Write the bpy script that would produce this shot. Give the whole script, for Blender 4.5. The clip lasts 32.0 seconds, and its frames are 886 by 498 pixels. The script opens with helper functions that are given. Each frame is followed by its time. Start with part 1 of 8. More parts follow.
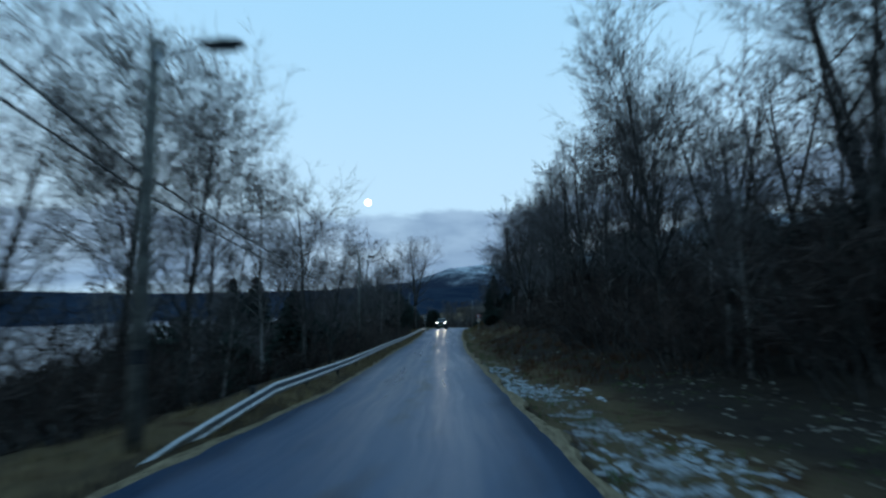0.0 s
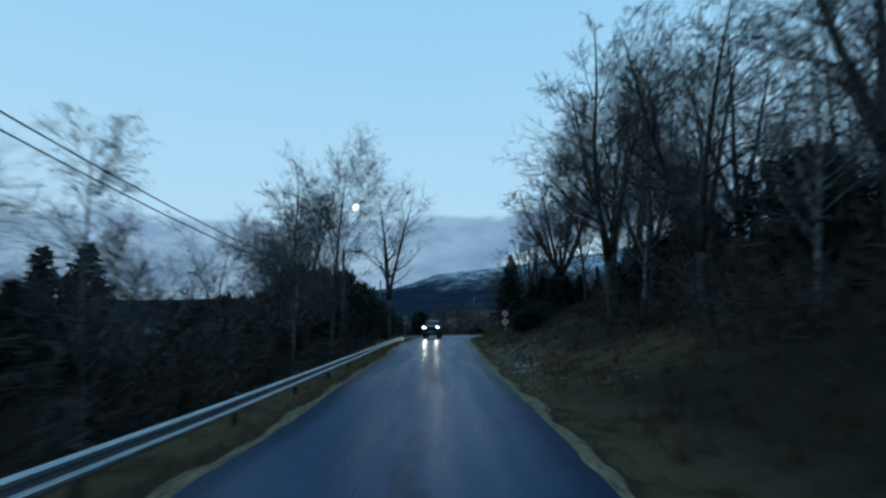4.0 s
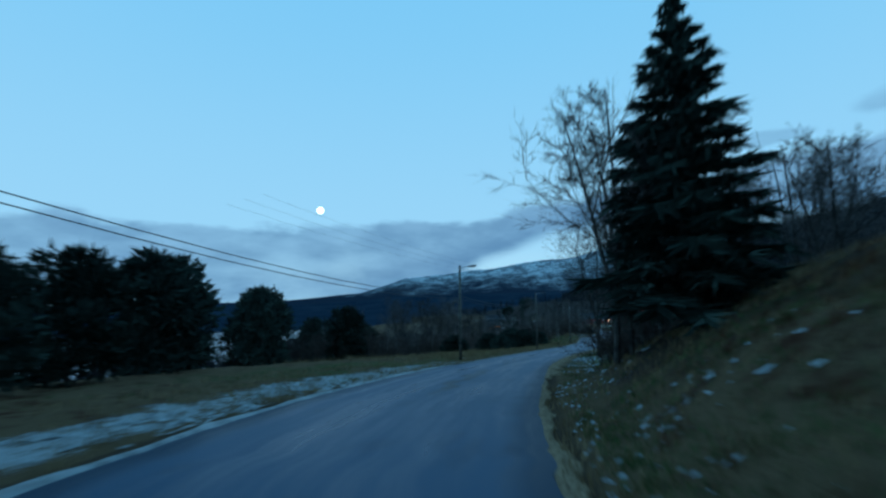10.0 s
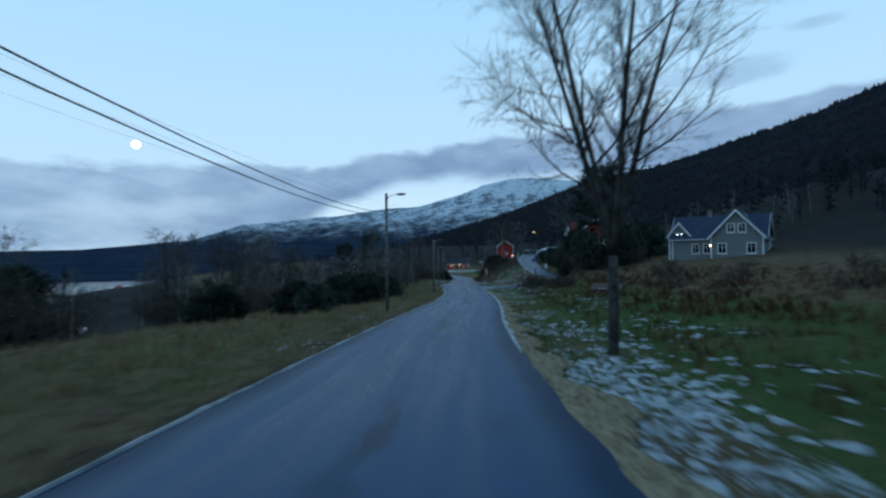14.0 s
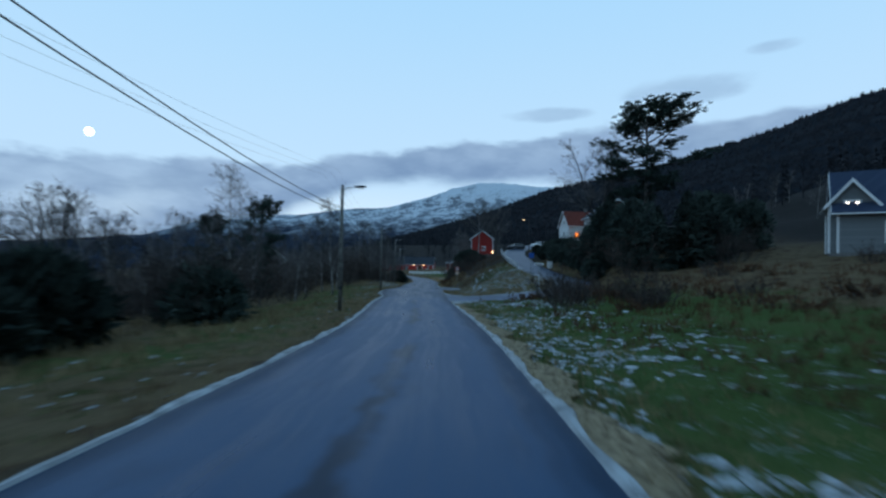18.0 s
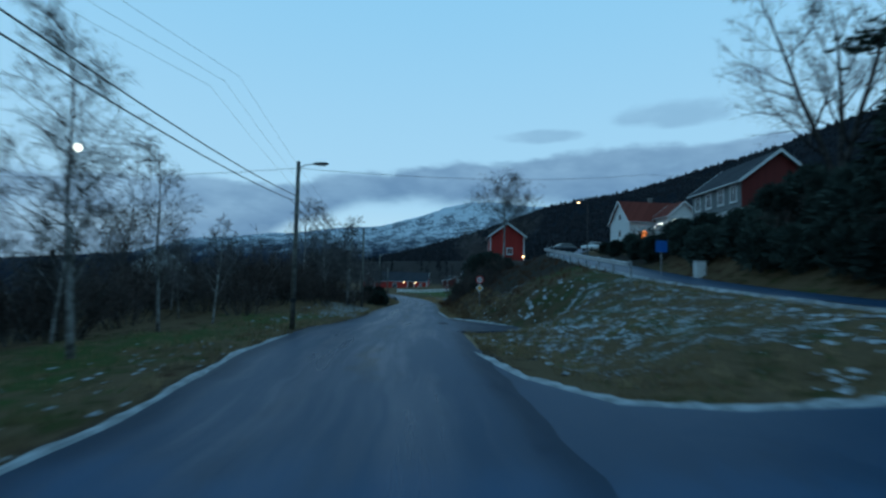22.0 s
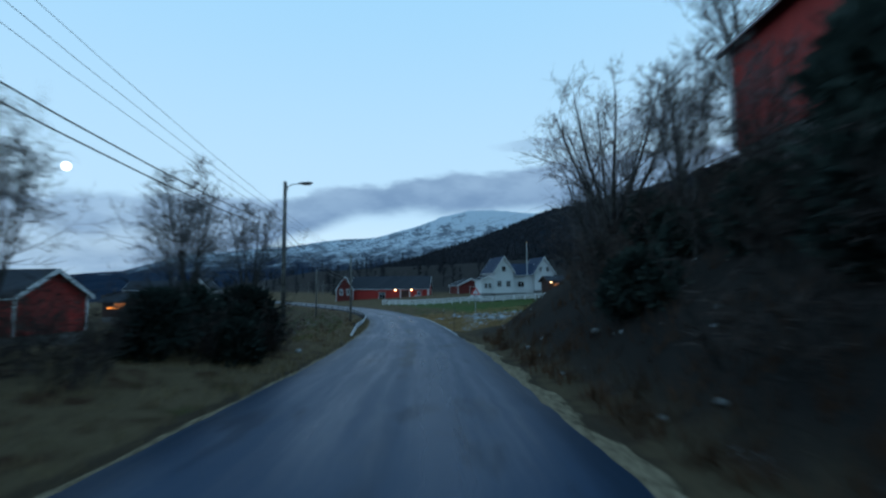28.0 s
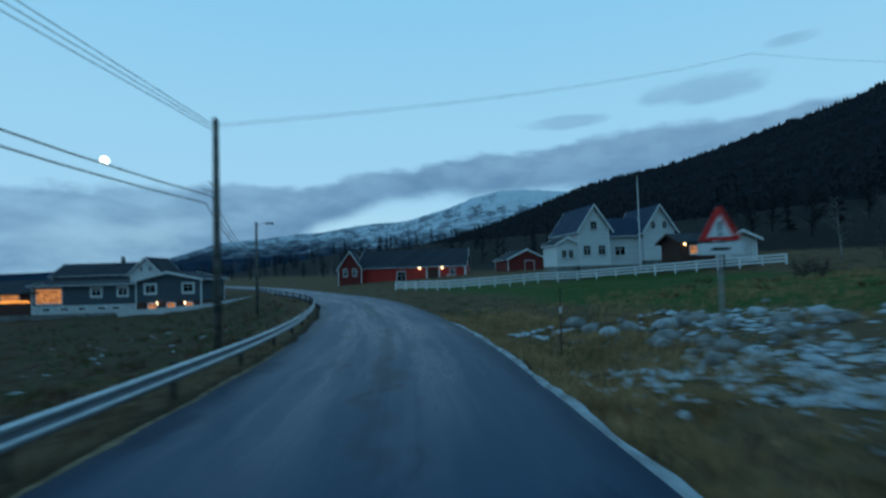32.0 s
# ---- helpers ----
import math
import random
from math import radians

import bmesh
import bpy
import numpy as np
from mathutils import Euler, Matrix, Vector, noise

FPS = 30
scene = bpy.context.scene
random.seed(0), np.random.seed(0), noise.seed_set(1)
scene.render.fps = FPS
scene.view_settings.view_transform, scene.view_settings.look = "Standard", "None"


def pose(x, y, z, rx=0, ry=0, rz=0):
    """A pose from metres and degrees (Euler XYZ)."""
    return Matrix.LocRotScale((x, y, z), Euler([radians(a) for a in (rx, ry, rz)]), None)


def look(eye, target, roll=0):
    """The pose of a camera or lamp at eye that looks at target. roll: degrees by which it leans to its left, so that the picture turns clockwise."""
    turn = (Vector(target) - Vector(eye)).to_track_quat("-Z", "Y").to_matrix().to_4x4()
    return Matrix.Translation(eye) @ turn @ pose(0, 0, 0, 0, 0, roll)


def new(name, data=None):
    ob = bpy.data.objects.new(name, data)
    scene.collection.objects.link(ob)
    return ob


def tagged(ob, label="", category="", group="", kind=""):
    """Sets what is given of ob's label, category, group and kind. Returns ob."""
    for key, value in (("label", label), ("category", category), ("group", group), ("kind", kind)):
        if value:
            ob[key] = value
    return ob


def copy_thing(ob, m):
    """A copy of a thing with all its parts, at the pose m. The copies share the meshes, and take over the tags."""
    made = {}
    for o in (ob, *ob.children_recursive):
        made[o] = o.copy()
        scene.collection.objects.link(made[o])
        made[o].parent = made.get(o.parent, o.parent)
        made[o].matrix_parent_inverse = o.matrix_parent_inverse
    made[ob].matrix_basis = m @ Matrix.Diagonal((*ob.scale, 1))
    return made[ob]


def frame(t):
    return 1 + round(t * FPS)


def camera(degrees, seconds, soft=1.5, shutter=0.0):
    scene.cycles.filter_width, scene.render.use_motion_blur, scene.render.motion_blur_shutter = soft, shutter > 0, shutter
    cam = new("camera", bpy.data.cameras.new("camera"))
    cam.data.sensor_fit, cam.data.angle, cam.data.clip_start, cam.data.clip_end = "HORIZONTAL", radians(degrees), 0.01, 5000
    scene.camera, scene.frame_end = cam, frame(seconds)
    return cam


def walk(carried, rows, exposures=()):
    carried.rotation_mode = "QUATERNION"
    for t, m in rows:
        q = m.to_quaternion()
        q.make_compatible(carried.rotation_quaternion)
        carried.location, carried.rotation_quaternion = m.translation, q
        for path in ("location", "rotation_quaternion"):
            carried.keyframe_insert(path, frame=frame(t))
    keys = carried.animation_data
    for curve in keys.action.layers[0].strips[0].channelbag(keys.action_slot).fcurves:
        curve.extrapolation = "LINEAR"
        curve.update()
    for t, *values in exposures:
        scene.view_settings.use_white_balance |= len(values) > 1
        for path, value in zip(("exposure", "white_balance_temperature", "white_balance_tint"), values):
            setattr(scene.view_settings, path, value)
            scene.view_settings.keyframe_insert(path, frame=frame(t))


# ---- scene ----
cam = camera(83.0, 32.0, soft=2.4, shutter=0.8)
# seconds, eye x y z, then yaw (to the left), pitch (up) and roll in degrees
PATH = [
    (0, -0.90, 0.00, 1.70, 26.11, 5.30, -0.05),
    (0.5, -3.23, 4.61, 1.38, 25.51, 4.80, 0.37),
    (1, -5.53, 9.23, 1.07, 25.97, 6.45, -0.27),
    (1.5, -7.85, 13.87, 0.75, 27.90, 7.80, -0.21),
    (2, -10.14, 18.53, 0.44, 27.67, 8.90, -0.49),
    (2.5, -12.44, 23.21, 0.13, 28.67, 8.35, -1.76),
    (3, -14.72, 27.89, -0.17, 26.34, 9.76, 0.84),
    (3.5, -17.12, 32.48, -0.45, 25.39, 5.84, 0.02),
    (4.5, -21.68, 41.84, -0.95, 24.19, 6.15, 0.02),
    (5.5, -25.94, 51.42, -1.42, 22.99, 6.86, 2.15),
    (6, -27.97, 56.31, -1.66, 22.20, 8.21, 2.67),
    (6.5, -30.02, 61.20, -1.93, 20.60, 8.98, -0.38),
    (7, -32.06, 66.10, -2.10, 20.54, 7.14, -2.69),
    (7.5, -34.07, 71.01, -2.26, 22.53, 8.69, -0.75),
    (8, -36.18, 75.94, -2.44, 22.94, 9.36, -0.86),
    (8.5, -38.25, 80.90, -2.65, 24.02, 9.51, -0.18),
    (9, -40.26, 85.79, -2.86, 23.05, 7.71, -0.13),
    (9.5, -42.18, 90.55, -3.08, 22.39, 8.21, 0.19),
    (10, -43.99, 95.38, -3.32, 21.02, 6.58, -0.45),
    (10.5, -45.50, 100.33, -3.57, 19.04, 6.92, -0.58),
    (11, -46.86, 105.34, -3.84, 16.44, 5.08, -0.99),
    (11.5, -47.98, 110.44, -4.12, 12.76, 2.38, -0.26),
    (12, -49.14, 115.57, -4.41, 11.71, 3.60, -0.01),
    (12.5, -50.21, 120.71, -4.72, 9.42, 4.75, -0.50),
    (13, -50.92, 125.87, -5.04, 7.26, 2.30, -0.26),
    (13.5, -51.52, 131.09, -5.37, 5.62, 2.17, -0.45),
    (14, -52.00, 136.38, -5.71, 3.70, 0.53, -0.64),
    (14.5, -52.45, 141.64, -6.03, 2.87, 1.33, -0.03),
    (15.5, -52.62, 152.22, -6.64, 1.98, 0.13, 0.01),
    (16.5, -52.31, 162.90, -7.20, 1.09, -1.06, 0.96),
    (17, -52.14, 168.28, -7.47, 0.77, -0.17, 0.87),
    (17.5, -51.97, 173.67, -7.72, 0.26, 1.00, 0.18),
    (18, -51.83, 179.07, -7.98, -0.04, 0.91, 1.08),
    (18.5, -51.81, 184.48, -8.23, -2.33, 0.81, 2.32),
    (19, -51.90, 189.88, -8.46, -0.89, 2.46, 1.22),
    (19.5, -52.04, 195.30, -8.69, -2.03, 2.02, 0.55),
    (20, -52.17, 200.74, -8.91, -2.08, 2.67, -0.02),
    (20.5, -52.43, 206.06, -9.14, -1.41, 4.63, 0.30),
    (21, -52.75, 211.30, -9.36, -1.02, 4.04, -1.05),
    (21.5, -52.95, 216.46, -9.57, -0.99, 3.11, 0.05),
    (22, -53.11, 221.57, -9.77, -0.83, 3.17, 1.33),
    (22.5, -53.35, 226.66, -9.95, 0.24, 5.05, 0.73),
    (23, -53.55, 231.78, -10.11, -0.46, 3.97, 0.88),
    (23.5, -53.68, 237.01, -10.25, 0.17, 6.97, -0.80),
    (24, -53.82, 242.25, -10.38, -1.42, 4.75, -1.04),
    (24.5, -54.01, 247.50, -10.51, -2.06, 5.14, 0.15),
    (25, -54.21, 252.74, -10.65, -1.15, 6.77, 0.90),
    (25.5, -54.40, 257.95, -10.81, -1.86, 5.73, 0.27),
    (26, -54.64, 263.17, -10.98, -1.06, 4.35, -1.18),
    (26.5, -54.87, 268.50, -11.16, -1.84, 2.83, 0.44),
    (27.5, -55.02, 279.09, -11.52, -1.38, 3.82, -0.00),
    (28.5, -54.98, 289.64, -11.89, -0.93, 4.82, -1.02),
    (29, -54.99, 294.92, -12.06, -0.59, 5.07, -1.91),
    (29.5, -55.00, 300.21, -12.23, -0.13, 4.22, -1.75),
    (30, -55.18, 305.50, -12.39, 2.06, 4.81, -0.79),
    (30.5, -55.42, 310.80, -12.56, 2.35, 3.88, -2.95),
    (31, -55.73, 316.09, -12.73, 2.56, 4.33, -2.07),
    (31.5, -56.10, 321.39, -12.89, 3.21, 4.77, -3.06),
    (32, -56.52, 326.67, -13.04, 2.43, 2.46, -1.69),
]


def eye_pose(x, y, z, yaw, pitch, roll):
    a, b = radians(yaw), radians(pitch)
    ahead = Vector((-math.sin(a) * math.cos(b), math.cos(a) * math.cos(b), math.sin(b)))
    return look((x, y, z), Vector((x, y, z)) + 2 * ahead, roll)


EXPOSURE = [(0, 0.28, 6600, 6), (1, 0.32, 6600, 7), (2, 0.14, 6400, 4), (3, 0.04, 6250, 2), (6, 0.24, 6350, 2), (8, 0.02, 5750, -6), (9, -0.06, 5450, -10), (10, -0.04, 5350, -11), (11, -0.04, 5600, -8), (12, 0.0, 6150, 2), (13, 0.04, 6150, 2), (14, 0.26, 6450, 7), (14.5, 0.28, 6480, 8), (16.5, 0.28, 6550, 9),
            (17, 0.28, 6600, 10), (19, 0.18, 6550, 10), (20, 0.12, 6450, 6), (21, 0.06, 6150, 0), (22, 0.0, 5900, -4), (23, -0.06, 5950, -3), (24, -0.12, 6000, -2), (25, 0.0, 6050, 0), (26, 0.22, 6400, 6), (29, 0.25, 6450, 6), (30, -0.06, 5950, -3), (31, -0.06, 5900, -4), (32, -0.06, 5750, -8)]
walk(cam, [(r[0], eye_pose(*r[1:])) for r in PATH], EXPOSURE)


# ---- sky at dusk: pale blue dome with a long bank of grey cloud over the mountains ----
class Nodes:
    """Small helper to wire node trees."""

    def __init__(self, tree):
        self.tree = tree

    def add(self, kind, **props):
        n = self.tree.nodes.new(kind)
        for key, value in props.items():
            if key == "operation":
                n.operation = value
            elif key == "blend_type":
                n.blend_type = value
            elif key == "data_type":
                n.data_type = value
            elif key == "attribute_name":
                n.attribute_name = value
            elif key == "interpolation_type":
                n.interpolation_type = value
            elif key == "noise_type":
                n.noise_type = value
        return n

    def put(self, socket, value):
        if isinstance(value, bpy.types.NodeSocket):
            self.tree.links.new(value, socket)
        elif isinstance(value, tuple) and len(value) == 3 and socket.type == "RGBA":
            socket.default_value = (*value, 1)
        else:
            socket.default_value = value

    def math(self, op, a, b=0.0, c=None):
        n = self.add("ShaderNodeMath", operation=op)
        self.put(n.inputs[0], a)
        self.put(n.inputs[1], b)
        if c is not None:
            self.put(n.inputs[2], c)
        return n.outputs[0]

    def ramp(self, value, lo, hi, to_lo=0.0, to_hi=1.0):
        n = self.add("ShaderNodeMapRange", interpolation_type="SMOOTHSTEP")
        for k, v in enumerate((value, lo, hi, to_lo, to_hi)):
            self.put(n.inputs[k], v)
        return n.outputs[0]

    def mix(self, fac, a, b):
        n = self.add("ShaderNodeMix", data_type="RGBA")
        self.put(n.inputs[0], fac)
        self.put(n.inputs[6], a)
        self.put(n.inputs[7], b)
        return n.outputs[2]

    def noise(self, vector, scale, detail=3.0, rough=0.55):
        n = self.add("ShaderNodeTexNoise")
        if vector is not None:
            self.put(n.inputs["Vector"], vector)
        n.inputs["Scale"].default_value = scale
        n.inputs["Detail"].default_value = detail
        n.inputs["Roughness"].default_value = rough
        return n.outputs["Fac"]

    def combine(self, x, y, z):
        n = self.add("ShaderNodeCombineXYZ")
        for k, v in enumerate((x, y, z)):
            self.put(n.inputs[k], v)
        return n.outputs[0]


world = bpy.data.worlds.new("dusk_sky")
scene.world = world
world.use_nodes = True
wt = world.node_tree
wt.nodes.clear()
N = Nodes(wt)
coord = N.add("ShaderNodeTexCoord")
sep = N.add("ShaderNodeSeparateXYZ")
wt.links.new(coord.outputs["Generated"], sep.inputs[0])
sx, sy, sz = sep.outputs
DEG = 180 / math.pi
az = N.math("MULTIPLY", N.math("ARCTAN2", N.math("MULTIPLY", sx, -1.0), sy), DEG)
el = N.math("MULTIPLY", N.math("ARCSINE", sz), DEG)
flat = N.combine(N.math("MULTIPLY", az, 0.055), N.math("MULTIPLY", el, 0.13), 0.0)
soft_noise = N.noise(flat, 1.1, 5.0, 0.55)
fine_noise = N.noise(flat, 2.6, 4.0, 0.5)
wob = N.math("MULTIPLY", N.math("SUBTRACT", soft_noise, 0.5), 8.0)
wob2 = N.math("MULTIPLY", N.math("SUBTRACT", fine_noise, 0.5), 5.5)
edge = N.math("ADD", wob, wob2)
# base: deeper blue overhead, paler towards the horizon
base = N.mix(N.ramp(el, 2.0, 40.0), (0.46, 0.66, 0.86), (0.30, 0.57, 0.84))
base = N.mix(N.ramp(el, 40.0, 90.0), base, (0.20, 0.44, 0.74))
base = N.mix(N.math("MULTIPLY", N.ramp(el, 9.0, 3.0), N.ramp(az, 60.0, 25.0)), base, (0.56, 0.73, 0.88))
# the long bank: its top falls to the left, its base lifts to the right
top = N.ramp(az, -25.0, 45.0, 14.4, 8.6)
low = N.ramp(az, 4.0, 30.0, 8.4, 0.5)
up_edge = N.ramp(N.math("SUBTRACT", N.math("ADD", top, N.math("MULTIPLY", edge, 0.55)), el), -0.3, 0.7)
low_edge = N.ramp(N.math("SUBTRACT", el, N.math("ADD", low, N.math("MULTIPLY", edge, 0.35))), -0.9, 1.2)
bank = N.math("MULTIPLY", up_edge, low_edge)
bank = N.math("MULTIPLY", bank, N.ramp(az, -60.0, -34.0))
bank = N.math("MULTIPLY", bank, N.ramp(fine_noise, 0.18, 0.45, 0.72, 1.0))
bank = N.math("MULTIPLY", bank, N.ramp(N.math("ADD", soft_noise, N.ramp(az, 12.0, 34.0, 0.5, 0.0)), 0.34, 0.60, 0.55, 1.0))
# small loose clouds above the bank
loose = None
for ca, ce, wa, we in ((-25.5, 17.3, 6.5, 1.5), (-11.5, 15.8, 5.0, 0.8), (-33.5, 20.0, 2.6, 0.6)):
    da = N.math("DIVIDE", N.math("SUBTRACT", az, ca), wa)
    de = N.math("DIVIDE", N.math("SUBTRACT", el, ce), we)
    q = N.math("ADD", N.math("MULTIPLY", da, da), N.math("MULTIPLY", de, de))
    q = N.ramp(N.math("ADD", q, N.math("MULTIPLY", N.math("SUBTRACT", fine_noise, 0.5), 2.8)), 1.25, 0.1)
    loose = q if loose is None else N.math("MAXIMUM", loose, q)
body = N.math("ADD", N.math("MULTIPLY", fine_noise, 0.7), N.math("MULTIPLY", N.noise(flat, 5.5, 3.0, 0.5), 0.3))
cloud_col = N.mix(N.ramp(body, 0.36, 0.64), (0.125, 0.22, 0.38), (0.25, 0.38, 0.56))
deep = N.ramp(N.math("SUBTRACT", el, N.math("ADD", low, N.math("MULTIPLY", edge, 0.3))), 0.5, 5.0)
cloud_col = N.mix(deep, N.mix(0.45, cloud_col, (0.135, 0.23, 0.41)), N.mix(0.35, cloud_col, (0.30, 0.43, 0.62)))
sky_col = N.mix(N.math("MULTIPLY", loose, 0.45), base, cloud_col)
sky_col = N.mix(N.math("MULTIPLY", bank, 0.93), sky_col, cloud_col)
sky_col = N.mix(N.ramp(el, 0.0, -6.0), sky_col, (0.05, 0.07, 0.10))
bg = N.add("ShaderNodeBackground")
N.put(bg.inputs["Color"], sky_col)
bg.inputs["Strength"].default_value = 1.0
wout = N.add("ShaderNodeOutputWorld")
wt.links.new(bg.outputs[0], wout.inputs[0])


# ---- materials ----
def material(name, rough=0.7, metal=0.0, spec=0.4):
    m = bpy.data.materials.new(name)
    m.use_nodes = True
    bsdf = m.node_tree.nodes["Principled BSDF"]
    bsdf.inputs["Roughness"].default_value = rough
    bsdf.inputs["Metallic"].default_value = metal
    bsdf.inputs["Specular IOR Level"].default_value = spec
    return m, Nodes(m.node_tree), bsdf


def bump(n, bsdf, height, strength=0.4, distance=0.02):
    b = n.add("ShaderNodeBump")
    b.inputs["Strength"].default_value = strength
    b.inputs["Distance"].default_value = distance
    n.put(b.inputs["Height"], height)
    n.put(bsdf.inputs["Normal"], b.outputs[0])


def place_of(n):
    return n.add("ShaderNodeTexCoord").outputs["Object"]


def plain(name, a, b, scale=3.0, rough=0.7, metal=0.0, bumpy=0.25, spec=0.4, jitter=0.0):
    """A mottled surface: two colours blended at two scales, with fine relief."""
    m, n, bsdf = material(name, rough, metal, spec)
    pos = place_of(n)
    big = n.noise(pos, scale, 4.0)
    small = n.noise(pos, scale * 9, 3.0)
    fac = n.ramp(n.math("ADD", n.math("MULTIPLY", big, 0.65), n.math("MULTIPLY", small, 0.35)), 0.36, 0.64)
    col = n.mix(fac, a, b)
    if jitter:
        info = n.add("ShaderNodeObjectInfo")
        hue = n.add("ShaderNodeHueSaturation")
        n.put(hue.inputs["Color"], col)
        n.put(hue.inputs["Value"], n.ramp(info.outputs["Random"], 0.0, 1.0, 1 - jitter, 1 + jitter))
        col = hue.outputs[0]
    n.put(bsdf.inputs["Base Color"], col)
    n.put(bsdf.inputs["Roughness"], n.ramp(small, 0.2, 0.8, max(0.05, rough - 0.12), min(1.0, rough + 0.12)))
    if bumpy:
        bump(n, bsdf, small, bumpy, 0.01)
    return m


def boards(name, a, b, width, along="x", rough=0.75, spec=0.4):
    """Painted cladding: grooves every width metres across the given axis, weathered."""
    m, n, bsdf = material(name, rough, 0.0, spec)
    pos = place_of(n)
    s = n.add("ShaderNodeSeparateXYZ")
    n.put(s.inputs[0], pos)
    axis = s.outputs["xyz".index(along)] if along != "xy" else n.math("ADD", s.outputs[0], s.outputs[1])
    cell = n.math("DIVIDE", axis, width)
    frac = n.math("FRACT", cell)
    groove = n.math("MULTIPLY", n.ramp(frac, 0.0, 0.09), n.ramp(frac, 1.0, 0.91))
    wn = n.add("ShaderNodeTexWhiteNoise")
    n.put(wn.inputs["Vector"], n.combine(n.math("FLOOR", cell), 1.0, 2.0))
    small = n.noise(pos, 7.0, 5.0)
    fac = n.math("ADD", n.math("MULTIPLY", wn.outputs["Value"], 0.55), n.math("MULTIPLY", small, 0.45))
    n.put(bsdf.inputs["Base Color"], n.mix(fac, a, b))
    bump(n, bsdf, n.math("ADD", groove, n.math("MULTIPLY", small, 0.15)), 0.8, 0.02)
    return m


def glowing(name, col, strength):
    m = bpy.data.materials.new(name)
    m.use_nodes = True
    bsdf = m.node_tree.nodes["Principled BSDF"]
    bsdf.inputs["Base Color"].default_value = (*col, 1)
    bsdf.inputs["Emission Color"].default_value = (*col, 1)
    bsdf.inputs["Emission Strength"].default_value = strength
    return m


def lit_room(name):
    """The warm, uneven light of a room behind its window."""
    m, n, bsdf = material(name, 0.3)
    pos = place_of(n)
    f = n.noise(pos, 2.2, 4.0)
    n.put(bsdf.inputs["Base Color"], (0.05, 0.03, 0.02))
    n.put(bsdf.inputs["Emission Color"], n.mix(n.ramp(f, 0.35, 0.65), (0.30, 0.07, 0.02), (1.0, 0.36, 0.10)))
    bsdf.inputs["Emission Strength"].default_value = 0.75
    return m


def make_asphalt():
    """Wet asphalt: polished wheel tracks, long streaks, darker gritty edges and a few damp stains."""
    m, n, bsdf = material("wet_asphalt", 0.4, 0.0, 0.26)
    # blue of the sky's sheen, put into the specular tint
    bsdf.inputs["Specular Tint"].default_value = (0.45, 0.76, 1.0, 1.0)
    pos = place_of(n)
    s = n.add("ShaderNodeSeparateXYZ")
    n.put(s.inputs[0], pos)
    lane = n.add("ShaderNodeAttribute", attribute_name="lane")
    c = n.add("ShaderNodeSeparateXYZ")
    n.put(c.inputs[0], lane.outputs["Vector"])
    u, v, has = c.outputs
    ribbon = n.combine(n.math("MULTIPLY", u, 1.0), n.math("MULTIPLY", v, 0.035), 0.0)
    streak = n.noise(ribbon, 2.6, 5.0, 0.6)
    broad = n.noise(n.combine(n.math("MULTIPLY", u, 0.5), n.math("MULTIPLY", v, 0.10), 3.0), 1.0, 4.0, 0.55)
    patch = n.noise(n.combine(s.outputs[0], n.math("MULTIPLY", s.outputs[1], 0.33), 0.0), 0.8, 5.0, 0.6)
    grain = n.noise(pos, 60.0, 3.0)
    away = n.math("ABSOLUTE", n.math("SUBTRACT", n.math("ABSOLUTE", u), 0.85))
    track = n.math("MULTIPLY", n.ramp(away, 0.75, 0.1), has)
    rim = n.math("MULTIPLY", n.ramp(n.math("ADD", n.math("ABSOLUTE", u), n.math("MULTIPLY", n.math("SUBTRACT", streak, 0.5), 0.8)), 1.9, 2.6), has)
    fresh = n.ramp(n.math("ADD", s.outputs[1], n.math("MULTIPLY", patch, 6.0)), 229.0, 231.0, 0.0, 0.8)
    damp = n.math("ADD", n.math("ADD", n.math("MULTIPLY", streak, 0.45), n.math("MULTIPLY", broad, 0.35)), n.math("MULTIPLY", track, 0.07))
    wet = n.ramp(damp, 0.30, 0.60)
    stain = n.math("MULTIPLY", n.ramp(patch, 0.56, 0.66), n.ramp(s.outputs[1], 262.0, 280.0, 0.2, 0.5))
    ragged = n.math("ABSOLUTE", n.math("ADD", n.math("SUBTRACT", u, 0.1), n.math("MULTIPLY", n.math("SUBTRACT", n.noise(n.combine(u, v, 5.0), 0.9, 4.0, 0.6), 0.5), 1.5)))
    seam = n.math("MULTIPLY", n.math("MULTIPLY", n.ramp(ragged, 0.30, 0.06), n.ramp(n.noise(n.combine(0.0, n.math("MULTIPLY", v, 0.09), 7.0), 1.0, 3.0), 0.44, 0.56)), has)
    # base colours carry the reflected sky's blue, painted in beyond plain asphalt grey
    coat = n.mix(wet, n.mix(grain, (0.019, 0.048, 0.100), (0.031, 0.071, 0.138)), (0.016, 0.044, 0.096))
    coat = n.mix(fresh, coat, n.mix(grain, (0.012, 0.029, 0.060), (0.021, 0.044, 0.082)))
    coat = n.mix(n.math("MULTIPLY", rim, 0.6), coat, (0.010, 0.018, 0.030))
    coat = n.mix(n.math("MAXIMUM", stain, n.math("MULTIPLY", seam, 0.85)), coat, (0.006, 0.013, 0.027))
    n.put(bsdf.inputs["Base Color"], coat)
    soaked = n.math("MULTIPLY", n.ramp(n.math("ADD", s.outputs[1], n.math("MULTIPLY", broad, 14.0)), 52.0, 24.0), n.math("SUBTRACT", 1.0, rim))  # standing wet on the first stretch
    n.put(bsdf.inputs["Specular IOR Level"], n.math("ADD", n.ramp(n.math("ADD", rim, stain), 0.0, 1.0, 0.07, 0.03), n.math("MULTIPLY", soaked, 0.13)))
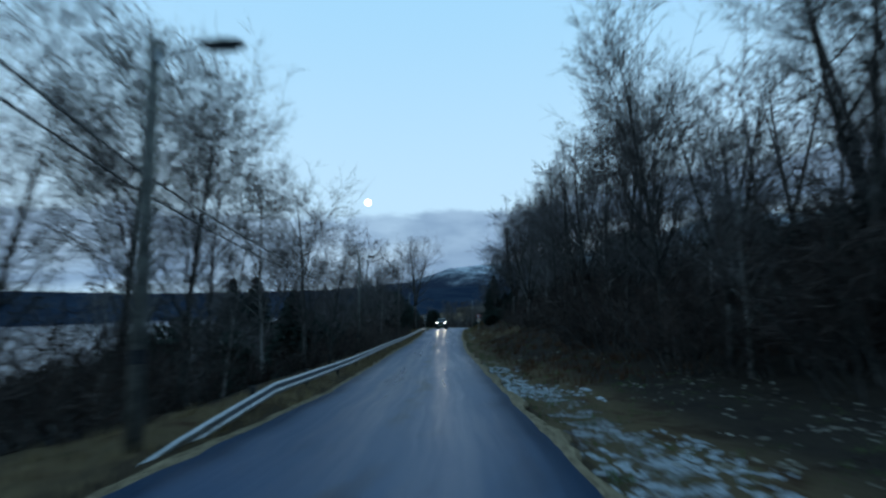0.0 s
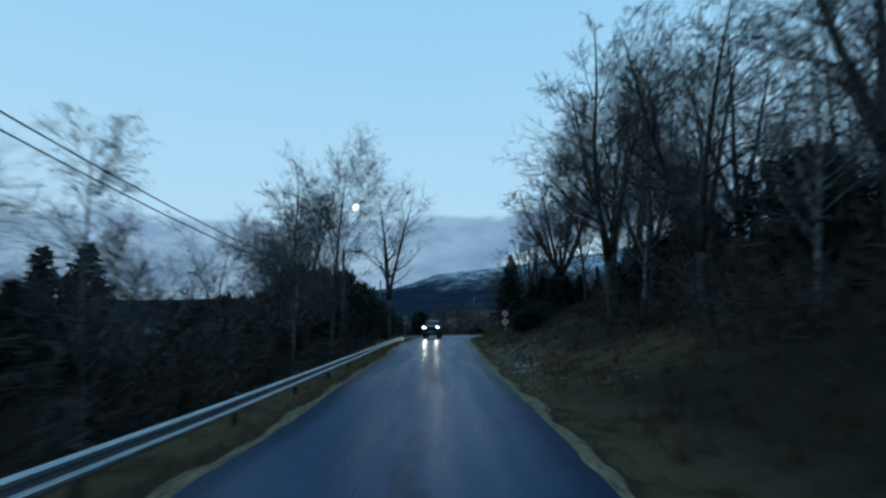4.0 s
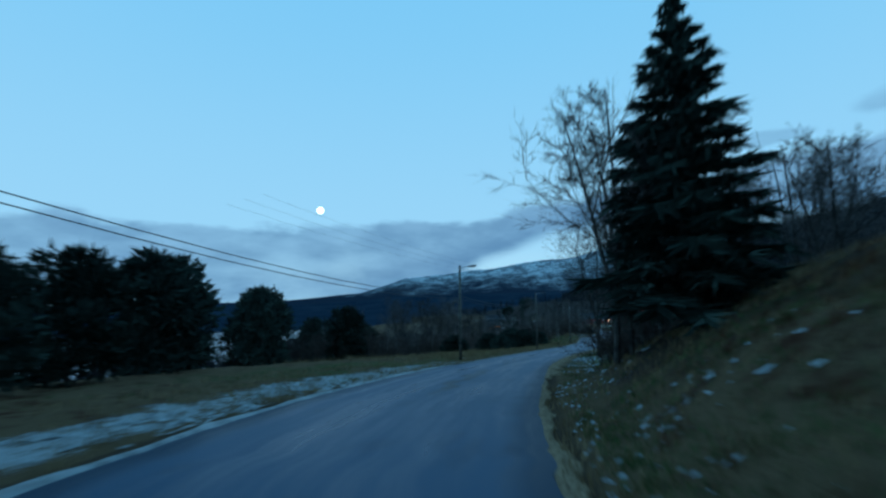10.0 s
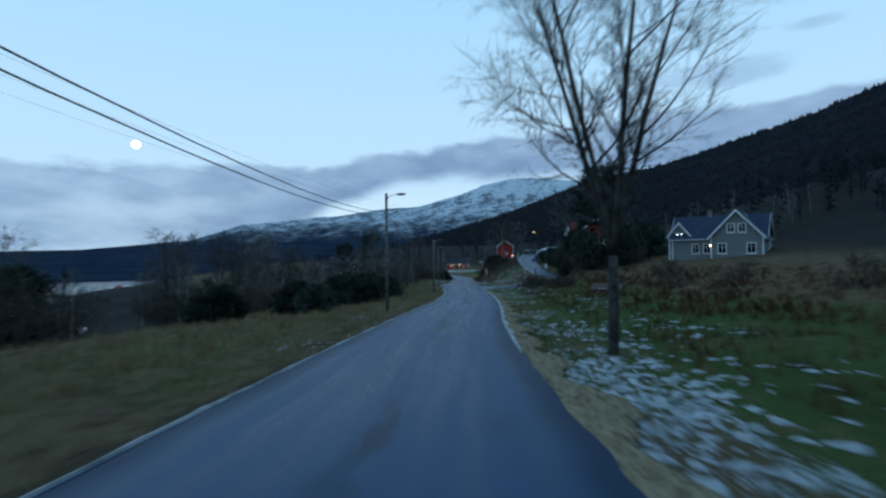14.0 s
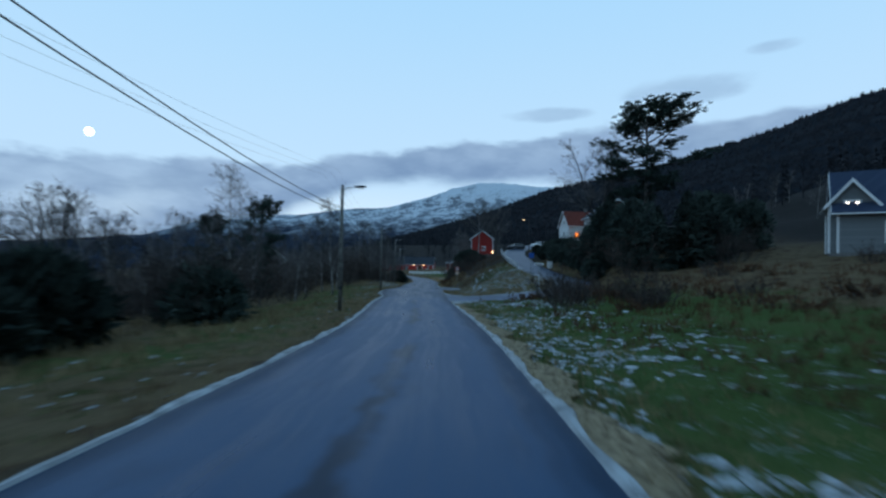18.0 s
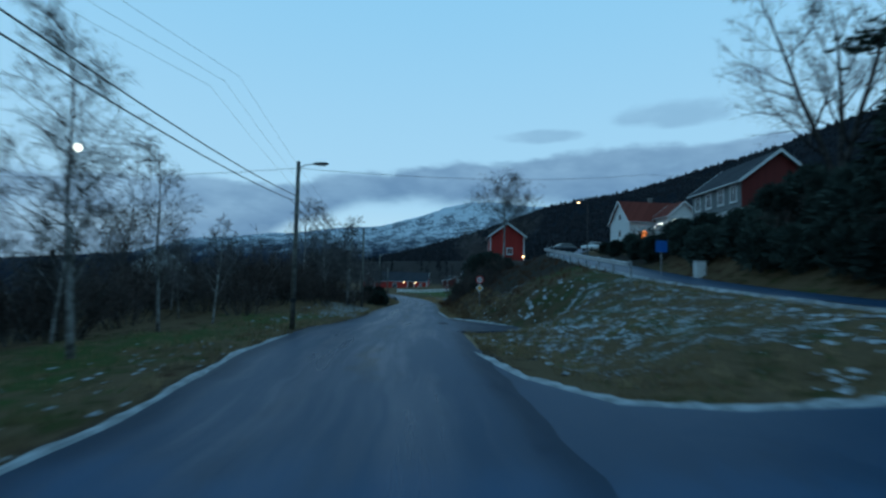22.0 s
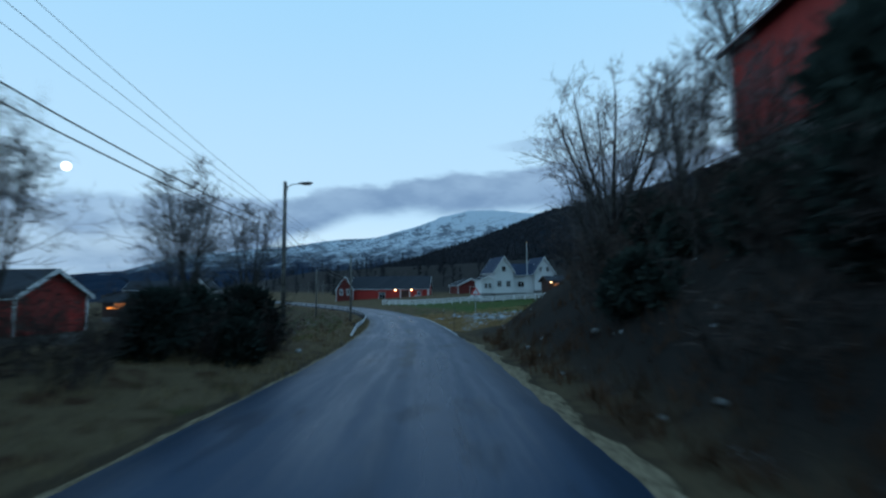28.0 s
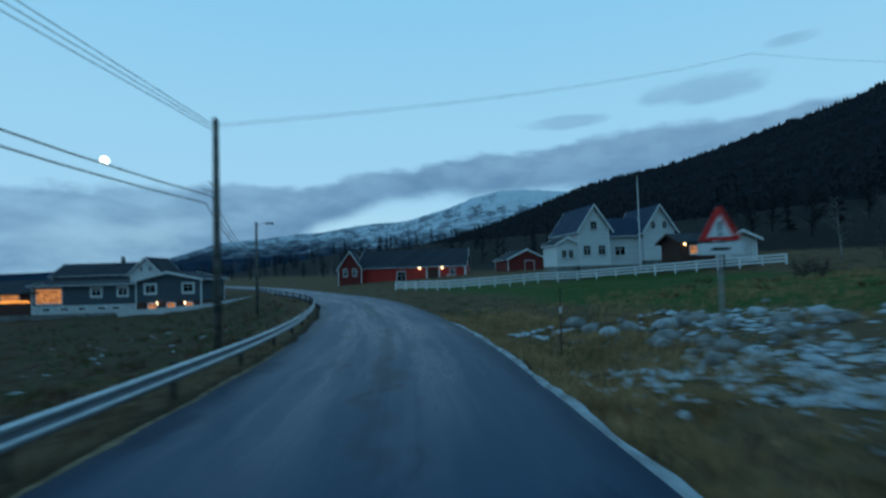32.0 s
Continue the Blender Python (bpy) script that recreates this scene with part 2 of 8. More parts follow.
    n.put(bsdf.inputs["Roughness"], n.ramp(wet, 0.0, 1.0, 0.42, 0.26))
    bump(n, bsdf, n.math("ADD", grain, n.math("MULTIPLY", n.noise(pos, 6.0, 2.0), 0.8)), 0.35, 0.006)
    return m


def make_ground():
    """Winter ground: green grass, dead grass, earth, thin snow and a near-black tone, blended by zone weights and
    noise.
    """
    m, n, bsdf = material("winter_ground", 0.9, 0.0, 0.03)
    pos = place_of(n)
    zone = n.add("ShaderNodeAttribute", attribute_name="zone")
    s = n.add("ShaderNodeSeparateColor")
    n.put(s.inputs[0], zone.outputs["Color"])
    green_w, snow_w, earth_w = s.outputs
    big, mid, fine = n.noise(pos, 0.16, 4.0), n.noise(pos, 1.1, 5.0, 0.62), n.noise(pos, 9.0, 4.0, 0.6)
    blades = n.noise(pos, 38.0, 3.0)
    dead = n.mix(fine, (0.058, 0.042, 0.025), (0.155, 0.115, 0.068))
    dead = n.mix(n.ramp(mid, 0.45, 0.7), dead, (0.045, 0.021, 0.013))
    grass = n.mix(blades, (0.028, 0.046, 0.014), (0.066, 0.102, 0.032))
    g = n.ramp(n.math("ADD", n.math("ADD", n.math("MULTIPLY", big, 0.5), n.math("MULTIPLY", mid, 0.5)), n.math("SUBTRACT", green_w, 0.5)), 0.42, 0.62)
    col = n.mix(g, dead, grass)
    earth = n.mix(fine, (0.028, 0.020, 0.014), (0.085, 0.064, 0.044))
    e = n.ramp(n.math("ADD", n.math("MULTIPLY", mid, 0.7), n.math("SUBTRACT", earth_w, 0.5)), 0.3, 0.55)
    col = n.mix(e, col, earth)
    sn = n.math("ADD", n.math("ADD", n.math("MULTIPLY", mid, 0.55), n.math("MULTIPLY", fine, 0.45)), n.math("SUBTRACT", n.math("MULTIPLY", snow_w, 0.42), 0.42))
    snow = n.ramp(sn, 0.36, 0.44)
    col = n.mix(n.math("MULTIPLY", snow, 0.88), col, (0.36, 0.39, 0.42))
    # near-black tone, stronger where the zone alpha is low
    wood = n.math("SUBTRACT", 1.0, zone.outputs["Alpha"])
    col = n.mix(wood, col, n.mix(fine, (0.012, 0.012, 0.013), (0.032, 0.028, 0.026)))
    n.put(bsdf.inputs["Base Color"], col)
    bump(n, bsdf, n.math("ADD", n.math("ADD", fine, n.math("MULTIPLY", blades, 0.5)), n.math("MULTIPLY", snow, 0.4)), 0.9, 0.08)
    return m


def make_mountain():
    """Snow on the heights, thinning downwards into dark rock and forest."""
    m, n, bsdf = material("mountain", 0.9, 0.0, 0.0)
    pos = place_of(n)
    s = n.add("ShaderNodeSeparateXYZ")
    n.put(s.inputs[0], pos)
    gm = n.add("ShaderNodeNewGeometry")
    ns = n.add("ShaderNodeSeparateXYZ")
    n.put(ns.inputs[0], gm.outputs["Normal"])
    big, mid, fine = n.noise(pos, 0.0022, 6.0, 0.6), n.noise(pos, 0.009, 6.0, 0.65), n.noise(pos, 0.04, 5.0, 0.65)
    height = n.math("ADD", s.outputs[2], n.math("MULTIPLY", n.math("SUBTRACT", big, 0.5), 420.0))
    height = n.math("ADD", height, n.math("MULTIPLY", n.math("SUBTRACT", mid, 0.5), 260.0))
    snow = n.ramp(height, 70.0, 330.0)
    broken = n.ramp(n.math("ADD", n.math("MULTIPLY", fine, 0.5), n.math("MULTIPLY", mid, 0.5)), 0.44, 0.56)
    snow = n.math("MULTIPLY", snow, n.ramp(n.math("ADD", broken, n.ramp(height, 380.0, 640.0)), 0.1, 0.9, 0.26, 0.92))
    dark = n.mix(fine, (0.012, 0.019, 0.034), (0.03, 0.039, 0.06))
    n.put(bsdf.inputs["Base Color"], n.mix(snow, dark, (0.52, 0.57, 0.63)))
    bump(n, bsdf, n.math("ADD", n.math("MULTIPLY", mid, 1.0), n.math("MULTIPLY", fine, 0.4)), 1.0, 30.0)
    return m


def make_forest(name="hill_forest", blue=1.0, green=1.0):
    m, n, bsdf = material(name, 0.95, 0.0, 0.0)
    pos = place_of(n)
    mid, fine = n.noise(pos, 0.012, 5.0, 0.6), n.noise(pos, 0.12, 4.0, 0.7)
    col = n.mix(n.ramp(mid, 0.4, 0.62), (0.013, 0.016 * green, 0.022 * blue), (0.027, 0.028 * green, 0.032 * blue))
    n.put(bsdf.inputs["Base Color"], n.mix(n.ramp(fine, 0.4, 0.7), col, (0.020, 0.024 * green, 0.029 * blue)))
    bump(n, bsdf, fine, 1.0, 6.0)
    return m


def make_water():
    m, n, bsdf = material("lake_water", 0.12, 0.0, 0.5)
    pos = place_of(n)
    n.put(bsdf.inputs["Base Color"], (0.03, 0.05, 0.07))
    bump(n, bsdf, n.noise(pos, 0.5, 4.0), 0.25, 0.15)
    return m


def make_glass():
    m, n, bsdf = material("window_glass", 0.05, 0.0, 0.6)
    n.put(bsdf.inputs["Base Color"], (0.010, 0.013, 0.018))
    return m


ASPHALT, GROUND, MOUNTAIN, FOREST, WATER, GLASS = make_asphalt(), make_ground(), make_mountain(), make_forest(), make_water(), make_glass()
# forest again with blue and green raised: distance haze painted into its colour
HAZY_FOREST = make_forest("hazed_hill_forest", 1.9, 1.4)
BARK = plain("grey_bark", (0.032, 0.030, 0.029), (0.10, 0.095, 0.09), 2.5, 0.9, bumpy=0.6, spec=0.05, jitter=0.25)
BIRCH = plain("birch_bark", (0.07, 0.065, 0.06), (0.34, 0.33, 0.32), 2.2, 0.8, bumpy=0.4, spec=0.04, jitter=0.15)
TWIG = plain("twigs", (0.075, 0.068, 0.068), (0.15, 0.138, 0.138), 1.0, 0.9, bumpy=0.0, spec=0.04, jitter=0.3)
NEEDLE = plain("needles", (0.022, 0.032, 0.029), (0.052, 0.068, 0.058), 1.2, 0.8, bumpy=0.0, spec=0.04, jitter=0.3)
PINE_NEEDLE = plain("pine_needles", (0.028, 0.044, 0.040), (0.070, 0.100, 0.085), 1.2, 0.8, bumpy=0.0, spec=0.04)
STRAW = plain("dry_grass", (0.13, 0.094, 0.050), (0.31, 0.235, 0.135), 0.8, 0.9, bumpy=0.0, spec=0.04)
TAN = plain("tan_grass", (0.20, 0.13, 0.062), (0.42, 0.29, 0.155), 0.8, 0.9, bumpy=0.0, spec=0.04)
GREEN = plain("green_grass", (0.044, 0.072, 0.024), (0.105, 0.155, 0.056), 0.8, 0.8, bumpy=0.0, spec=0.04)
BRACKEN = plain("brown_bracken", (0.05, 0.025, 0.015), (0.125, 0.064, 0.036), 0.8, 0.9, bumpy=0.0, spec=0.04)
LITTER = plain("fallen_leaves", (0.09, 0.075, 0.055), (0.30, 0.28, 0.24), 1.5, 0.7, bumpy=0.0, spec=0.04)
FAR_TREES = plain("distant_trees", (0.016, 0.019, 0.024), (0.036, 0.037, 0.043), 0.15, 0.95, bumpy=0.0, spec=0.04)
GRIT = plain("verge_grit", (0.06, 0.045, 0.029), (0.30, 0.235, 0.155), 9.0, 0.9, bumpy=0.8, spec=0.05)
SLUSH = plain("frozen_slush", (0.10, 0.115, 0.13), (0.30, 0.33, 0.36), 2.5, 0.6, bumpy=0.6)
DARK_TWIG = plain("dark_twigs", (0.040, 0.031, 0.029), (0.095, 0.074, 0.066), 1.0, 0.9, bumpy=0.0, spec=0.04, jitter=0.3)
SNOW = plain("old_snow", (0.17, 0.19, 0.21), (0.36, 0.39, 0.42), 4.0, 0.7, bumpy=0.5)
POLE_WOOD = plain("weathered_pole", (0.06, 0.058, 0.052), (0.17, 0.165, 0.15), 4.0, 0.85, bumpy=0.5)
STEEL = plain("galvanised_steel", (0.30, 0.33, 0.36), (0.46, 0.49, 0.52), 5.0, 0.42, 0.75, 0.1)
DARK_STEEL = plain("dark_metal", (0.03, 0.032, 0.036), (0.06, 0.063, 0.068), 6.0, 0.5, 0.6, 0.1)
CABLE = plain("black_cable", (0.012, 0.012, 0.014), (0.03, 0.03, 0.033), 6.0, 0.6, bumpy=0.0)
RED = boards("red_boards", (0.29, 0.020, 0.017), (0.41, 0.038, 0.030), 0.16, "xy")
RED_DARK = boards("old_red_boards", (0.085, 0.010, 0.009), (0.14, 0.018, 0.015), 0.18, "xy")
GREY = boards("grey_boards", (0.13, 0.148, 0.158), (0.185, 0.203, 0.213), 0.15, "z")
BLUE = boards("slate_blue_boards", (0.045, 0.065, 0.085), (0.07, 0.095, 0.12), 0.15, "z")
BROWN = boards("brown_boards", (0.045, 0.022, 0.018), (0.075, 0.035, 0.028), 0.15, "xy")
WHITE_BOARD = boards("white_boards", (0.55, 0.58, 0.60), (0.70, 0.72, 0.73), 0.15, "z")
WHITE = plain("white_paint", (0.58, 0.60, 0.62), (0.76, 0.77, 0.78), 5.0, 0.5, bumpy=0.1)
PLASTER = plain("pale_plaster", (0.42, 0.44, 0.45), (0.58, 0.60, 0.61), 2.0, 0.8, bumpy=0.3)
ROOF = boards("dark_roof", (0.022, 0.026, 0.034), (0.045, 0.05, 0.06), 0.35, "xy", 0.85, 0.08)
ROOF_BLUE = boards("blue_slate_roof", (0.02, 0.032, 0.06), (0.035, 0.05, 0.085), 0.35, "xy", 0.8, 0.12)
ROOF_RED = boards("red_tile_roof", (0.09, 0.022, 0.016), (0.15, 0.04, 0.03), 0.32, "xy", 0.85, 0.1)
STONE = plain("grey_stone", (0.09, 0.09, 0.088), (0.24, 0.24, 0.235), 2.0, 0.9, bumpy=0.8)
CONCRETE = plain("concrete", (0.20, 0.205, 0.21), (0.34, 0.345, 0.35), 2.0, 0.85, bumpy=0.3)
SIGN_WHITE = plain("sign_white", (0.66, 0.68, 0.70), (0.74, 0.76, 0.78), 3.0, 0.35, bumpy=0.0)
SIGN_RED = plain("sign_red", (0.50, 0.022, 0.025), (0.58, 0.03, 0.03), 3.0, 0.35, bumpy=0.0)
SIGN_BLACK = plain("sign_black", (0.012, 0.012, 0.014), (0.02, 0.02, 0.022), 3.0, 0.4, bumpy=0.0)
SIGN_YELLOW = plain("sign_yellow", (0.75, 0.32, 0.02), (0.82, 0.38, 0.03), 3.0, 0.35, bumpy=0.0)
SIGN_BLUE = plain("sign_blue", (0.02, 0.09, 0.34), (0.03, 0.12, 0.40), 3.0, 0.35, bumpy=0.0)
CAR_PAINT = plain("car_paint", (0.045, 0.062, 0.090), (0.058, 0.078, 0.108), 1.5, 0.2, 0.45, 0.0, 0.6)
CAR_GLASS = plain("car_glass", (0.006, 0.009, 0.014), (0.010, 0.014, 0.020), 1.5, 0.08, 0.0, 0.0, 0.25)
CAR_DARK = plain("car_dark_paint", (0.03, 0.035, 0.045), (0.04, 0.046, 0.058), 1.5, 0.25, 0.3, 0.0, 0.6)
BLACK_PLASTIC = plain("black_plastic", (0.012, 0.012, 0.013), (0.025, 0.025, 0.027), 4.0, 0.6, bumpy=0.1)
RUBBER = plain("tyre_rubber", (0.010, 0.010, 0.011), (0.022, 0.022, 0.023), 6.0, 0.85, bumpy=0.4)
PLATE_GREEN = plain("green_plate", (0.02, 0.22, 0.07), (0.03, 0.27, 0.09), 3.0, 0.5, bumpy=0.0)
HEADLIGHT = glowing("headlight_glow", (1.0, 0.93, 0.80), 26.0)
WARM_LAMP = glowing("warm_lamp", (1.0, 0.62, 0.30), 9.0)
FAIRY = glowing("fairy_light", (1.0, 0.90, 0.78), 6.0)
ORANGE_GLOW = glowing("orange_glow", (1.0, 0.30, 0.05), 1.6)
MOON_GLOW = glowing("moon_glow", (1.0, 0.93, 0.80), 3.2)
ROOM = lit_room("lit_room")


# ---- building blocks ----
class Mesh:
    """Collects vertices and faces, in loops, for one mesh."""

    def __init__(self):
        self.v, self.f, self.s = [], [], []

    def add(self, verts, faces, slot=0):
        k = len(self.v)
        self.v.extend(verts)
        self.f.extend(tuple(i + k for i in face) for face in faces)
        self.s.extend([slot] * len(faces))

    def tube(self, path, radii, sides=5, caps=True, slot=0):
        pts = [Vector(p) for p in path]
        rings, up = [], Vector((0.31, 0.17, 0.93))
        for i, p in enumerate(pts):
            d = (pts[min(i + 1, len(pts) - 1)] - pts[max(i - 1, 0)]).normalized()
            a = d.cross(up)
            if a.length < 0.2:
                a = d.cross(Vector((1, 0, 0)))
            a.normalize()
            b = d.cross(a)
            r = radii[i]
            rings.append([tuple(p + r * (math.cos(t) * a + math.sin(t) * b)) for t in (2 * math.pi * k / sides for k in range(sides))])
        verts = [v for ring in rings for v in ring]
        faces = [(i * sides + k, i * sides + (k + 1) % sides, (i + 1) * sides + (k + 1) % sides, (i + 1) * sides + k) for i in range(len(pts) - 1) for k in range(sides)]
        if caps:
            faces += [tuple(range(sides))[::-1], tuple(range((len(pts) - 1) * sides, len(pts) * sides))]
        self.add(verts, faces, slot)

    def spike(self, a, b, r, slot=0):
        """A thin three-sided twig that tapers to a point."""
        a, b = Vector(a), Vector(b)
        d = b - a
        u = d.cross(Vector((0.3, 0.5, 0.8)))
        if u.length < 1e-6:
            u = Vector((1, 0, 0))
        u = u.normalized() * r
        w = d.cross(u).normalized() * r
        self.add([tuple(a + u), tuple(a - 0.5 * u + 0.87 * w), tuple(a - 0.5 * u - 0.87 * w), tuple(b)], [(0, 1, 3), (1, 2, 3), (2, 0, 3)], slot)

    def sliver(self, a, b, r, turn):
        """The finest twig or needle: one narrow tapering blade."""
        d = b - a
        u = d.cross(Vector((math.cos(turn), math.sin(turn), 0.4)))
        u = u.normalized() * r if u.length > 1e-6 else Vector((r, 0, 0))
        k = len(self.v)
        self.v += [tuple(a + u), tuple(a - u), tuple(b)]
        self.f.append((k, k + 1, k + 2))
        self.s.append(0)

    def box(self, c, size, rz=0.0, bevel=0.0, m=None, slot=0):
        sx, sy, sz = (d / 2 for d in size)
        b = min(bevel, sx * 0.9, sy * 0.9, sz * 0.9)
        turn = Matrix.Translation(c) @ Matrix.Rotation(radians(rz), 4, "Z")
        if m is not None:
            turn = m @ turn
        if b <= 0:
            vs = [(x * sx, y * sy, z * sz) for x in (-1, 1) for y in (-1, 1) for z in (-1, 1)]
            fs = [(0, 1, 3, 2), (4, 6, 7, 5), (0, 4, 5, 1), (2, 3, 7, 6), (0, 2, 6, 4), (1, 5, 7, 3)]
        else:
            vs, fs = [], []
            for x in (-1, 1):
                for y in (-1, 1):
                    for z in (-1, 1):
                        vs += [(x * sx, y * (sy - b), z * (sz - b)), (x * (sx - b), y * sy, z * (sz - b)), (x * (sx - b), y * (sy - b), z * sz)]
            q = lambda i, j, k, a: (i * 4 + j * 2 + k) * 3 + a  # noqa: E731
            fs = [[q(0, 0, 0, 0), q(0, 0, 1, 0), q(0, 1, 1, 0), q(0, 1, 0, 0)], [q(1, 0, 0, 0), q(1, 1, 0, 0), q(1, 1, 1, 0), q(1, 0, 1, 0)],
                  [q(0, 0, 0, 1), q(1, 0, 0, 1), q(1, 0, 1, 1), q(0, 0, 1, 1)], [q(0, 1, 0, 1), q(0, 1, 1, 1), q(1, 1, 1, 1), q(1, 1, 0, 1)],
                  [q(0, 0, 0, 2), q(0, 1, 0, 2), q(1, 1, 0, 2), q(1, 0, 0, 2)], [q(0, 0, 1, 2), q(1, 0, 1, 2), q(1, 1, 1, 2), q(0, 1, 1, 2)]]
            for j in (0, 1):
                for k in (0, 1):
                    fs += [[q(0, j, k, 1), q(1, j, k, 1), q(1, j, k, 2), q(0, j, k, 2)], [q(j, 0, k, 0), q(j, 1, k, 0), q(j, 1, k, 2), q(j, 0, k, 2)],
                           [q(j, k, 0, 0), q(j, k, 1, 0), q(j, k, 1, 1), q(j, k, 0, 1)]]
            fs += [[q(i, j, k, 0), q(i, j, k, 1), q(i, j, k, 2)] for i in (0, 1) for j in (0, 1) for k in (0, 1)]
        self.add([tuple(turn @ Vector(v)) for v in vs], fs, slot)

    def prism(self, outline, depth, m=None, slot=0):
        """An outline of (x, z) pushed along y from 0 to depth."""
        k = len(outline)
        vs = [Vector((x, 0, z)) for x, z in outline] + [Vector((x, depth, z)) for x, z in outline]
        fs = [tuple(range(k)), tuple(range(k, 2 * k))[::-1]] + [(i, i + k, (i + 1) % k + k, (i + 1) % k) for i in range(k)]
        self.add([tuple(m @ v if m is not None else v) for v in vs], fs, slot)

    def data(self, name, mats, smooth=False):
        me = bpy.data.meshes.new(name)
        me.from_pydata(self.v, [], self.f)
        for mat in mats if isinstance(mats, (list, tuple)) else [mats]:
            me.materials.append(mat)
        if len(set(self.s)) > 1:
            me.polygons.foreach_set("material_index", self.s)
        bm = bmesh.new()
        bm.from_mesh(me)
        if len(bm.faces) < 60000:
            bmesh.ops.recalc_face_normals(bm, faces=bm.faces)
        bm.to_mesh(me)
        bm.free()
        if smooth:
            me.polygons.foreach_set("use_smooth", [True] * len(me.polygons))
        return me


def part(name, mesh, mat, parent, label="", smooth=False, m=None):
    ob = new(name, mesh.data(name, mat, smooth))
    ob.parent = parent
    if m is not None:
        ob.matrix_basis = m
    if label:
        tagged(ob, label)
    return ob


def thing(name, m, label, category, group="", kind=""):
    ob = new(name)
    ob.empty_display_size = 0.2
    ob.matrix_basis = m
    return tagged(ob, label, category, group, kind)


def single(name, mesh, mat, label, category, group="", kind="", smooth=False, m=None):
    ob = new(name, mesh.data(name, mat, smooth))
    if m is not None:
        ob.matrix_basis = m
    return tagged(ob, label, category, group, kind)


# ---- the line of the drive: y, x and road height ----
LINE = np.array([(-120, 60.0, 7.6), (-60, 29.6, 3.75), (0, -0.85, -0.3), (18.5, -10.14, -1.56), (37.1, -19.44, -2.70), (56.3, -27.97, -3.66), (75.9, -36.18, -4.44), (95.4, -43.99, -5.32),
                 (105.3, -46.86, -5.84), (115.6, -49.14, -6.41), (125.9, -50.92, -7.04), (136.4, -52.0, -7.71), (157.5, -52.49, -8.93), (179.1, -51.9, -9.98), (200.7, -52.17, -10.91),
                 (221.6, -53.11, -11.77), (242.3, -53.82, -12.38), (263.2, -54.64, -12.98), (284.4, -55.0, -13.71), (305.5, -55.18, -14.39), (326.7, -56.52, -15.04)])
LINE_END = np.array([(345, -58.6, -15.45), (362, -62.6, -15.62), (376, -67.3, -15.66), (391, -75.5, -15.68), (424, -94, -15.7), (470, -128, -15.8), (700, -330, -16.0)])
LINE = np.concatenate([LINE, LINE_END])


def smooth_table(col, lo=-120.0, hi=700.0, step=1.0, width=7):
    ys = np.arange(lo, hi + step, step)
    v = np.interp(ys, LINE[:, 0], LINE[:, col])
    pad = np.pad(v, width, mode="reflect", reflect_type="odd")
    return ys, np.convolve(pad, np.ones(2 * width + 1) / (2 * width + 1), mode="valid")


ROW_Y, ROW_X = smooth_table(1)
_, ROW_Z = smooth_table(2)
ROW_C = np.cos(np.arctan(np.gradient(ROW_X, ROW_Y)))


def road_at(y):
    """x, height and the cosine of the heading, of the drive's line."""
    return np.interp(y, ROW_Y, ROW_X), np.interp(y, ROW_Y, ROW_Z), np.interp(y, ROW_Y, ROW_C)


LEFT_EDGE = np.array([(-120, 4.2), (3, 4.25), (8, 3.8), (14, 3.35), (45, 3.3), (58, 3.9), (66, 4.2), (74, 5.0), (82, 5.5), (90, 5.7), (100, 5.9), (106, 6.0), (114, 5.6), (122, 5.0), (130, 4.2), (140, 4.15), (175, 4.05),
                      (190, 3.65), (200, 3.6), (210, 3.9), (220, 4.3), (229, 4.25), (237, 5.3), (247, 5.6), (252, 4.6), (260, 3.8), (268, 4.15), (280, 4.2), (300, 3.9), (700, 3.9)])
RIGHT_EDGE = np.array([(-120, 1.9), (0, 1.9), (30, 2.0), (50, 1.95), (60, 1.65), (75, 1.45), (84, 1.2), (92, 1.0), (100, 0.85), (108, 1.05), (118, 1.6), (130, 1.7), (150, 1.6), (175, 1.85), (195, 2.05), (222, 1.95),
                       (240, 2.2), (258, 2.4), (268, 2.05), (278, 2.3), (320, 2.3), (345, 2.6), (700, 2.6)])


def left_edge(y):
    return -np.interp(y, LEFT_EDGE[:, 0], LEFT_EDGE[:, 1])


def right_edge(y):
    return np.interp(y, RIGHT_EDGE[:, 0], RIGHT_EDGE[:, 1])


RIGHT_D = np.array([0, 1.5, 4, 8, 15, 30, 60, 120.0])
RIGHT_Y = np.array([-60, 20, 55, 75, 98, 112, 123, 135, 200, 225, 240, 262, 285, 310, 319, 360, 430.0])
RIGHT_A = [(0, -.1, .1, .6, 2.5, 8, 18, 35), (0, -.1, .1, .7, 2.5, 7, 16, 32), (0, -.05, .5, 1.8, 4, 8, 16, 30), (0, 0, .8, 2.4, 4.6, 8, 15, 28), (0, .3, 1.9, 4.0, 6, 7.5, 12, 25),
           (0, .35, 2.1, 4.4, 5.8, 6.2, 10, 22), (0, .05, .6, 1.5, 2.6, 4, 8, 20), (0, -.15, -.1, .2, .8, 2.5, 7, 20)]
RIGHT_B = [(0, -.15, -.1, .2, 1, 4, 6.5, 18), (0, 0, .2, .6, 1.7, 4.5, 8, 20), (0, 0, .5, 1.5, 3.2, 5.2, 9, 22), (0, .1, 1.4, 3.4, 5.2, 7, 12, 27), (0, .2, 2.2, 4.8, 6.8, 8, 14, 32), (0, .2, 2.6, 5.4, 8, 9.5, 15.5, 33),
           (0, -.1, .4, 1.0, 1.8, 3, 8, 25), (0, -.2, 0, .2, .7, 1.4, 4, 19), (0, 0, .1, .2, .4, 1.4, 4, 17)]
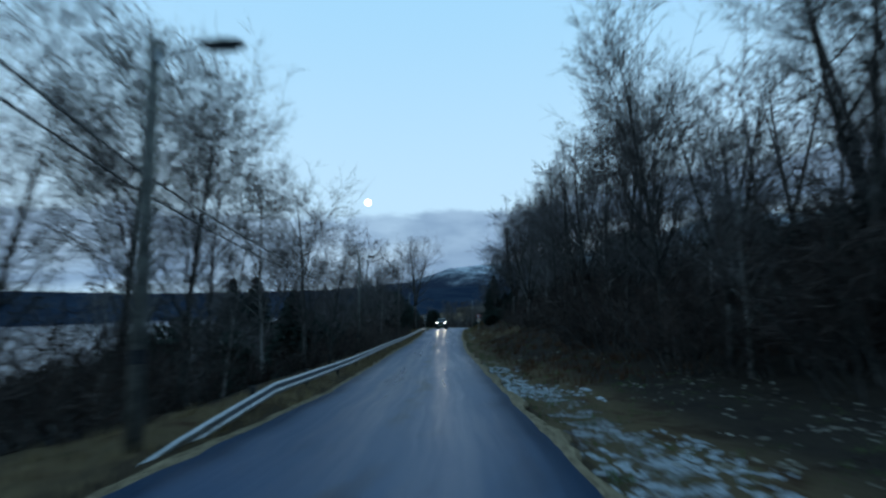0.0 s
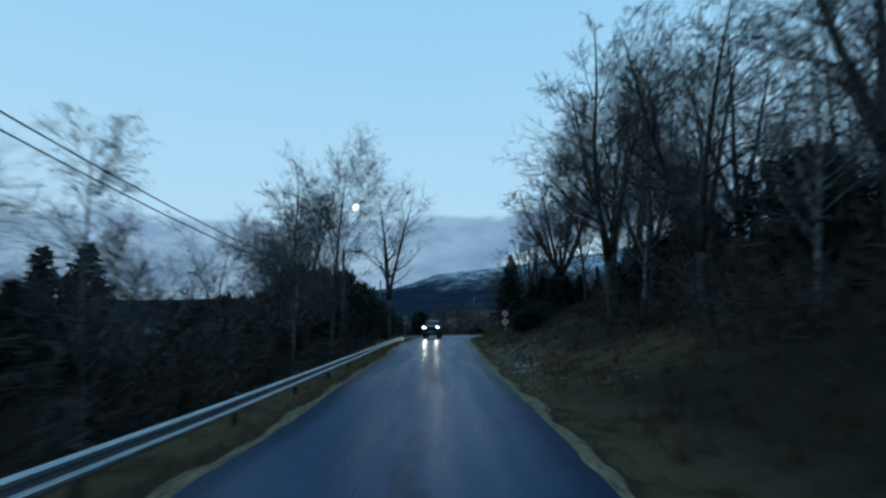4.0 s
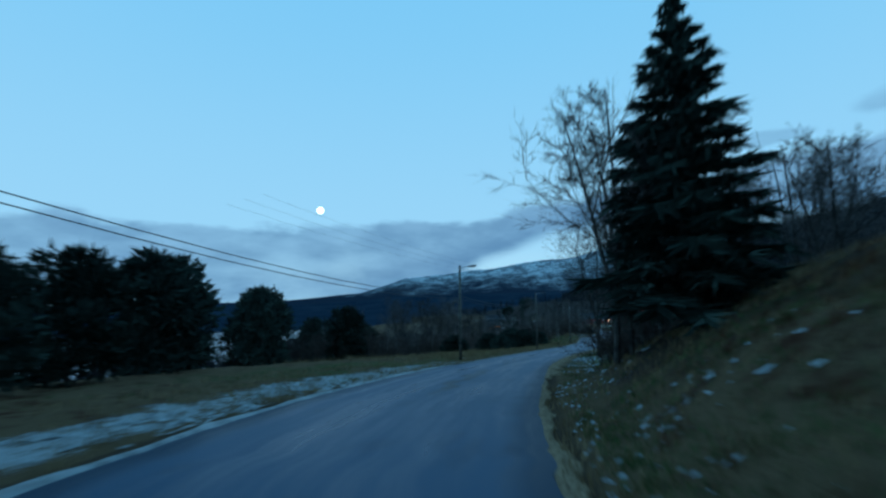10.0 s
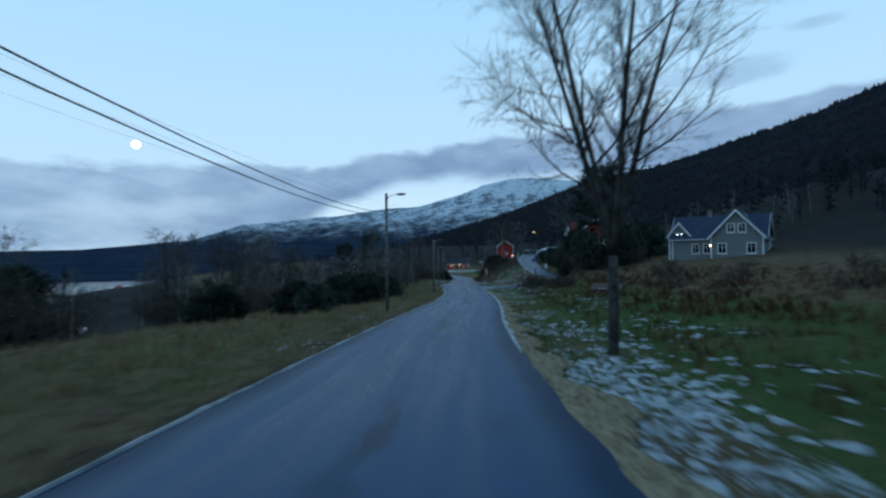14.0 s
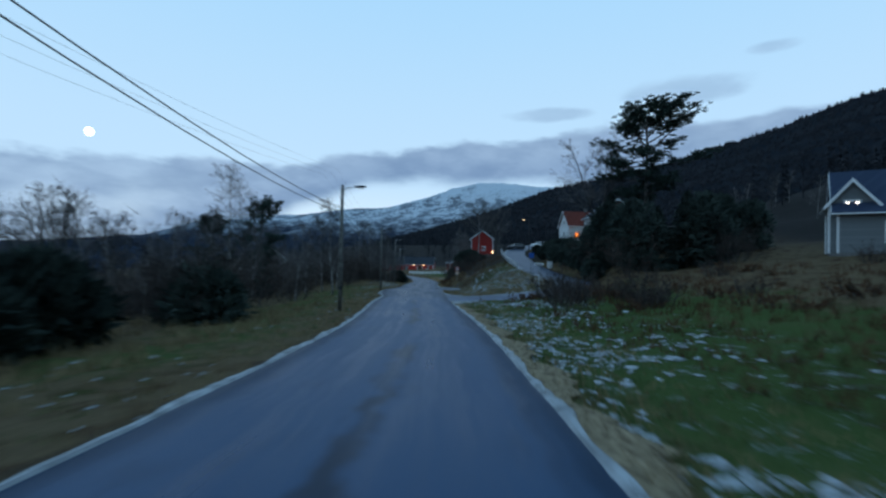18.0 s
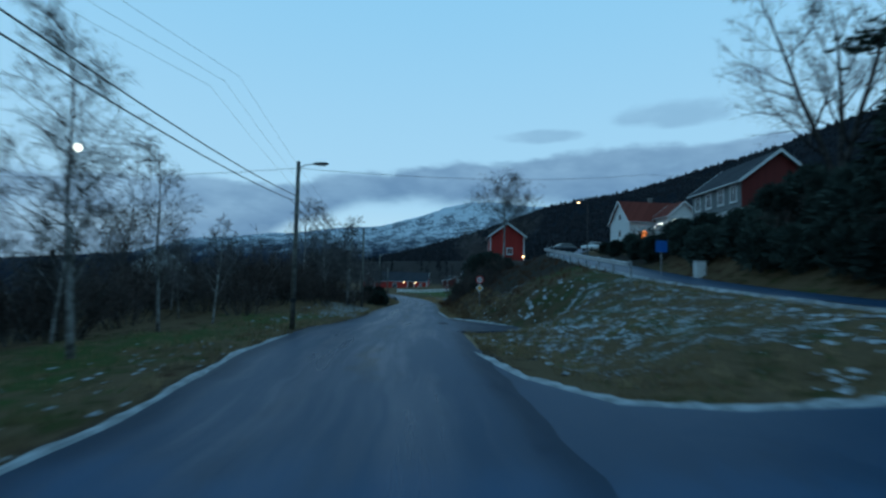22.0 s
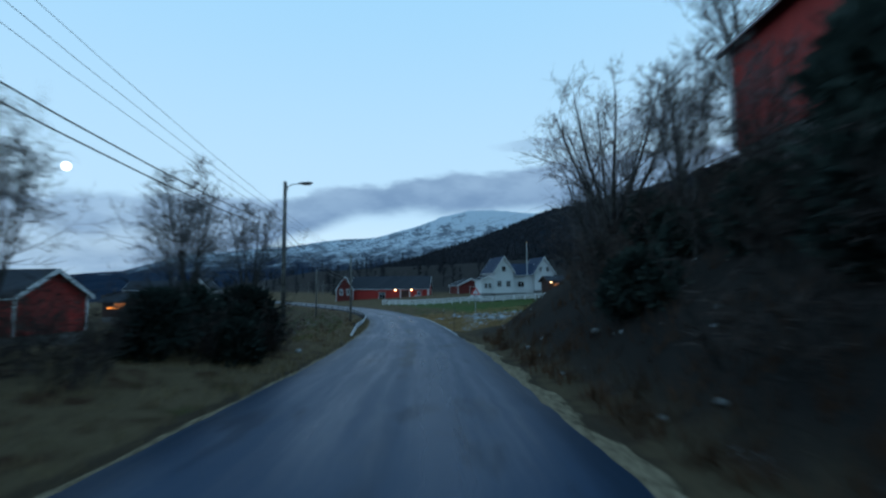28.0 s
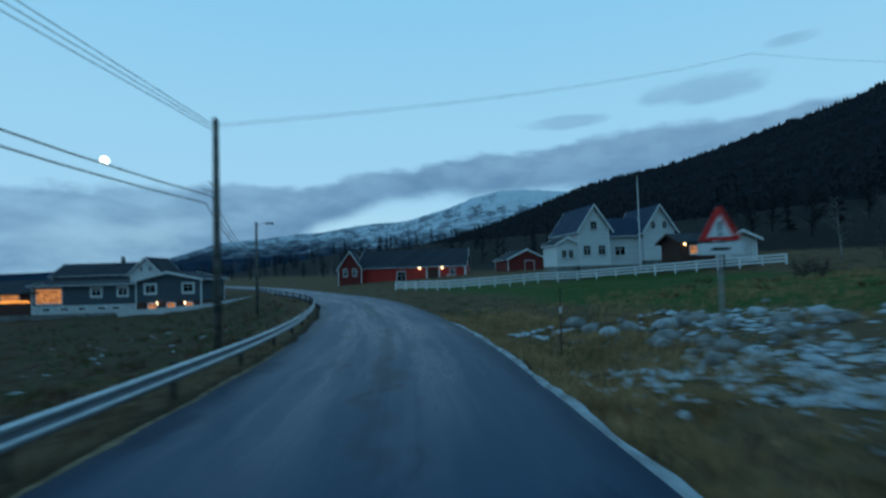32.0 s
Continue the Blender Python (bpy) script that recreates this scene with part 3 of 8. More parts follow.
RIGHT_H = np.array(RIGHT_A + RIGHT_B)
LEFT_D = np.array([0, 1.5, 4, 8, 15, 30, 60, 120, 240.0])
LEFT_Y = np.array([-60, 60, 85, 100, 130, 200, 250, 275, 300, 325, 400.0])
LEFT_H = np.array([(0, 0, -.6, -2, -5, -11, -19, -30, -44), (0, 0, -.6, -2, -5, -11, -19, -30, -44), (0, 0, -.3, -1, -3, -8, -16, -28, -42), (0, 0, -.1, -.2, -.6, -2, -8, -22, -40),
                   (0, -.1, -.2, -.3, -.6, -2, -7, -18, -35), (0, -.1, -.3, -.6, -1.2, -3, -7, -16, -33), (0, 0, -.2, -.4, -1, -3, -8, -19, -42), (0, .1, .5, .9, .8, 0, -4, -19, -42),
                   (0, .1, .5, .8, .6, -.5, -3, -19, -42), (0, 0, -.5, -1.2, -1.8, -2.2, -3, -17, -40), (0, 0, -.6, -1.5, -2.4, -3.1, -3.9, -15, -40)])


def table(ys, ds, hs, y, d):
    """Height from a table over y and d, gliding along y."""
    y = np.clip(y, ys[0], ys[-1] - 1e-6)
    i = np.clip(np.searchsorted(ys, y, side="right") - 1, 0, len(ys) - 2)
    f = (y - ys[i]) / (ys[i + 1] - ys[i])
    f = f * f * (3 - 2 * f)
    j = np.clip(np.searchsorted(ds, d, side="right") - 1, 0, len(ds) - 2)
    g = np.clip((d - ds[j]) / (ds[j + 1] - ds[j]), 0, 1)
    lo = hs[i, j] * (1 - g) + hs[i, j + 1] * g
    hi = hs[i + 1, j] * (1 - g) + hs[i + 1, j + 1] * g
    return lo * (1 - f) + hi * f


def ripple(x, y):
    return np.sin(x * 0.83 + 1.7 * np.sin(y * 0.41)) * np.sin(y * 0.67 + 1.3 * np.sin(x * 0.37))


def ground_at(x, y):
    """Height of the ground at places x, y (arrays)."""
    x, y = np.asarray(x, float), np.asarray(y, float)
    rx, rz, rc = road_at(y)
    u = (x - rx) * rc
    le, re = left_edge(y), right_edge(y)
    dr, dl = np.maximum(u - re, 0), np.maximum(le - u, 0)
    h = table(RIGHT_Y, RIGHT_D, RIGHT_H, y, np.minimum(dr, 120)) + table(LEFT_Y, LEFT_D, LEFT_H, y, np.minimum(dl, 240))
    d = np.maximum(dr, dl)
    h = h + 0.10 * np.clip((d - 0.8) / 3, 0, 1) * (ripple(x, y) + 0.6 * ripple(2.3 * x + 5, 2.1 * y)) + np.clip((d - 10) / 40, 0, 1) * 0.5 * ripple(0.13 * x, 0.12 * y)
    h = h - 0.06 - 0.9 * np.clip(-d + 0.0, 0, 1)
    inside = (dr <= 0) & (dl <= 0)
    h = np.where(inside, -0.30, h)
    z = rz + h
    # side road: cut level with its own surface
    return z


def ground_z(x, y):
    return float(ground_at(np.array([x]), np.array([y]))[0])


# ---- side road up to the houses: y and x of its middle, with height ----
SIDE = np.array([(-51.5, 228.3, -12.02), (-47.0, 228.4, -11.85), (-42.4, 228.2, -11.3), (-38.4, 229.6, -10.85), (-37.0, 235.0, -10.55), (-37.6, 244.0, -10.15), (-38.2, 252.0, -9.6), (-38.6, 262.0, -8.6), (-38.2, 274.0, -7.4), (-36.0, 288.0, -6.3), (-31.0, 302.0, -5.2), (-24.0, 318.0, -3.8)])


def side_fine(k=70):
    t = np.linspace(0, len(SIDE) - 1, k)
    i = np.arange(len(SIDE))
    fine = np.stack([np.interp(t, i, SIDE[:, c]) for c in range(3)], 1)
    for _ in range(3):
        fine[1:-1] = (fine[:-2] + 2 * fine[1:-1] + fine[2:]) / 4
    return fine


SIDE_F = side_fine()
SPUR = np.array([(-51.2, 255.4, -12.70), (-51.0, 252.6, -12.64), (-51.2, 249.6, -12.56), (-50.0, 252.4, -12.70), (-49.0, 252.2, -12.74)])


MOUTH = [(-51.0, 224.8, -11.90), (-50.6, 227.0, -11.97), (-50.8, 230.0, -12.02), (-51.4, 233.2, -12.13), (-51.9, 236.0, -12.20), (-46.0, 226.4, -11.80), (-43.4, 226.4, -11.52), (-41.2, 227.2, -11.28)]


def near_side(x, y):
    """Distance to the side road's middle and its height there."""
    d = np.full(np.shape(x), 1e9)
    z = np.zeros(np.shape(x))
    for px, py, pz in list(SIDE_F) + list(SPUR) + MOUTH:
        q = np.hypot(x - px, y - py)
        z = np.where(q < d, pz, z)
        d = np.minimum(d, q)
    return d, z


_ground_plain = ground_at


def ground_at(x, y):  # noqa: F811
    """Height of the ground, with the side road graded into it."""
    x, y = np.asarray(x, float), np.asarray(y, float)
    z = _ground_plain(x, y)
    box = (x > -56) & (x < -8) & (y > 215) & (y < 330)
    if box.any():
        d, sz = near_side(x[box], y[box])
        w = np.clip((d - 2.2) / 3.5, 0, 1)
        w = w * w * (3 - 2 * w)
        rx, _, rc = road_at(y[box])
        off = np.clip(((x[box] - rx) * rc - right_edge(y[box])) / 1.0, 0, 1)
        w = 1 - (1 - w) * off
        z[box] = z[box] * w + (sz - 0.12) * (1 - w)
    return z


def strip(name, rows, mat, label, category):
    """A band given as rows of points across it."""
    mb = Mesh()
    k = len(rows[0])
    mb.add([tuple(p) for r in rows for p in r], [(i * k + j, i * k + j + 1, (i + 1) * k + j + 1, (i + 1) * k + j) for i in range(len(rows) - 1) for j in range(k - 1)])
    return single(name, mb, mat, label, category, kind="structure")


def build_land():
    # non-uniform sheet that follows the drive
    def grid(knots):
        out = [knots[0][0]]
        for (a, step), (b, _) in zip(knots, knots[1:]):
            out += list(np.arange(a + step, b + 1e-6, step))
        return np.array(out)

    us = grid([(-4600, 400), (-1000, 100), (-300, 20), (-120, 6), (-48, 2), (-20, 0.7), (-7, 0.35), (9.5, 0.7), (26, 2), (70, 6), (160, 30), (400, 150), (1000, 450), (4600, 1)])
    ys = grid([(-1500, 200), (-100, 20), (-20, 1.0), (345, 2.0), (420, 8), (500, 30), (700, 200), (1500, 500), (4800, 1)])
    uu, yy = np.meshgrid(us, ys)
    rx, rz, rc = road_at(yy)
    xx = rx + uu / rc
    zz = ground_at(xx, yy)
    far = np.clip((np.hypot(xx + 54, yy - 200) - 420) / 300, 0, 1)
    zz = zz * (1 - far) + far * np.where(xx < rx, -46.0, np.minimum(zz, 10.0))
    k = len(us)
    mb = Mesh()
    mb.v = list(zip(xx.ravel().tolist(), yy.ravel().tolist(), zz.ravel().tolist()))
    mb.f = [(i * k + j, i * k + j + 1, (i + 1) * k + j + 1, (i + 1) * k + j) for i in range(len(ys) - 1) for j in range(k - 1)]
    mb.s = [0] * len(mb.f)
    me = bpy.data.meshes.new("ground")
    me.from_pydata(mb.v, [], mb.f)
    me.materials.append(GROUND)
    me.polygons.foreach_set("use_smooth", [True] * len(me.polygons))
    # zone weights: green, snow, earth; alpha falls where the near-black tone goes
    le, re = left_edge(yy), right_edge(yy)
    dr, dl = uu - re, le - uu
    green = np.full(uu.shape, 0.35)
    snow = np.full(uu.shape, 0.10)
    earth = np.full(uu.shape, 0.15)

    def near(v, a, b, soft=6.0):
        return np.clip((v - a) / soft + 0.5, 0, 1) * np.clip((b - v) / soft + 0.5, 0, 1)

    green += 0.26 * near(dr, 1.5, 16) * near(yy, 125, 229) + 0.10 * near(dr, 1.5, 16) * near(yy, 229, 262) + 0.12 * near(dl, 1.5, 12) * near(yy, 112, 175) + 0.2 * near(dl, 2, 9) * near(yy, 185, 262) + 0.26 * near(dr, 8, 34) * near(yy, 338, 400)
    green += 0.16 * near(dr, 0.9, 8) * near(yy, 160, 226) + 0.16 * near(dr, 4, 18) * near(yy, 262, 284) + 0.06 * near(dl, 8, 60) * near(yy, 320, 420) + 0.05 * near(dr, 2, 9) * near(yy, 85, 118)
    snow += 0.62 * near(dr, 0.4, 2.6, 1.4) * near(yy, -5, 21) + 0.60 * near(dr, 0.5, 3.3, 1.6) * near(yy, 57, 75) + 0.42 * near(dr, 0.5, 3.2, 2) * near(yy, 92, 120) + 0.54 * near(dr, 0.2, 3.0, 1.2) * near(yy, 126, 150)
    snow += 0.05 * near(dr, 0.7, 3.6, 1.2) * near(yy, 138, 206) + 0.42 * near(dr, 0.6, 11, 2.5) * near(yy, 150, 225) + 0.10 * near(dr, 0.2, 12, 2) * near(yy, 211, 225) + 0.55 * near(dr, 0.8, 14, 3) * near(yy, 232, 255) + 0.75 * near(dl, 0.4, 4, 2) * near(yy, 94, 132) + 0.62 * near(dl, 0.8, 4.6, 2) * near(yy, 259, 280)
    green -= 0.22 * near(dr, 0, 11) * near(yy, 314, 346)
    snow += 0.50 * near(dr, 1.9, 12, 1.6) * near(yy, 322, 346) + 0.35 * near(dr, 0.2, 4, 2) * near(yy, 258, 312) + 0.3 * near(dl, 3, 14, 4) * near(yy, 160, 215) + 0.3 * near(dl, 10, 40) * near(yy, 330, 400)
    earth += 0.75 * np.clip(1.3 - np.maximum(dr, dl) / 0.7, 0, 1) + 0.5 * near(dr, 8, 80) * near(yy, -60, 85) + 0.4 * near(dl, 2, 80) * near(yy, -60, 85) + 0.7 * near(dr, 1.5, 20, 2) * near(yy, 284, 308)
    snow = np.where(np.hypot(xx + 54, yy - 200) > 260, 0.1, snow)
    # weight of the near-black tone: woods, but also open banks, verges and fields
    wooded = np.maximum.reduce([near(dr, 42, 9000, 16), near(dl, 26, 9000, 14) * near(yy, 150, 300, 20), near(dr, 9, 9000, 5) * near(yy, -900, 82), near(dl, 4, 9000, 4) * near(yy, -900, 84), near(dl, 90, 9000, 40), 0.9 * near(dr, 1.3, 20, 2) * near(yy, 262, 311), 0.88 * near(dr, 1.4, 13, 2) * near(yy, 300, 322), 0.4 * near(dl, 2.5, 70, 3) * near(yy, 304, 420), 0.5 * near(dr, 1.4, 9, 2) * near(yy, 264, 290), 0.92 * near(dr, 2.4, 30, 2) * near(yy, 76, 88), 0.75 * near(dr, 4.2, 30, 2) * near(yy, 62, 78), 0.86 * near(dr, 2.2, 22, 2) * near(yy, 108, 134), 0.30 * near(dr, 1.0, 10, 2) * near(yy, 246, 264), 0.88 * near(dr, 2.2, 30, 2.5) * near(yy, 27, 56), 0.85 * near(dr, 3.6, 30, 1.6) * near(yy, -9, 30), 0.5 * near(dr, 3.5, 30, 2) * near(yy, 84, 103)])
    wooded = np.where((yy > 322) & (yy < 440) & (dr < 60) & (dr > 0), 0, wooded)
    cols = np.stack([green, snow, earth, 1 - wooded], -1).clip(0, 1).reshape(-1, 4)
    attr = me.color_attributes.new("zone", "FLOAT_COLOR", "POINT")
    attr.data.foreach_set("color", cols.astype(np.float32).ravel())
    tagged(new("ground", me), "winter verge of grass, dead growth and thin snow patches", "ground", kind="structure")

    # the road itself, a slightly crowned slab with a crumbling edge
    rng = np.random.RandomState(4)
    rows = []
    for y in np.concatenate([np.arange(-100, 350, 0.75), np.arange(350, 560, 3.0)]):
        rx, rz, rc = (float(v) for v in road_at(y))
        s = math.sqrt(max(0, 1 - rc * rc)) * (1 if np.interp(y + 1, ROW_Y, ROW_X) > np.interp(y - 1, ROW_Y, ROW_X) else -1)
        le, re = float(left_edge(y)) + rng.uniform(-0.10, 0.10), float(right_edge(y)) + rng.uniform(-0.08, 0.08)
        row = []
        for f in (0, 0, 0.02, 0.25, 0.5, 0.75, 0.98, 1, 1):
            u = le + (re - le) * f
            row.append([rx + u * rc, y - u * s, rz + 0.02 + 0.05 * (1 - (2 * f - 1) ** 2)])
        row[0][2] -= 0.35
        row[-1][2] -= 0.35
        rows.append(row)
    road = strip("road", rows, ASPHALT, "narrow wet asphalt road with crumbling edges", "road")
    lane = road.data.attributes.new("lane", "FLOAT_VECTOR", "POINT")
    across = [(f - 0.5) * 5.4 for f in (0, 0, 0.02, 0.25, 0.5, 0.75, 0.98, 1, 1)]
    lane.data.foreach_set("vector", np.array([(c, row[4][1], 1.0) for row in rows for c in across], np.float32).ravel())

    def apron(y, u, z):
        """A point u metres right of the drive's line; z None keeps to the main road's level."""
        rx, rz, rc = (float(v) for v in road_at(y))
        return (rx + u * rc, y, rz + float(np.interp(u, [1.2, 1.8, 2.5], [-0.01, 0.010, 0.018])) if z is None else z)

    # the side road: a flared mouth, then a narrow band climbing to the houses
    rows = []
    for u, near_y, far_y, z in ((1.2, 219.6, 240.6, None), (1.75, 221.2, 238.4, None), (2.5, 222.6, 233.4, None), (3.7, 223.3, 230.8, None), (5.4, 223.7, 229.9, -11.90), (7.6, 224.0, 229.7, -11.72), (9.6, 224.5, 229.9, -11.50), (12.0, 225.7, 230.4, -11.20)):
        mid = [apron(near_y + (far_y - near_y) * f, u, None if z is None else z + 0.02) for f in (0, 0.25, 0.5, 0.75, 1)]
        rows.append([(mid[0][0], mid[0][1] - 0.12, mid[0][2] - 0.3)] + mid + [(mid[-1][0], mid[-1][1] + 0.12, mid[-1][2] - 0.3)])
    for i in range(20, len(SIDE_F)):
        p, a, b = SIDE_F[i], SIDE_F[i - 1], SIDE_F[min(i + 1, len(SIDE_F) - 1)]
        t = np.array([b[0] - a[0], b[1] - a[1]])
        t /= np.hypot(*t)
        rows.append([(p[0] + t[1] * 1.95 * f, p[1] - t[0] * 1.95 * f, p[2] + (0.07 if abs(f) < 1 else -0.01 if abs(f) == 1 else -0.28)) for f in (1.03, 1, 0.5, 0, -0.5, -1, -1.03)])
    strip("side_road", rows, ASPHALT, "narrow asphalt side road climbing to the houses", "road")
    rows = []
    for u, near_y, far_y, drop in ((1.5, 245.6, 259.4, 0.0), (2.2, 246.8, 258.4, 0.0), (2.9, 247.6, 257.2, 0.01), (4.4, 248.9, 255.9, 0.05), (5.8, 250.1, 254.2, 0.09), (6.5, 251.2, 252.9, 0.14)):
        mid = [apron(near_y + (far_y - near_y) * f, u, None) for f in (0, 0.25, 0.5, 0.75, 1)]
        mid = [(x, y, z + 0.025 - drop - (0.07 if k in (0, 4) and u > 2.5 else 0)) for k, (x, y, z) in enumerate(mid)]
        rows.append([(mid[0][0], mid[0][1] - 0.1, mid[0][2] - 0.3)] + mid + [(mid[-1][0], mid[-1][1] + 0.1, mid[-1][2] - 0.3)])
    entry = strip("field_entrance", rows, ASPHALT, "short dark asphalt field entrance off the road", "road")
    lane = entry.data.attributes.new("lane", "FLOAT_VECTOR", "POINT")
    lane.data.foreach_set("vector", np.array([(2.0 + 0.2 * i, p[1], 1.0) for i, row in enumerate(rows) for p in row], np.float32).ravel())

    # lake far below on the left
    mb = Mesh()
    mb.add([(-2600, -1500, -40), (-110, -1500, -40), (-110, 1500, -40), (-2600, 1500, -40)], [(0, 1, 2, 3)])
    single("water", mb, WATER, "still grey lake below the hillside", "water", kind="structure")

    # the ridges: direction (degrees to the left), crest angle, near and far radius
    def ridge(name, mat, az_list, el_list, r0, r1, power, rough, label, rows_n=40, step=0.2, base=-46.0, seed=3):
        a = np.arange(az_list[0], az_list[-1] + step, step)
        crest = np.interp(a, az_list, el_list)
        rr = np.concatenate([np.linspace(0, 1, rows_n), [1.08, 1.3]])
        mbr = Mesh()
        for s in rr:
            r = r0 + (r1 - r0) * s
            for k, ang in enumerate(a):
                t = radians(ang)
                x, y = -54 - math.sin(t) * r, 200 + math.cos(t) * r
                top = math.tan(radians(crest[k])) * r1 - 8.5
                f = min(s, 1.0) ** power
                z = base + (top - base) * f
                if s > 1:
                    z = base + (top - base) * (1 - (s - 1) * 2.2)
                n1 = noise.fractal((x / (r1 * 0.10), y / (r1 * 0.10), seed), 1.0, 2.1, 5) * rough * (top - base) * min(1, 0.15 + s) * (0.35 if s > 0.93 else 1)
                n2 = noise.noise((x / (r1 * 0.006), y / (r1 * 0.006), seed + 7)) * 0.012 * (top - base)
                mbr.v.append((x, y, z + (n1 if s > 0 else 0) + n2))
        k = len(a)
        mbr.f = [(i * k + j, (i + 1) * k + j, (i + 1) * k + j + 1, i * k + j + 1) for i in range(len(rr) - 1) for j in range(k - 1)]
        mbr.s = [0] * len(mbr.f)
        me2 = bpy.data.meshes.new(name)
        me2.from_pydata(mbr.v, [], mbr.f)
        me2.materials.append(mat)
        me2.polygons.foreach_set("use_smooth", [True] * len(me2.polygons))
        tagged(new(name, me2), label, "mountain", kind="structure")
        return np.array(mbr.v).reshape(len(rr), k, 3)

    ridge("backdrop_snow_mountain", MOUNTAIN, [-30, -14, -10, -7, -4, -1, 2, 6, 11, 19, 26, 31, 40, 60], [7.0, 7.9, 8.2, 8.5, 8.3, 7.7, 6.7, 5.7, 5.1, 4.1, 3.3, 1.7, 0.8, 0.3], 2300, 4300, 1.25, 0.10, "snow-dusted mountain range under grey cloud", 60)
    ridge("backdrop_far_hills", HAZY_FOREST, [-10, 0, 5, 11, 19, 26, 34, 40, 60, 80, 110, 150], [3.2, 2.6, 2.2, 1.8, 1.7, 1.5, 0.9, 0.5, 0.6, 0.9, 1.5, 2.5], 620, 1500, 1.3, 0.06, "dark wooded low hills across the valley", 24, 0.3)
    slope = ridge("backdrop_hillside", FOREST, [-200, -150, -100, -70, -48, -40, -33.5, -28, -24, -20, -16, -12.5, -9, -4, 0, 5, 10], [16, 19, 21, 18.5, 16.2, 14.7, 12.6, 11.2, 10.2, 9.2, 8.6, 7.9, 6.6, 4.8, 3.6, 2.2, 1.0], 150, 1500, 1.35, 0.035, "dark wooded mountainside rising beyond the farms", 50, 0.35, -20.0, 11)
    # single firs and bare crowns standing out of the wooded slope, up to its crest
    rng = np.random.RandomState(9)
    firs = Mesh()
    lo, hi = int((-62 + 200) / 0.35), int((8 + 200) / 0.35)
    for k in range(9000):
        i = min(int(49 * rng.uniform(0.16, 1.0) ** 0.8), 48) if k > 260 else 48
        j = rng.randint(lo, hi)
        f, g = rng.rand(), rng.rand()
        p = (slope[i, j] * (1 - f) + slope[i, j + 1] * f) * (1 - g) + (slope[i + 1, j] * (1 - f) + slope[i + 1, j + 1] * f) * g
        h = rng.uniform(5, 12)
        w = h * (0.20 if rng.rand() < 0.5 else 0.34)
        b = Vector(p.tolist()) - Vector((0, 0, 1.0))
        firs.spike(b + Vector((0, 0, h * 0.12)), b + Vector((0, 0, h)), w)
        firs.spike(b + Vector((0, 0, h * 0.5)), b, w)
    me = bpy.data.meshes.new("hillside_firs")
    me.from_pydata(firs.v, [], firs.f)
    me.materials.append(FAR_TREES)
    tagged(new("hillside_firs", me), "dark firs standing close on the mountainside", "wood", kind="stuff")


build_land()

# the moon, low over the valley
bm = bmesh.new()
bmesh.ops.create_icosphere(bm, subdivisions=4, radius=31.0)
me = bpy.data.meshes.new("moon")
bm.to_mesh(me)
bm.free()
me.materials.append(MOON_GLOW)
me.polygons.foreach_set("use_smooth", [True] * len(me.polygons))
moon = new("moon", me)
MOON_AZ, MOON_EL = radians(35.6), radians(11.02)
moon.location = (-54 - 4700 * math.sin(MOON_AZ) * math.cos(MOON_EL), 200 + 4700 * math.cos(MOON_AZ) * math.cos(MOON_EL), -8 + 4700 * math.sin(MOON_EL))
tagged(moon, "bright pale full moon low in the sky", "moon")


# ---- trees and plants ----
def limb(rng, start, heading, length, r0, r1, segs, wander, lift):
    """A wandering path with its radii."""
    p, d = Vector(start), Vector(heading).normalized()
    pts, rad = [p.copy()], [r0]
    for i in range(segs):
        d = (d + Vector((rng.uniform(-1, 1), rng.uniform(-1, 1), rng.uniform(-1, 1))) * wander + Vector((0, 0, lift))).normalized()
        p = p + d * (length / segs)
        pts.append(p.copy())
        rad.append(r0 + (r1 - r0) * (i + 1) / segs)
    return pts, rad


def along(pts, f):
    k = f * (len(pts) - 1)
    i = min(int(k), len(pts) - 2)
    return pts[i].lerp(pts[i + 1], k - i), (pts[i + 1] - pts[i]).normalized()


def side_way(rng, d, angle):
    v = Vector((rng.uniform(-1, 1), rng.uniform(-1, 1), rng.uniform(-1, 1)))
    v = (v - d * v.dot(d)).normalized()
    return (d * math.cos(angle) + v * math.sin(angle)).normalized()


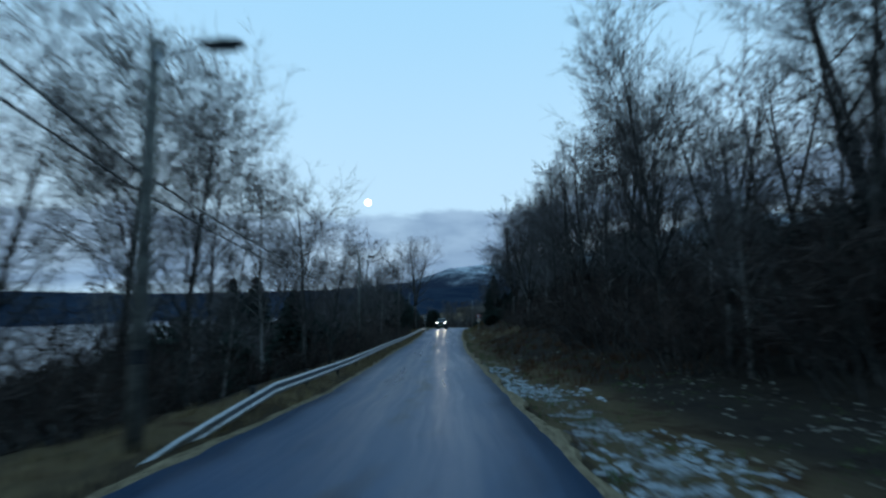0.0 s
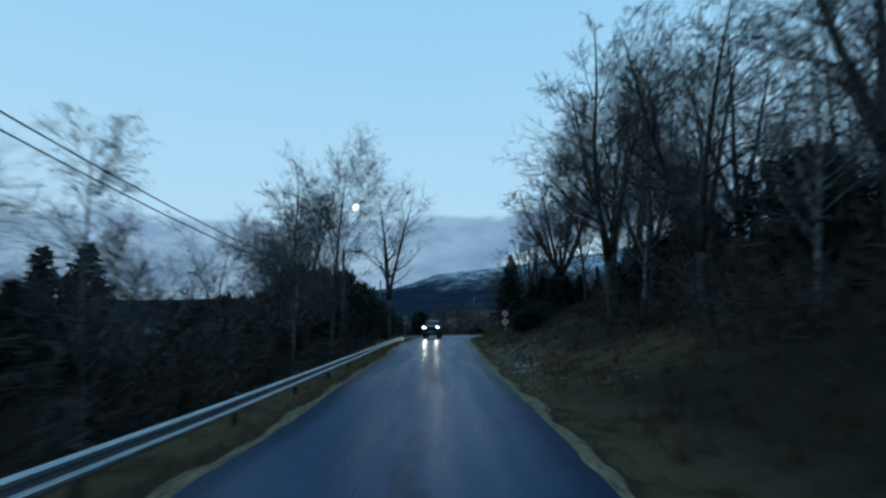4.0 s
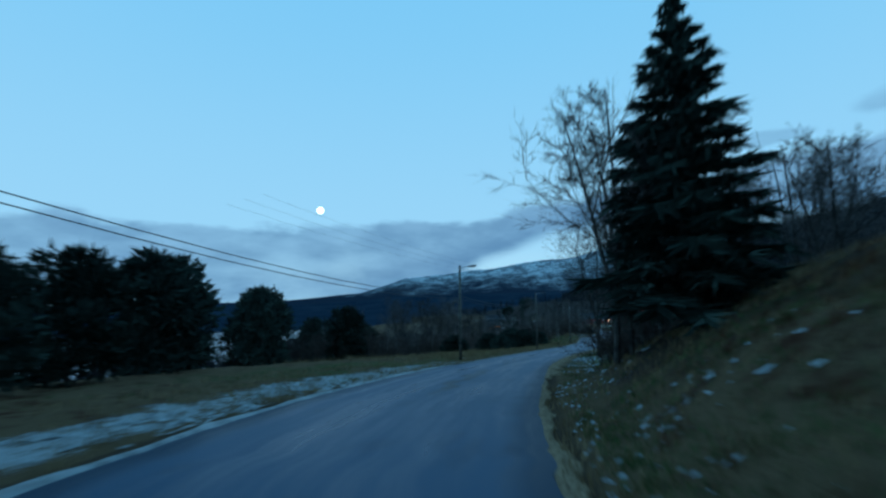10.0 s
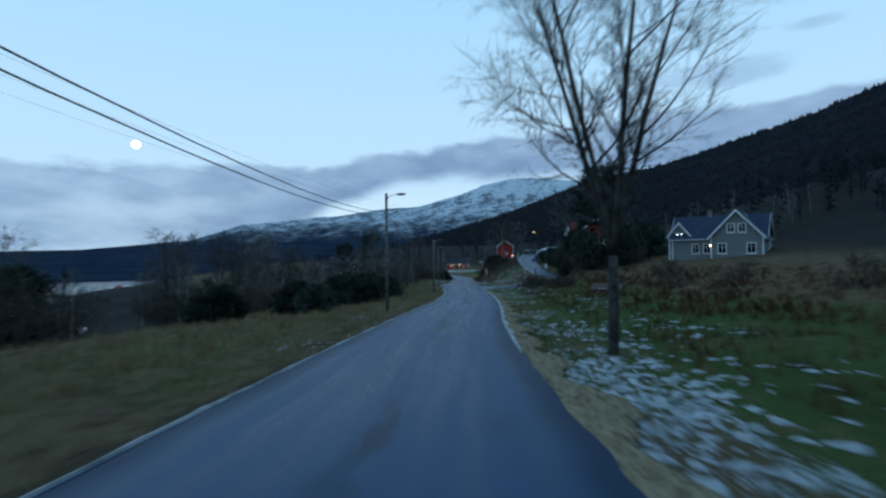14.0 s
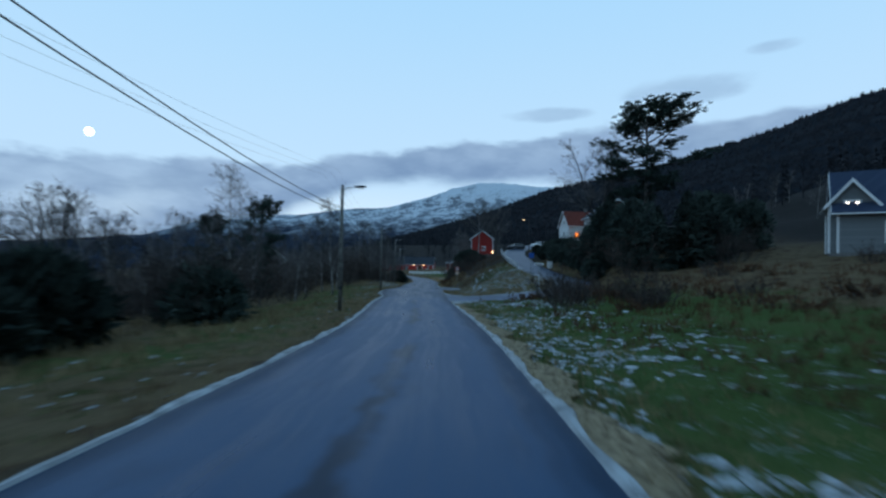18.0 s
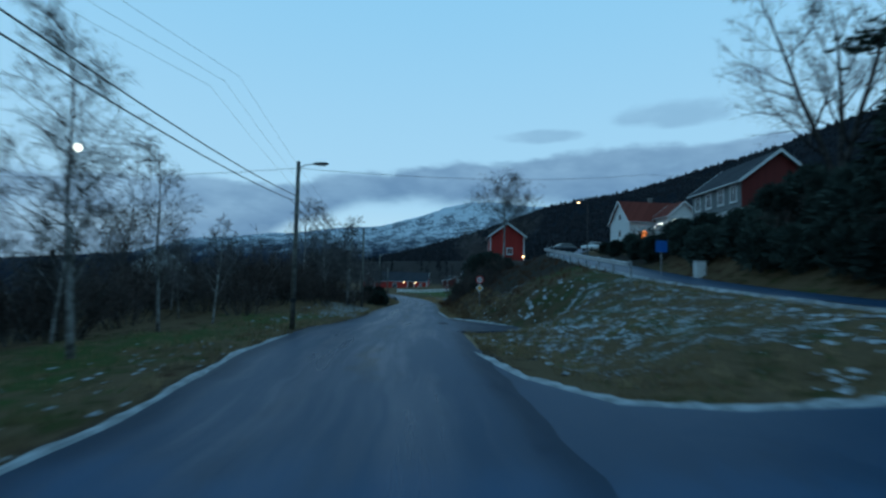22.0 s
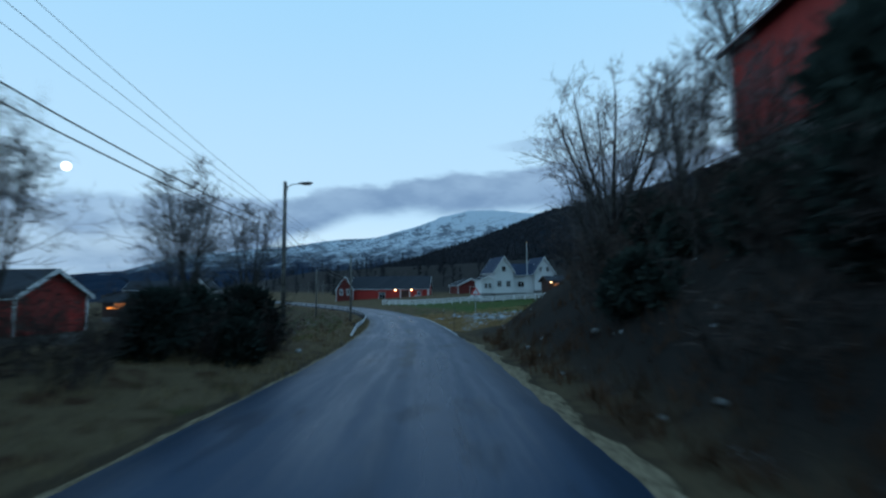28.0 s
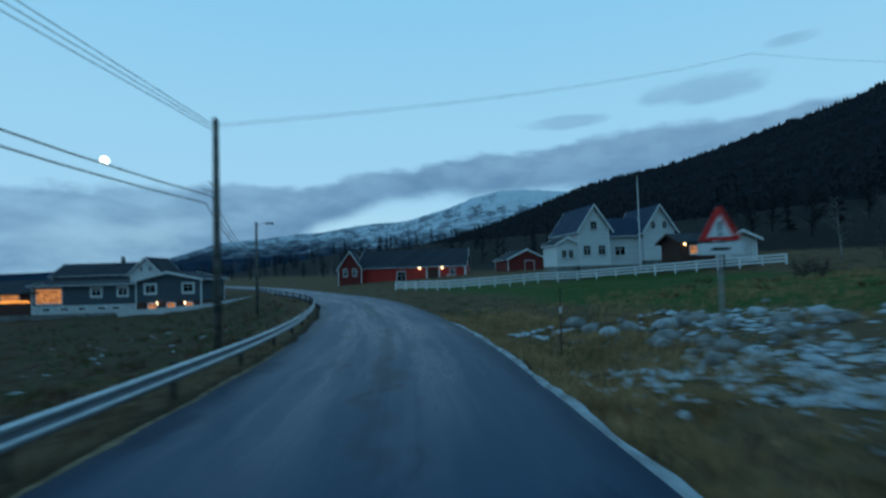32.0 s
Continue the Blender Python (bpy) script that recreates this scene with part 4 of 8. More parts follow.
def bare_tree(name, seed, height, trunk_r, first, limbs, spread, droop, twig_r, fork=1, twigs=6, bark=None, label="", lean=0.0, boughs=8, fine=2, slim=False, egg=False, wide=False, fan=0.30, bough=False):
    """A leafless broadleaf tree: wandering trunk, limbs, branches and fine twigs."""
    rng = random.Random(seed)
    wood, crown = Mesh(), Mesh()
    stems = []
    if fork == 1:
        stems.append(limb(rng, (0, 0, -0.3), (lean, 0, 1), height * 0.96, trunk_r, 0.02, 11, 0.055, 0.03))
    else:
        low = height * rng.uniform(0.22, 0.3)
        base = limb(rng, (0, 0, -0.3), (lean, 0, 1), low, trunk_r, trunk_r * 0.85, 4, 0.03, 0.02)
        wood.tube(base[0], base[1], 8)
        if bough:  # one old bough that rises, then hangs
            arch, girth = limb(rng, base[0][-1], (1, 0, 1.1), 4.2, 0.10, 0.03, 9, 0.12, -0.14)
            wood.tube(arch, girth, 6)
            for n in range(26):
                q, d1 = along(arch, rng.uniform(0.35, 1.0))
                w2 = side_way(rng, d1, radians(rng.uniform(25, 70)))
                l2, r2 = limb(rng, q, w2, rng.uniform(0.5, 1.2), 0.016, 0.006, 3, 0.2, -0.12)
                crown.tube(l2, r2, 3, caps=False)
        for k in range(fork):
            a = 2 * math.pi * (k + rng.uniform(-0.2, 0.2)) / fork
            stems.append(limb(rng, base[0][-1], (fan * math.cos(a), fan * math.sin(a), 1), height - low, trunk_r * 0.72, 0.02, 9, 0.06, 0.05))
    for pts, rad in stems:
        rad[0] *= 1.25 if fork == 1 else 1
        wood.tube(pts, rad, 7)
        for n in range(limbs // len(stems)):
            lo = first if fork == 1 else 0.12
            f = lo + (0.97 - lo) * ((n + rng.random()) / (limbs // len(stems)))
            p, d = along(pts, f)
            shape = 0.34 + 0.66 * math.sin(math.pi * min(1.0, (f - lo + 0.1) / (1.12 - lo))) if egg else 1.05 - 0.75 * f
            ln = height * spread * shape * rng.uniform(0.75, 1.2)
            way = side_way(rng, d, radians(rng.uniform(38, 64) if wide else rng.uniform(26, 50) if egg else rng.uniform(38, 62)))
            r = max(0.012, trunk_r * 0.34 * (1.05 - f))
            l1, r1 = limb(rng, p, way, ln, r, 0.008, 3 if slim else 5, 0.13, 0.10)
            wood.tube(l1, r1, 3 if slim else 5, caps=False)
            for _ in range(boughs):
                q, d1 = along(l1, rng.uniform(0.2, 1.0))
                w2 = side_way(rng, d1, radians(rng.uniform(25, 60)))
                l2, r2 = limb(rng, q, w2, ln * rng.uniform(0.28, 0.5), max(0.010, r * 0.34), 0.006, 2, 0.16, 0.08 - droop)
                if slim:
                    crown.spike(l2[0], l2[-1], r2[0])
                else:
                    crown.tube(l2, r2, 3, caps=False)
                for _ in range(twigs):
                    q2, d2 = along(l2, rng.uniform(0.1, 1.0))
                    w3 = side_way(rng, d2, radians(rng.uniform(18, 60)))
                    ln3 = ln * rng.uniform(0.12, 0.28)
                    e = q2 + (w3 + Vector((0, 0, -droop * 1.5))).normalized() * ln3
                    crown.sliver(q2, e, twig_r, rng.uniform(0, 3.14))
                    for _ in range(fine):
                        q3 = q2.lerp(e, rng.uniform(0.2, 0.95))
                        w4 = (side_way(rng, (e - q2).normalized(), radians(rng.uniform(20, 55))) + Vector((0, 0, -droop * 2))).normalized()
                        crown.sliver(q3, q3 + w4 * ln3 * rng.uniform(0.4, 0.75), twig_r * 0.7, rng.uniform(0, 3.14))
    ob = thing(name, Matrix(), label, "tree")
    part("trunk", wood, bark or BARK, ob, smooth=True)
    tagged(part("crown", crown, TWIG, ob, "bare branching twigs"), kind="stuff")
    return ob


def spruce_tree(name, seed, height, radius, label, shaggy=1.0):
    rng = random.Random(seed)
    wood, crown = Mesh(), Mesh()
    wood.tube([(0, 0, -0.3), (0, 0, height * 0.5), (0, 0, height)], [height * 0.018, height * 0.011, 0.01], 7)
    n = int(height * 13)
    for k in range(n):
        f = (k + rng.random()) / n
        z = height * (0.06 + 0.93 * f)
        a = k * 2.4 + rng.uniform(-0.4, 0.4)
        ln = radius * (1 - f) ** 0.8 * rng.uniform(0.75, 1.15) + 0.12
        tilt = -0.28 + 0.75 * f
        tip = Vector((math.cos(a) * ln, math.sin(a) * ln, z + tilt * ln * 0.7))
        root = Vector((0, 0, z))
        wood.spike(root, tip, 0.02 + 0.02 * (1 - f))
        steps = max(4, int(ln * 9))
        for i in range(steps):
            g = 0.12 + 0.88 * (i + rng.random()) / steps
            p = root.lerp(tip, g)
            for side in (-1, 1):
                for _ in range(2):
                    b = a + side * rng.uniform(0.3, 1.2)
                    l2 = ln * rng.uniform(0.16, 0.36) * shaggy + 0.12
                    q = p + Vector((math.cos(b) * l2, math.sin(b) * l2, rng.uniform(-0.6, 0.12) * l2))
                    crown.sliver(p, q, 0.085, rng.uniform(0, 3.14))
            for _ in range(2):
                crown.sliver(p, p + Vector((rng.uniform(-.15, .15), rng.uniform(-.15, .15), -0.45 * rng.random() - 0.12)), 0.08, rng.uniform(0, 3.14))
    ob = thing(name, Matrix(), label, "tree")
    part("trunk", wood, BARK, ob)
    tagged(part("crown", crown, NEEDLE, ob, "dense dark needles"), kind="stuff")
    return ob


def clump(mesh, rng, c, r, count, flat=0.7, size=0.28, thick=0.035):
    for _ in range(count):
        v = Vector((rng.gauss(0, 1), rng.gauss(0, 1), rng.gauss(0, 1))).normalized() * r * rng.uniform(0.35, 1.0)
        v.z *= flat
        d = (v.normalized() + Vector((rng.uniform(-.5, .5), rng.uniform(-.5, .5), rng.uniform(-0.2, 0.7)))).normalized()
        mesh.sliver(c + v * 0.9, c + v * 0.9 + d * size * rng.uniform(0.6, 1.3), thick * 1.25, rng.uniform(0, 3.14))


def evergreen_bush(name, seed, height, radius, label, narrow=False):
    """A rounded dense conifer, green to the ground."""
    rng = random.Random(seed)
    wood, crown = Mesh(), Mesh()
    wood.tube([(0, 0, -0.3), (0.1, 0, height * 0.6)], [0.12, 0.04], 6)
    for _ in range(28):
        f = rng.random() ** 0.8
        z = height * (0.08 + 0.84 * f)
        rr = radius * (math.sin(math.pi * min(1, 0.18 + 0.80 * f)) ** 0.7 if not narrow else (1 - f) ** 0.6)
        a = rng.uniform(0, 6.28)
        c = Vector((math.cos(a) * rr * 0.62, math.sin(a) * rr * 0.62, z))
        wood.spike((0, 0, z * 0.7), c, 0.03)
        clump(crown, rng, c, radius * rng.uniform(0.40, 0.56), 150, 0.9, 0.13 + radius * 0.14, 0.036 + radius * 0.019)
    ob = thing(name, Matrix(), label, "tree")
    part("trunk", wood, BARK, ob)
    tagged(part("crown", crown, NEEDLE, ob, "dense dark evergreen foliage"), kind="stuff")
    return ob


def pine_tree(name, seed, label):
    """An old pine with a bare leaning trunk and flat plates of needles."""
    rng = random.Random(seed)
    wood, crown = Mesh(), Mesh()
    pts, rad = limb(rng, (0, 0, -0.5), (-0.02, 0, 1), 17.4, 0.36, 0.10, 10, 0.035, 0.02)
    wood.tube(pts, rad, 9)
    for n in range(27):
        f = 0.40 + 0.59 * (n / 26.0)
        p, d = along(pts, f)
        a = n * 2.4 + rng.uniform(-.5, .5)
        ln = rng.uniform(4.2, 7.4) * (0.55 + 0.75 * math.sin(math.pi * min(1, 0.15 + (f - 0.42) / 0.60)))
        low = f < 0.72
        ln *= 0.78 if low else 1.0
        l1, r1 = limb(rng, p, (math.cos(a), math.sin(a), 0.10 if low else 0.45), ln, 0.12, 0.03, 6, 0.16, 0.03 if low else 0.10)
        wood.tube(l1, r1, 5, caps=False)
        for k in range(9):
            q, d1 = along(l1, 0.34 + 0.66 * (k + rng.random()) / 9)
            w = side_way(rng, d1, radians(rng.uniform(20, 65)))
            w.z = abs(w.z) * 0.5 + 0.12
            e = q + w * rng.uniform(0.5, 1.6)
            wood.spike(q, e, 0.035)
            # a plate of tufts, flat below and ragged at its rim
            for _ in range(9):
                c = e + Vector((rng.gauss(0, 0.55), rng.gauss(0, 0.55), rng.uniform(-0.30, 0.50)))
                for _ in range(38):
                    t, up = rng.uniform(0, 6.28), rng.uniform(-0.15, 0.9)
                    v = Vector((math.cos(t), math.sin(t), up)).normalized()
                    crown.sliver(c, c + v * rng.uniform(0.26, 0.52), 0.040, rng.uniform(0, 3.14))
    ob = thing(name, Matrix(), label, "tree")
    part("trunk", wood, BARK, ob, "tall reddish-grey trunk", smooth=True)
    tagged(part("crown", crown, PINE_NEEDLE, ob, "flat plates of blue-green needles"), kind="stuff")
    return ob


def thicket(name, seed, height, radius, stems, label, mat=None):
    """A leafless bush of many arching stems."""
    rng = random.Random(seed)
    wood, crown = Mesh(), Mesh()
    for _ in range(stems):
        a, rr = rng.uniform(0, 6.28), radius * 0.5 * math.sqrt(rng.random())
        base = Vector((math.cos(a) * rr, math.sin(a) * rr, -0.1))
        way = Vector((math.cos(a) * rng.uniform(0.1, 0.8), math.sin(a) * rng.uniform(0.1, 0.8), 1))
        ln = height * rng.uniform(0.55, 1.05)
        l1, r1 = limb(rng, base, way, ln, 0.024, 0.008, 3, 0.12, -0.03)
        wood.tube(l1, r1, 3, caps=False)
        for _ in range(7):
            q, d = along(l1, rng.uniform(0.15, 1))
            w = side_way(rng, d, radians(rng.uniform(20, 60)))
            e = q + w * ln * rng.uniform(0.12, 0.35)
            crown.sliver(q, e, 0.016, rng.uniform(0, 3.14))
            for _ in range(5):
                q2 = q.lerp(e, rng.random())
                crown.sliver(q2, q2 + side_way(rng, w, radians(rng.uniform(20, 60))) * ln * 0.2, 0.014, rng.uniform(0, 3.14))
    ob = thing(name, Matrix(), label, "bush")
    tagged(part("brushwood", wood, BARK, ob), kind="stuff")
    tagged(part("thicket_crown", crown, mat or DARK_TWIG, ob, "tangled bare twigs"), kind="stuff")
    return ob


def put_copy(ob, x, y, rz=0.0, s=1.0, sink=0.1, z=None, label="", sz=None, group=""):
    m = Matrix.Translation((x, y, (ground_z(x, y) if z is None else z) - sink)) @ Matrix.Rotation(radians(rz), 4, "Z") @ Matrix.Diagonal((s, s, sz or s, 1))
    c = copy_thing(ob, m)
    if label:
        c["label"] = label
    if group:
        c["group"] = group
    return c


def place_first(ob, x, y, rz=0.0, s=1.0, sink=0.1, z=None):
    ob.matrix_basis = Matrix.Translation((x, y, (ground_z(x, y) if z is None else z) - sink)) @ Matrix.Rotation(radians(rz), 4, "Z") @ Matrix.Scale(s, 4)
    return ob


def at_road(y, d):
    """A place d metres beyond the right (d > 0) or left (d < 0) road edge, square to the road at y."""
    rx, rz, rc = (float(v) for v in road_at(y))
    t = (float(np.interp(y + 1, ROW_Y, ROW_X)) - float(np.interp(y - 1, ROW_Y, ROW_X))) / 2
    s = rc * t
    u = (float(right_edge(y)) + d) if d > 0 else (float(left_edge(y)) + d)
    return rx + u * rc, y - u * s


def lake_view(x, y):
    """The gap in the lakeside wood through which the water shows from the road bend."""
    return 34.0 < math.degrees(math.atan2(-52 - x, y - 134)) < 39.5 and math.hypot(x + 52, y - 134) > 50


def build_plants():
    rng = random.Random(21)
    # one of each kind, each standing at a place of its own
    birch_a = bare_tree("birch_tree", 1, 14.0, 0.15, 0.22, 30, 0.34, 0.10, 0.012, boughs=8, twigs=6, fine=4, label="slender leafless birch with hanging twigs", bark=BIRCH)
    birch_b = bare_tree("birch_tree", 2, 12.0, 0.13, 0.26, 26, 0.30, 0.16, 0.012, boughs=8, twigs=6, fine=4, label="slender leafless birch with a pale trunk", bark=BIRCH, lean=0.06)
    alder = bare_tree("alder_tree", 3, 14.5, 0.17, 0.18, 32, 0.34, 0.02, 0.012, boughs=8, twigs=6, fine=4, egg=True, label="leafless grey alder by the road")
    ash = bare_tree("ash_tree", 4, 16.5, 0.25, 0.2, 33, 0.33, -0.02, 0.013, fork=3, boughs=8, twigs=6, fine=4, label="large leafless roadside ash with a forked trunk")
    rowan = bare_tree("goat_willow", 5, 8.6, 0.11, 0.2, 32, 0.40, 0.0, 0.010, fork=4, boughs=7, twigs=6, fine=4, label="many-stemmed leafless willow with a rounded crown")
    far_birch = bare_tree("birch_tree", 32, 13.0, 0.14, 0.26, 24, 0.27, 0.10, 0.020, label="leafless birch standing in the wood", bark=BIRCH, boughs=5, twigs=4, fine=4, slim=True)
    far_alder = bare_tree("alder_tree", 33, 13.5, 0.17, 0.22, 24, 0.30, 0.02, 0.022, label="leafless grey alder standing in the wood", egg=True, boughs=5, twigs=4, fine=4, slim=True)
    far_ash = bare_tree("ash_tree", 34, 16.0, 0.26, 0.2, 24, 0.31, -0.02, 0.024, fork=3, label="large leafless ash standing in the wood", boughs=5, twigs=4, fine=4, slim=True)
    lone = bare_tree("lone_ash_tree", 6, 18.5, 0.36, 0.34, 39, 0.27, 0.02, 0.011, fork=3, fan=0.20, egg=True, wide=True, bough=True, label="tall leafless ash standing alone by the road", boughs=8, twigs=5, fine=3)
    maple = bare_tree("maple_tree", 7, 13.4, 0.17, 0.22, 60, 0.30, 0.0, 0.009, fork=4, fan=0.27, fine=3, egg=True, wide=True, label="leafless maple with a forked pale grey trunk", boughs=9)
    old_birch = bare_tree("old_birch_tree", 8, 12.5, 0.20, 0.50, 28, 0.60, 0.14, 0.012, label="old birch with a broad crown beside the red shed", bark=BIRCH, boughs=10, fine=4)
    bank_tree = bare_tree("bank_willow_tree", 9, 9.5, 0.17, 0.2, 48, 0.42, 0.0, 0.010, fork=8, fine=3, fan=0.62, label="broad leafless willow on the bank top", boughs=9)
    spruce_a = spruce_tree("spruce_tree", 11, 11.2, 2.9, "dark dense spruce on the grassy bank")
    spruce_b = spruce_tree("young_spruce_tree", 12, 6.5, 1.9, "young dark spruce with a pointed top", 1.2)
    bush_a = evergreen_bush("round_conifer", 13, 6.0, 2.3, "rounded dark evergreen conifer standing by the field")
    bush_b = evergreen_bush("columnar_conifer", 14, 7.5, 1.5, "narrow dark evergreen conifer in the scrub", True)
    low_bush = evergreen_bush("juniper_bush", 15, 2.0, 1.9, "low dark juniper bush in the dead grass")
    scrub_a = thicket("bramble_thicket", 16, 1.9, 2.2, 26, "tangled leafless brown brambles by the road")
    scrub_b = thicket("hazel_thicket", 17, 3.6, 2.4, 26, "leafless dark hazel thicket by the road")
    bracken = thicket("bracken_clump", 18, 0.75, 1.7, 20, "flattened brown bracken in the rough grass", BRACKEN)
    pine = pine_tree("pine_tree", 19, "tall old pine with a broad open crown")
    shrub = evergreen_bush("trimmed_shrub", 31, 2.6, 1.6, "dense dark shrub on the roadside bank")

    # trees known one by one
    place_first(lone, -52.3, 91.7, 20, 1.0)
    place_first(maple, -48.0, 151.4, 200, 1.0)
    place_first(old_birch, -43.9, 288.9, 60, 1.0)
    place_first(bank_tree, -45.4, 311.2, 120, 1.12, sink=1.9)
    place_first(spruce_a, -42.5, 112.0, 0, 0.95)
    place_first(pine, -26.1, 242.5, 40, 1.0, sink=0.3, z=-6.5)
    place_first(ash, *at_road(64, 7.5), 10, 1.05)
    place_first(rowan, -44.7, 113.4, 0, 1.12)
    for x, y, top in ((-35.1, 128.4, 10.1), (-32.4, 129.4, 9.0)):
        put_copy(rowan, x, y, 130 * y, (top - ground_z(x, y)) / 13.5, label="slim leafless willow behind the grassy bank")
    place_first(birch_a, *at_road(14, -6.0), 0, 1.0)
    place_first(birch_b, -62.9, 277.6, 30, 0.78)
    place_first(alder, *at_road(6, 17.0), 77, 1.0)
    place_first(far_birch, *at_road(225, -24), 0, 0.8)
    place_first(far_alder, *at_road(180, -40), 0, 0.8)
    place_first(far_ash, *at_road(20, 28), 0, 1.0)
    place_first(spruce_b, *at_road(36, -8.5), 0, 1.0)
    place_first(bush_a, *at_road(55, -13), 0, 1.0)
    place_first(bush_b, -53.5, 87.6, 0, 0.6)
    place_first(low_bush, -66.3, 209.0, 0, 1.2)
    place_first(scrub_a, *at_road(20, 9.0), 0, 1.0)
    place_first(scrub_b, *at_road(60, 12.0), 0, 1.0)
    place_first(bracken, *at_road(160, 12.0), 0, 1.0)
    place_first(shrub, -62.4, 304.2, 0, 0.85)
    for x, y, s in ((-63.8, 302.8, 0.95), (-62.0, 302.0, 0.75), (-61.2, 300.4, 0.6), (-63.4, 299.8, 0.85)):
        put_copy(shrub, x, y, 70 * x, s, label="dense dark shrub by the lamp pole")
    for x, y, s in ((-62.6, 305.4, 0.62), (-64.0, 303.0, 0.7), (-63.2, 301.0, 0.55)):
        put_copy(rowan, x, y, 70 * y, s, label="many-stemmed leafless willow above the dark shrub")
    for x, y, s in ((-61.4, 303.4, 0.42), (-61.8, 301.6, 0.5), (-62.6, 302.6, 0.6), (-61.6, 305.4, 0.45)):
        put_copy(scrub_b, x, y, 50 * y, s, group="dark scrub by the lamp pole")
    G = put_copy

    def row(kinds, y0, y1, d0, d1, count, smin, smax, group, label=""):
        for k in range(count):
            y = y0 + (y1 - y0) * (k + rng.random()) / count
            d = rng.uniform(abs(d0), abs(d1)) * (1 if d0 > 0 else -1)
            s = rng.uniform(smin, smax)
            px, py = at_road(y, d)
            if lake_view(px, py):
                continue
            if math.hypot(px + 29.3, py - 34.9) < 1.5 or math.hypot(px - 0.5, py - 19.5) < 1.6:
                s *= 0.55  # only saplings grow beside the lamp pole and in the first gap of the wood
            G(rng.choice(kinds), *at_road(y, d), rng.uniform(0, 360), s, sz=s * rng.uniform(0.92, 1.1), group=group, label=label)

    # left, below the guard rail
    below = "trees below the guard rail"
    row([birch_a, alder, birch_b, alder], 8, 30, -3.2, -9, 8, 0.8, 1.1, below)
    row([far_alder, far_birch, far_birch], 2, 34, -11, -30, 12, 0.85, 1.1, below)
    row([alder, birch_b, birch_a], 39, 80, -5, -12, 10, 0.6, 0.9, below)
    row([far_alder, far_birch], 36, 86, -12, -34, 22, 0.75, 1.05, below)
    row([scrub_a, scrub_b], 4, 80, -3.6, -8, 22, 0.9, 1.3, "scrub below the guard rail")
    row([scrub_b], 6, 84, -9, -18, 20, 1.3, 1.9, "scrub below the guard rail")
    for y, d, s in ((33.5, -7.5, 0.95), (38, -9.5, 1.05), (50, -9, 0.9), (60, -10, 0.95)):
        G(spruce_b, *at_road(y, d), rng.uniform(0, 360), s)
    for y, d, s in ((45, -8, 0.7), (52, -11, 0.85), (64, -9, 0.9), (68, -12, 1.2), (73, -9, 1.15), (79, -12, 1.4), (82, -10, 1.15), (76, -15, 1.5)):
        G(bush_a, *at_road(y, d), rng.uniform(0, 360), s)
    for y, d, s in ((72, -9, 0.9), (85, -8.5, 0.8), (87, -12, 1.0), (81, -16, 1.2), (90, -15, 0.8)):
        G(bush_b, *at_road(y, d), rng.uniform(0, 360), s)
    G(birch_b, *at_road(71.5, -8.0), 130, 1.0)
    for x, y, top in ((-49.0, 77.5, 2.6), (-51.6, 85.6, 1.6), (-53.4, 80.4, 3.2), (-56.4, 87.8, 1.6), (-47.2, 71.5, 2.0), (-51.0, 74.0, 3.0)):
        tall = (top - ground_z(x, y)) / 6.0
        G(bush_a, x, y, 61 * y, 0.72 * tall, sz=tall, label="tall rounded dark conifer below the guard rail")
    G(alder, *at_road(84.0, -13.0), 20, 0.9)
    for tree, x, y, top, spin in ((ash, -54.2, 77.8, 12.6, 40), (alder, -38.3, 61.9, 10.4, 200), (birch_a, -47.0, 66.5, 8.6, 20)):
        tall = (top - ground_z(x, y)) / 17.0
        G(tree, x, y, spin, tall, label="tall leafless tree rising below the guard rail")
    row([bush_b, bush_a, shrub], 27, 86, -6.5, -12, 18, 0.55, 0.9, "dark evergreens below the guard rail")
    row([far_alder], 24, 84, -7, -13, 16, 0.4, 0.62, below)
    row([bush_a, bush_b], 34, 88, -14, -26, 14, 1.1, 1.6, "dark evergreens below the guard rail")
    G(birch_a, -64.6, 237.8, 40, 0.82)
    G(pine, -78.6, 238.2, 10, 0.42, sz=0.56, label="small pine with a dark round crown in the wood")
    G(pine, -74.3, 240.6, 120, 0.40, sz=0.66, label="slim pine with a dark crown in the wood")
    row([bracken, scrub_a, bracken], 206, 224, 6.0, 13, 26, 0.8, 1.25, "reddish brown growth by the junction")
    row([shrub], 256, 284, 17, 24, 12, 0.6, 0.9, "dark garden shrubs below the grey house")
    for k in range(15):
        G(shrub, -33.6 + rng.uniform(-0.8, 0.8), 237.0 + 1.9 * k, rng.uniform(0, 360), rng.uniform(0.85, 1.2), group="dark shrubs behind the side road")
    for k in range(6):
        G(bush_a, -31.0 + rng.uniform(-0.8, 0.8), 236.0 + 2.6 * k, rng.uniform(0, 360), rng.uniform(0.6, 0.85), group="dark shrubs behind the side road")
    row([scrub_a], 24, 86, -2.6, -4.5, 18, 0.6, 1.0, "scrub below the guard rail")
    for x, y, s in ((-46.6, 293.0, 0.5), (-45.2, 292.2, 0.6), (-43.6, 292.0, 0.55), (-42.0, 291.8, 0.5), (-47.2, 295.5, 0.55), (-46.9, 298.0, 0.6)):
        G(scrub_b, x, y, rng.uniform(0, 360), s, group="dark scrub before the red shed")
    for x, y, s in ((-44.6, 292.6, 0.55), (-46.2, 294.4, 0.6), (-42.6, 292.4, 0.5)):
        G(shrub, x, y, rng.uniform(0, 360), s, label="dense dark shrub before the red shed")
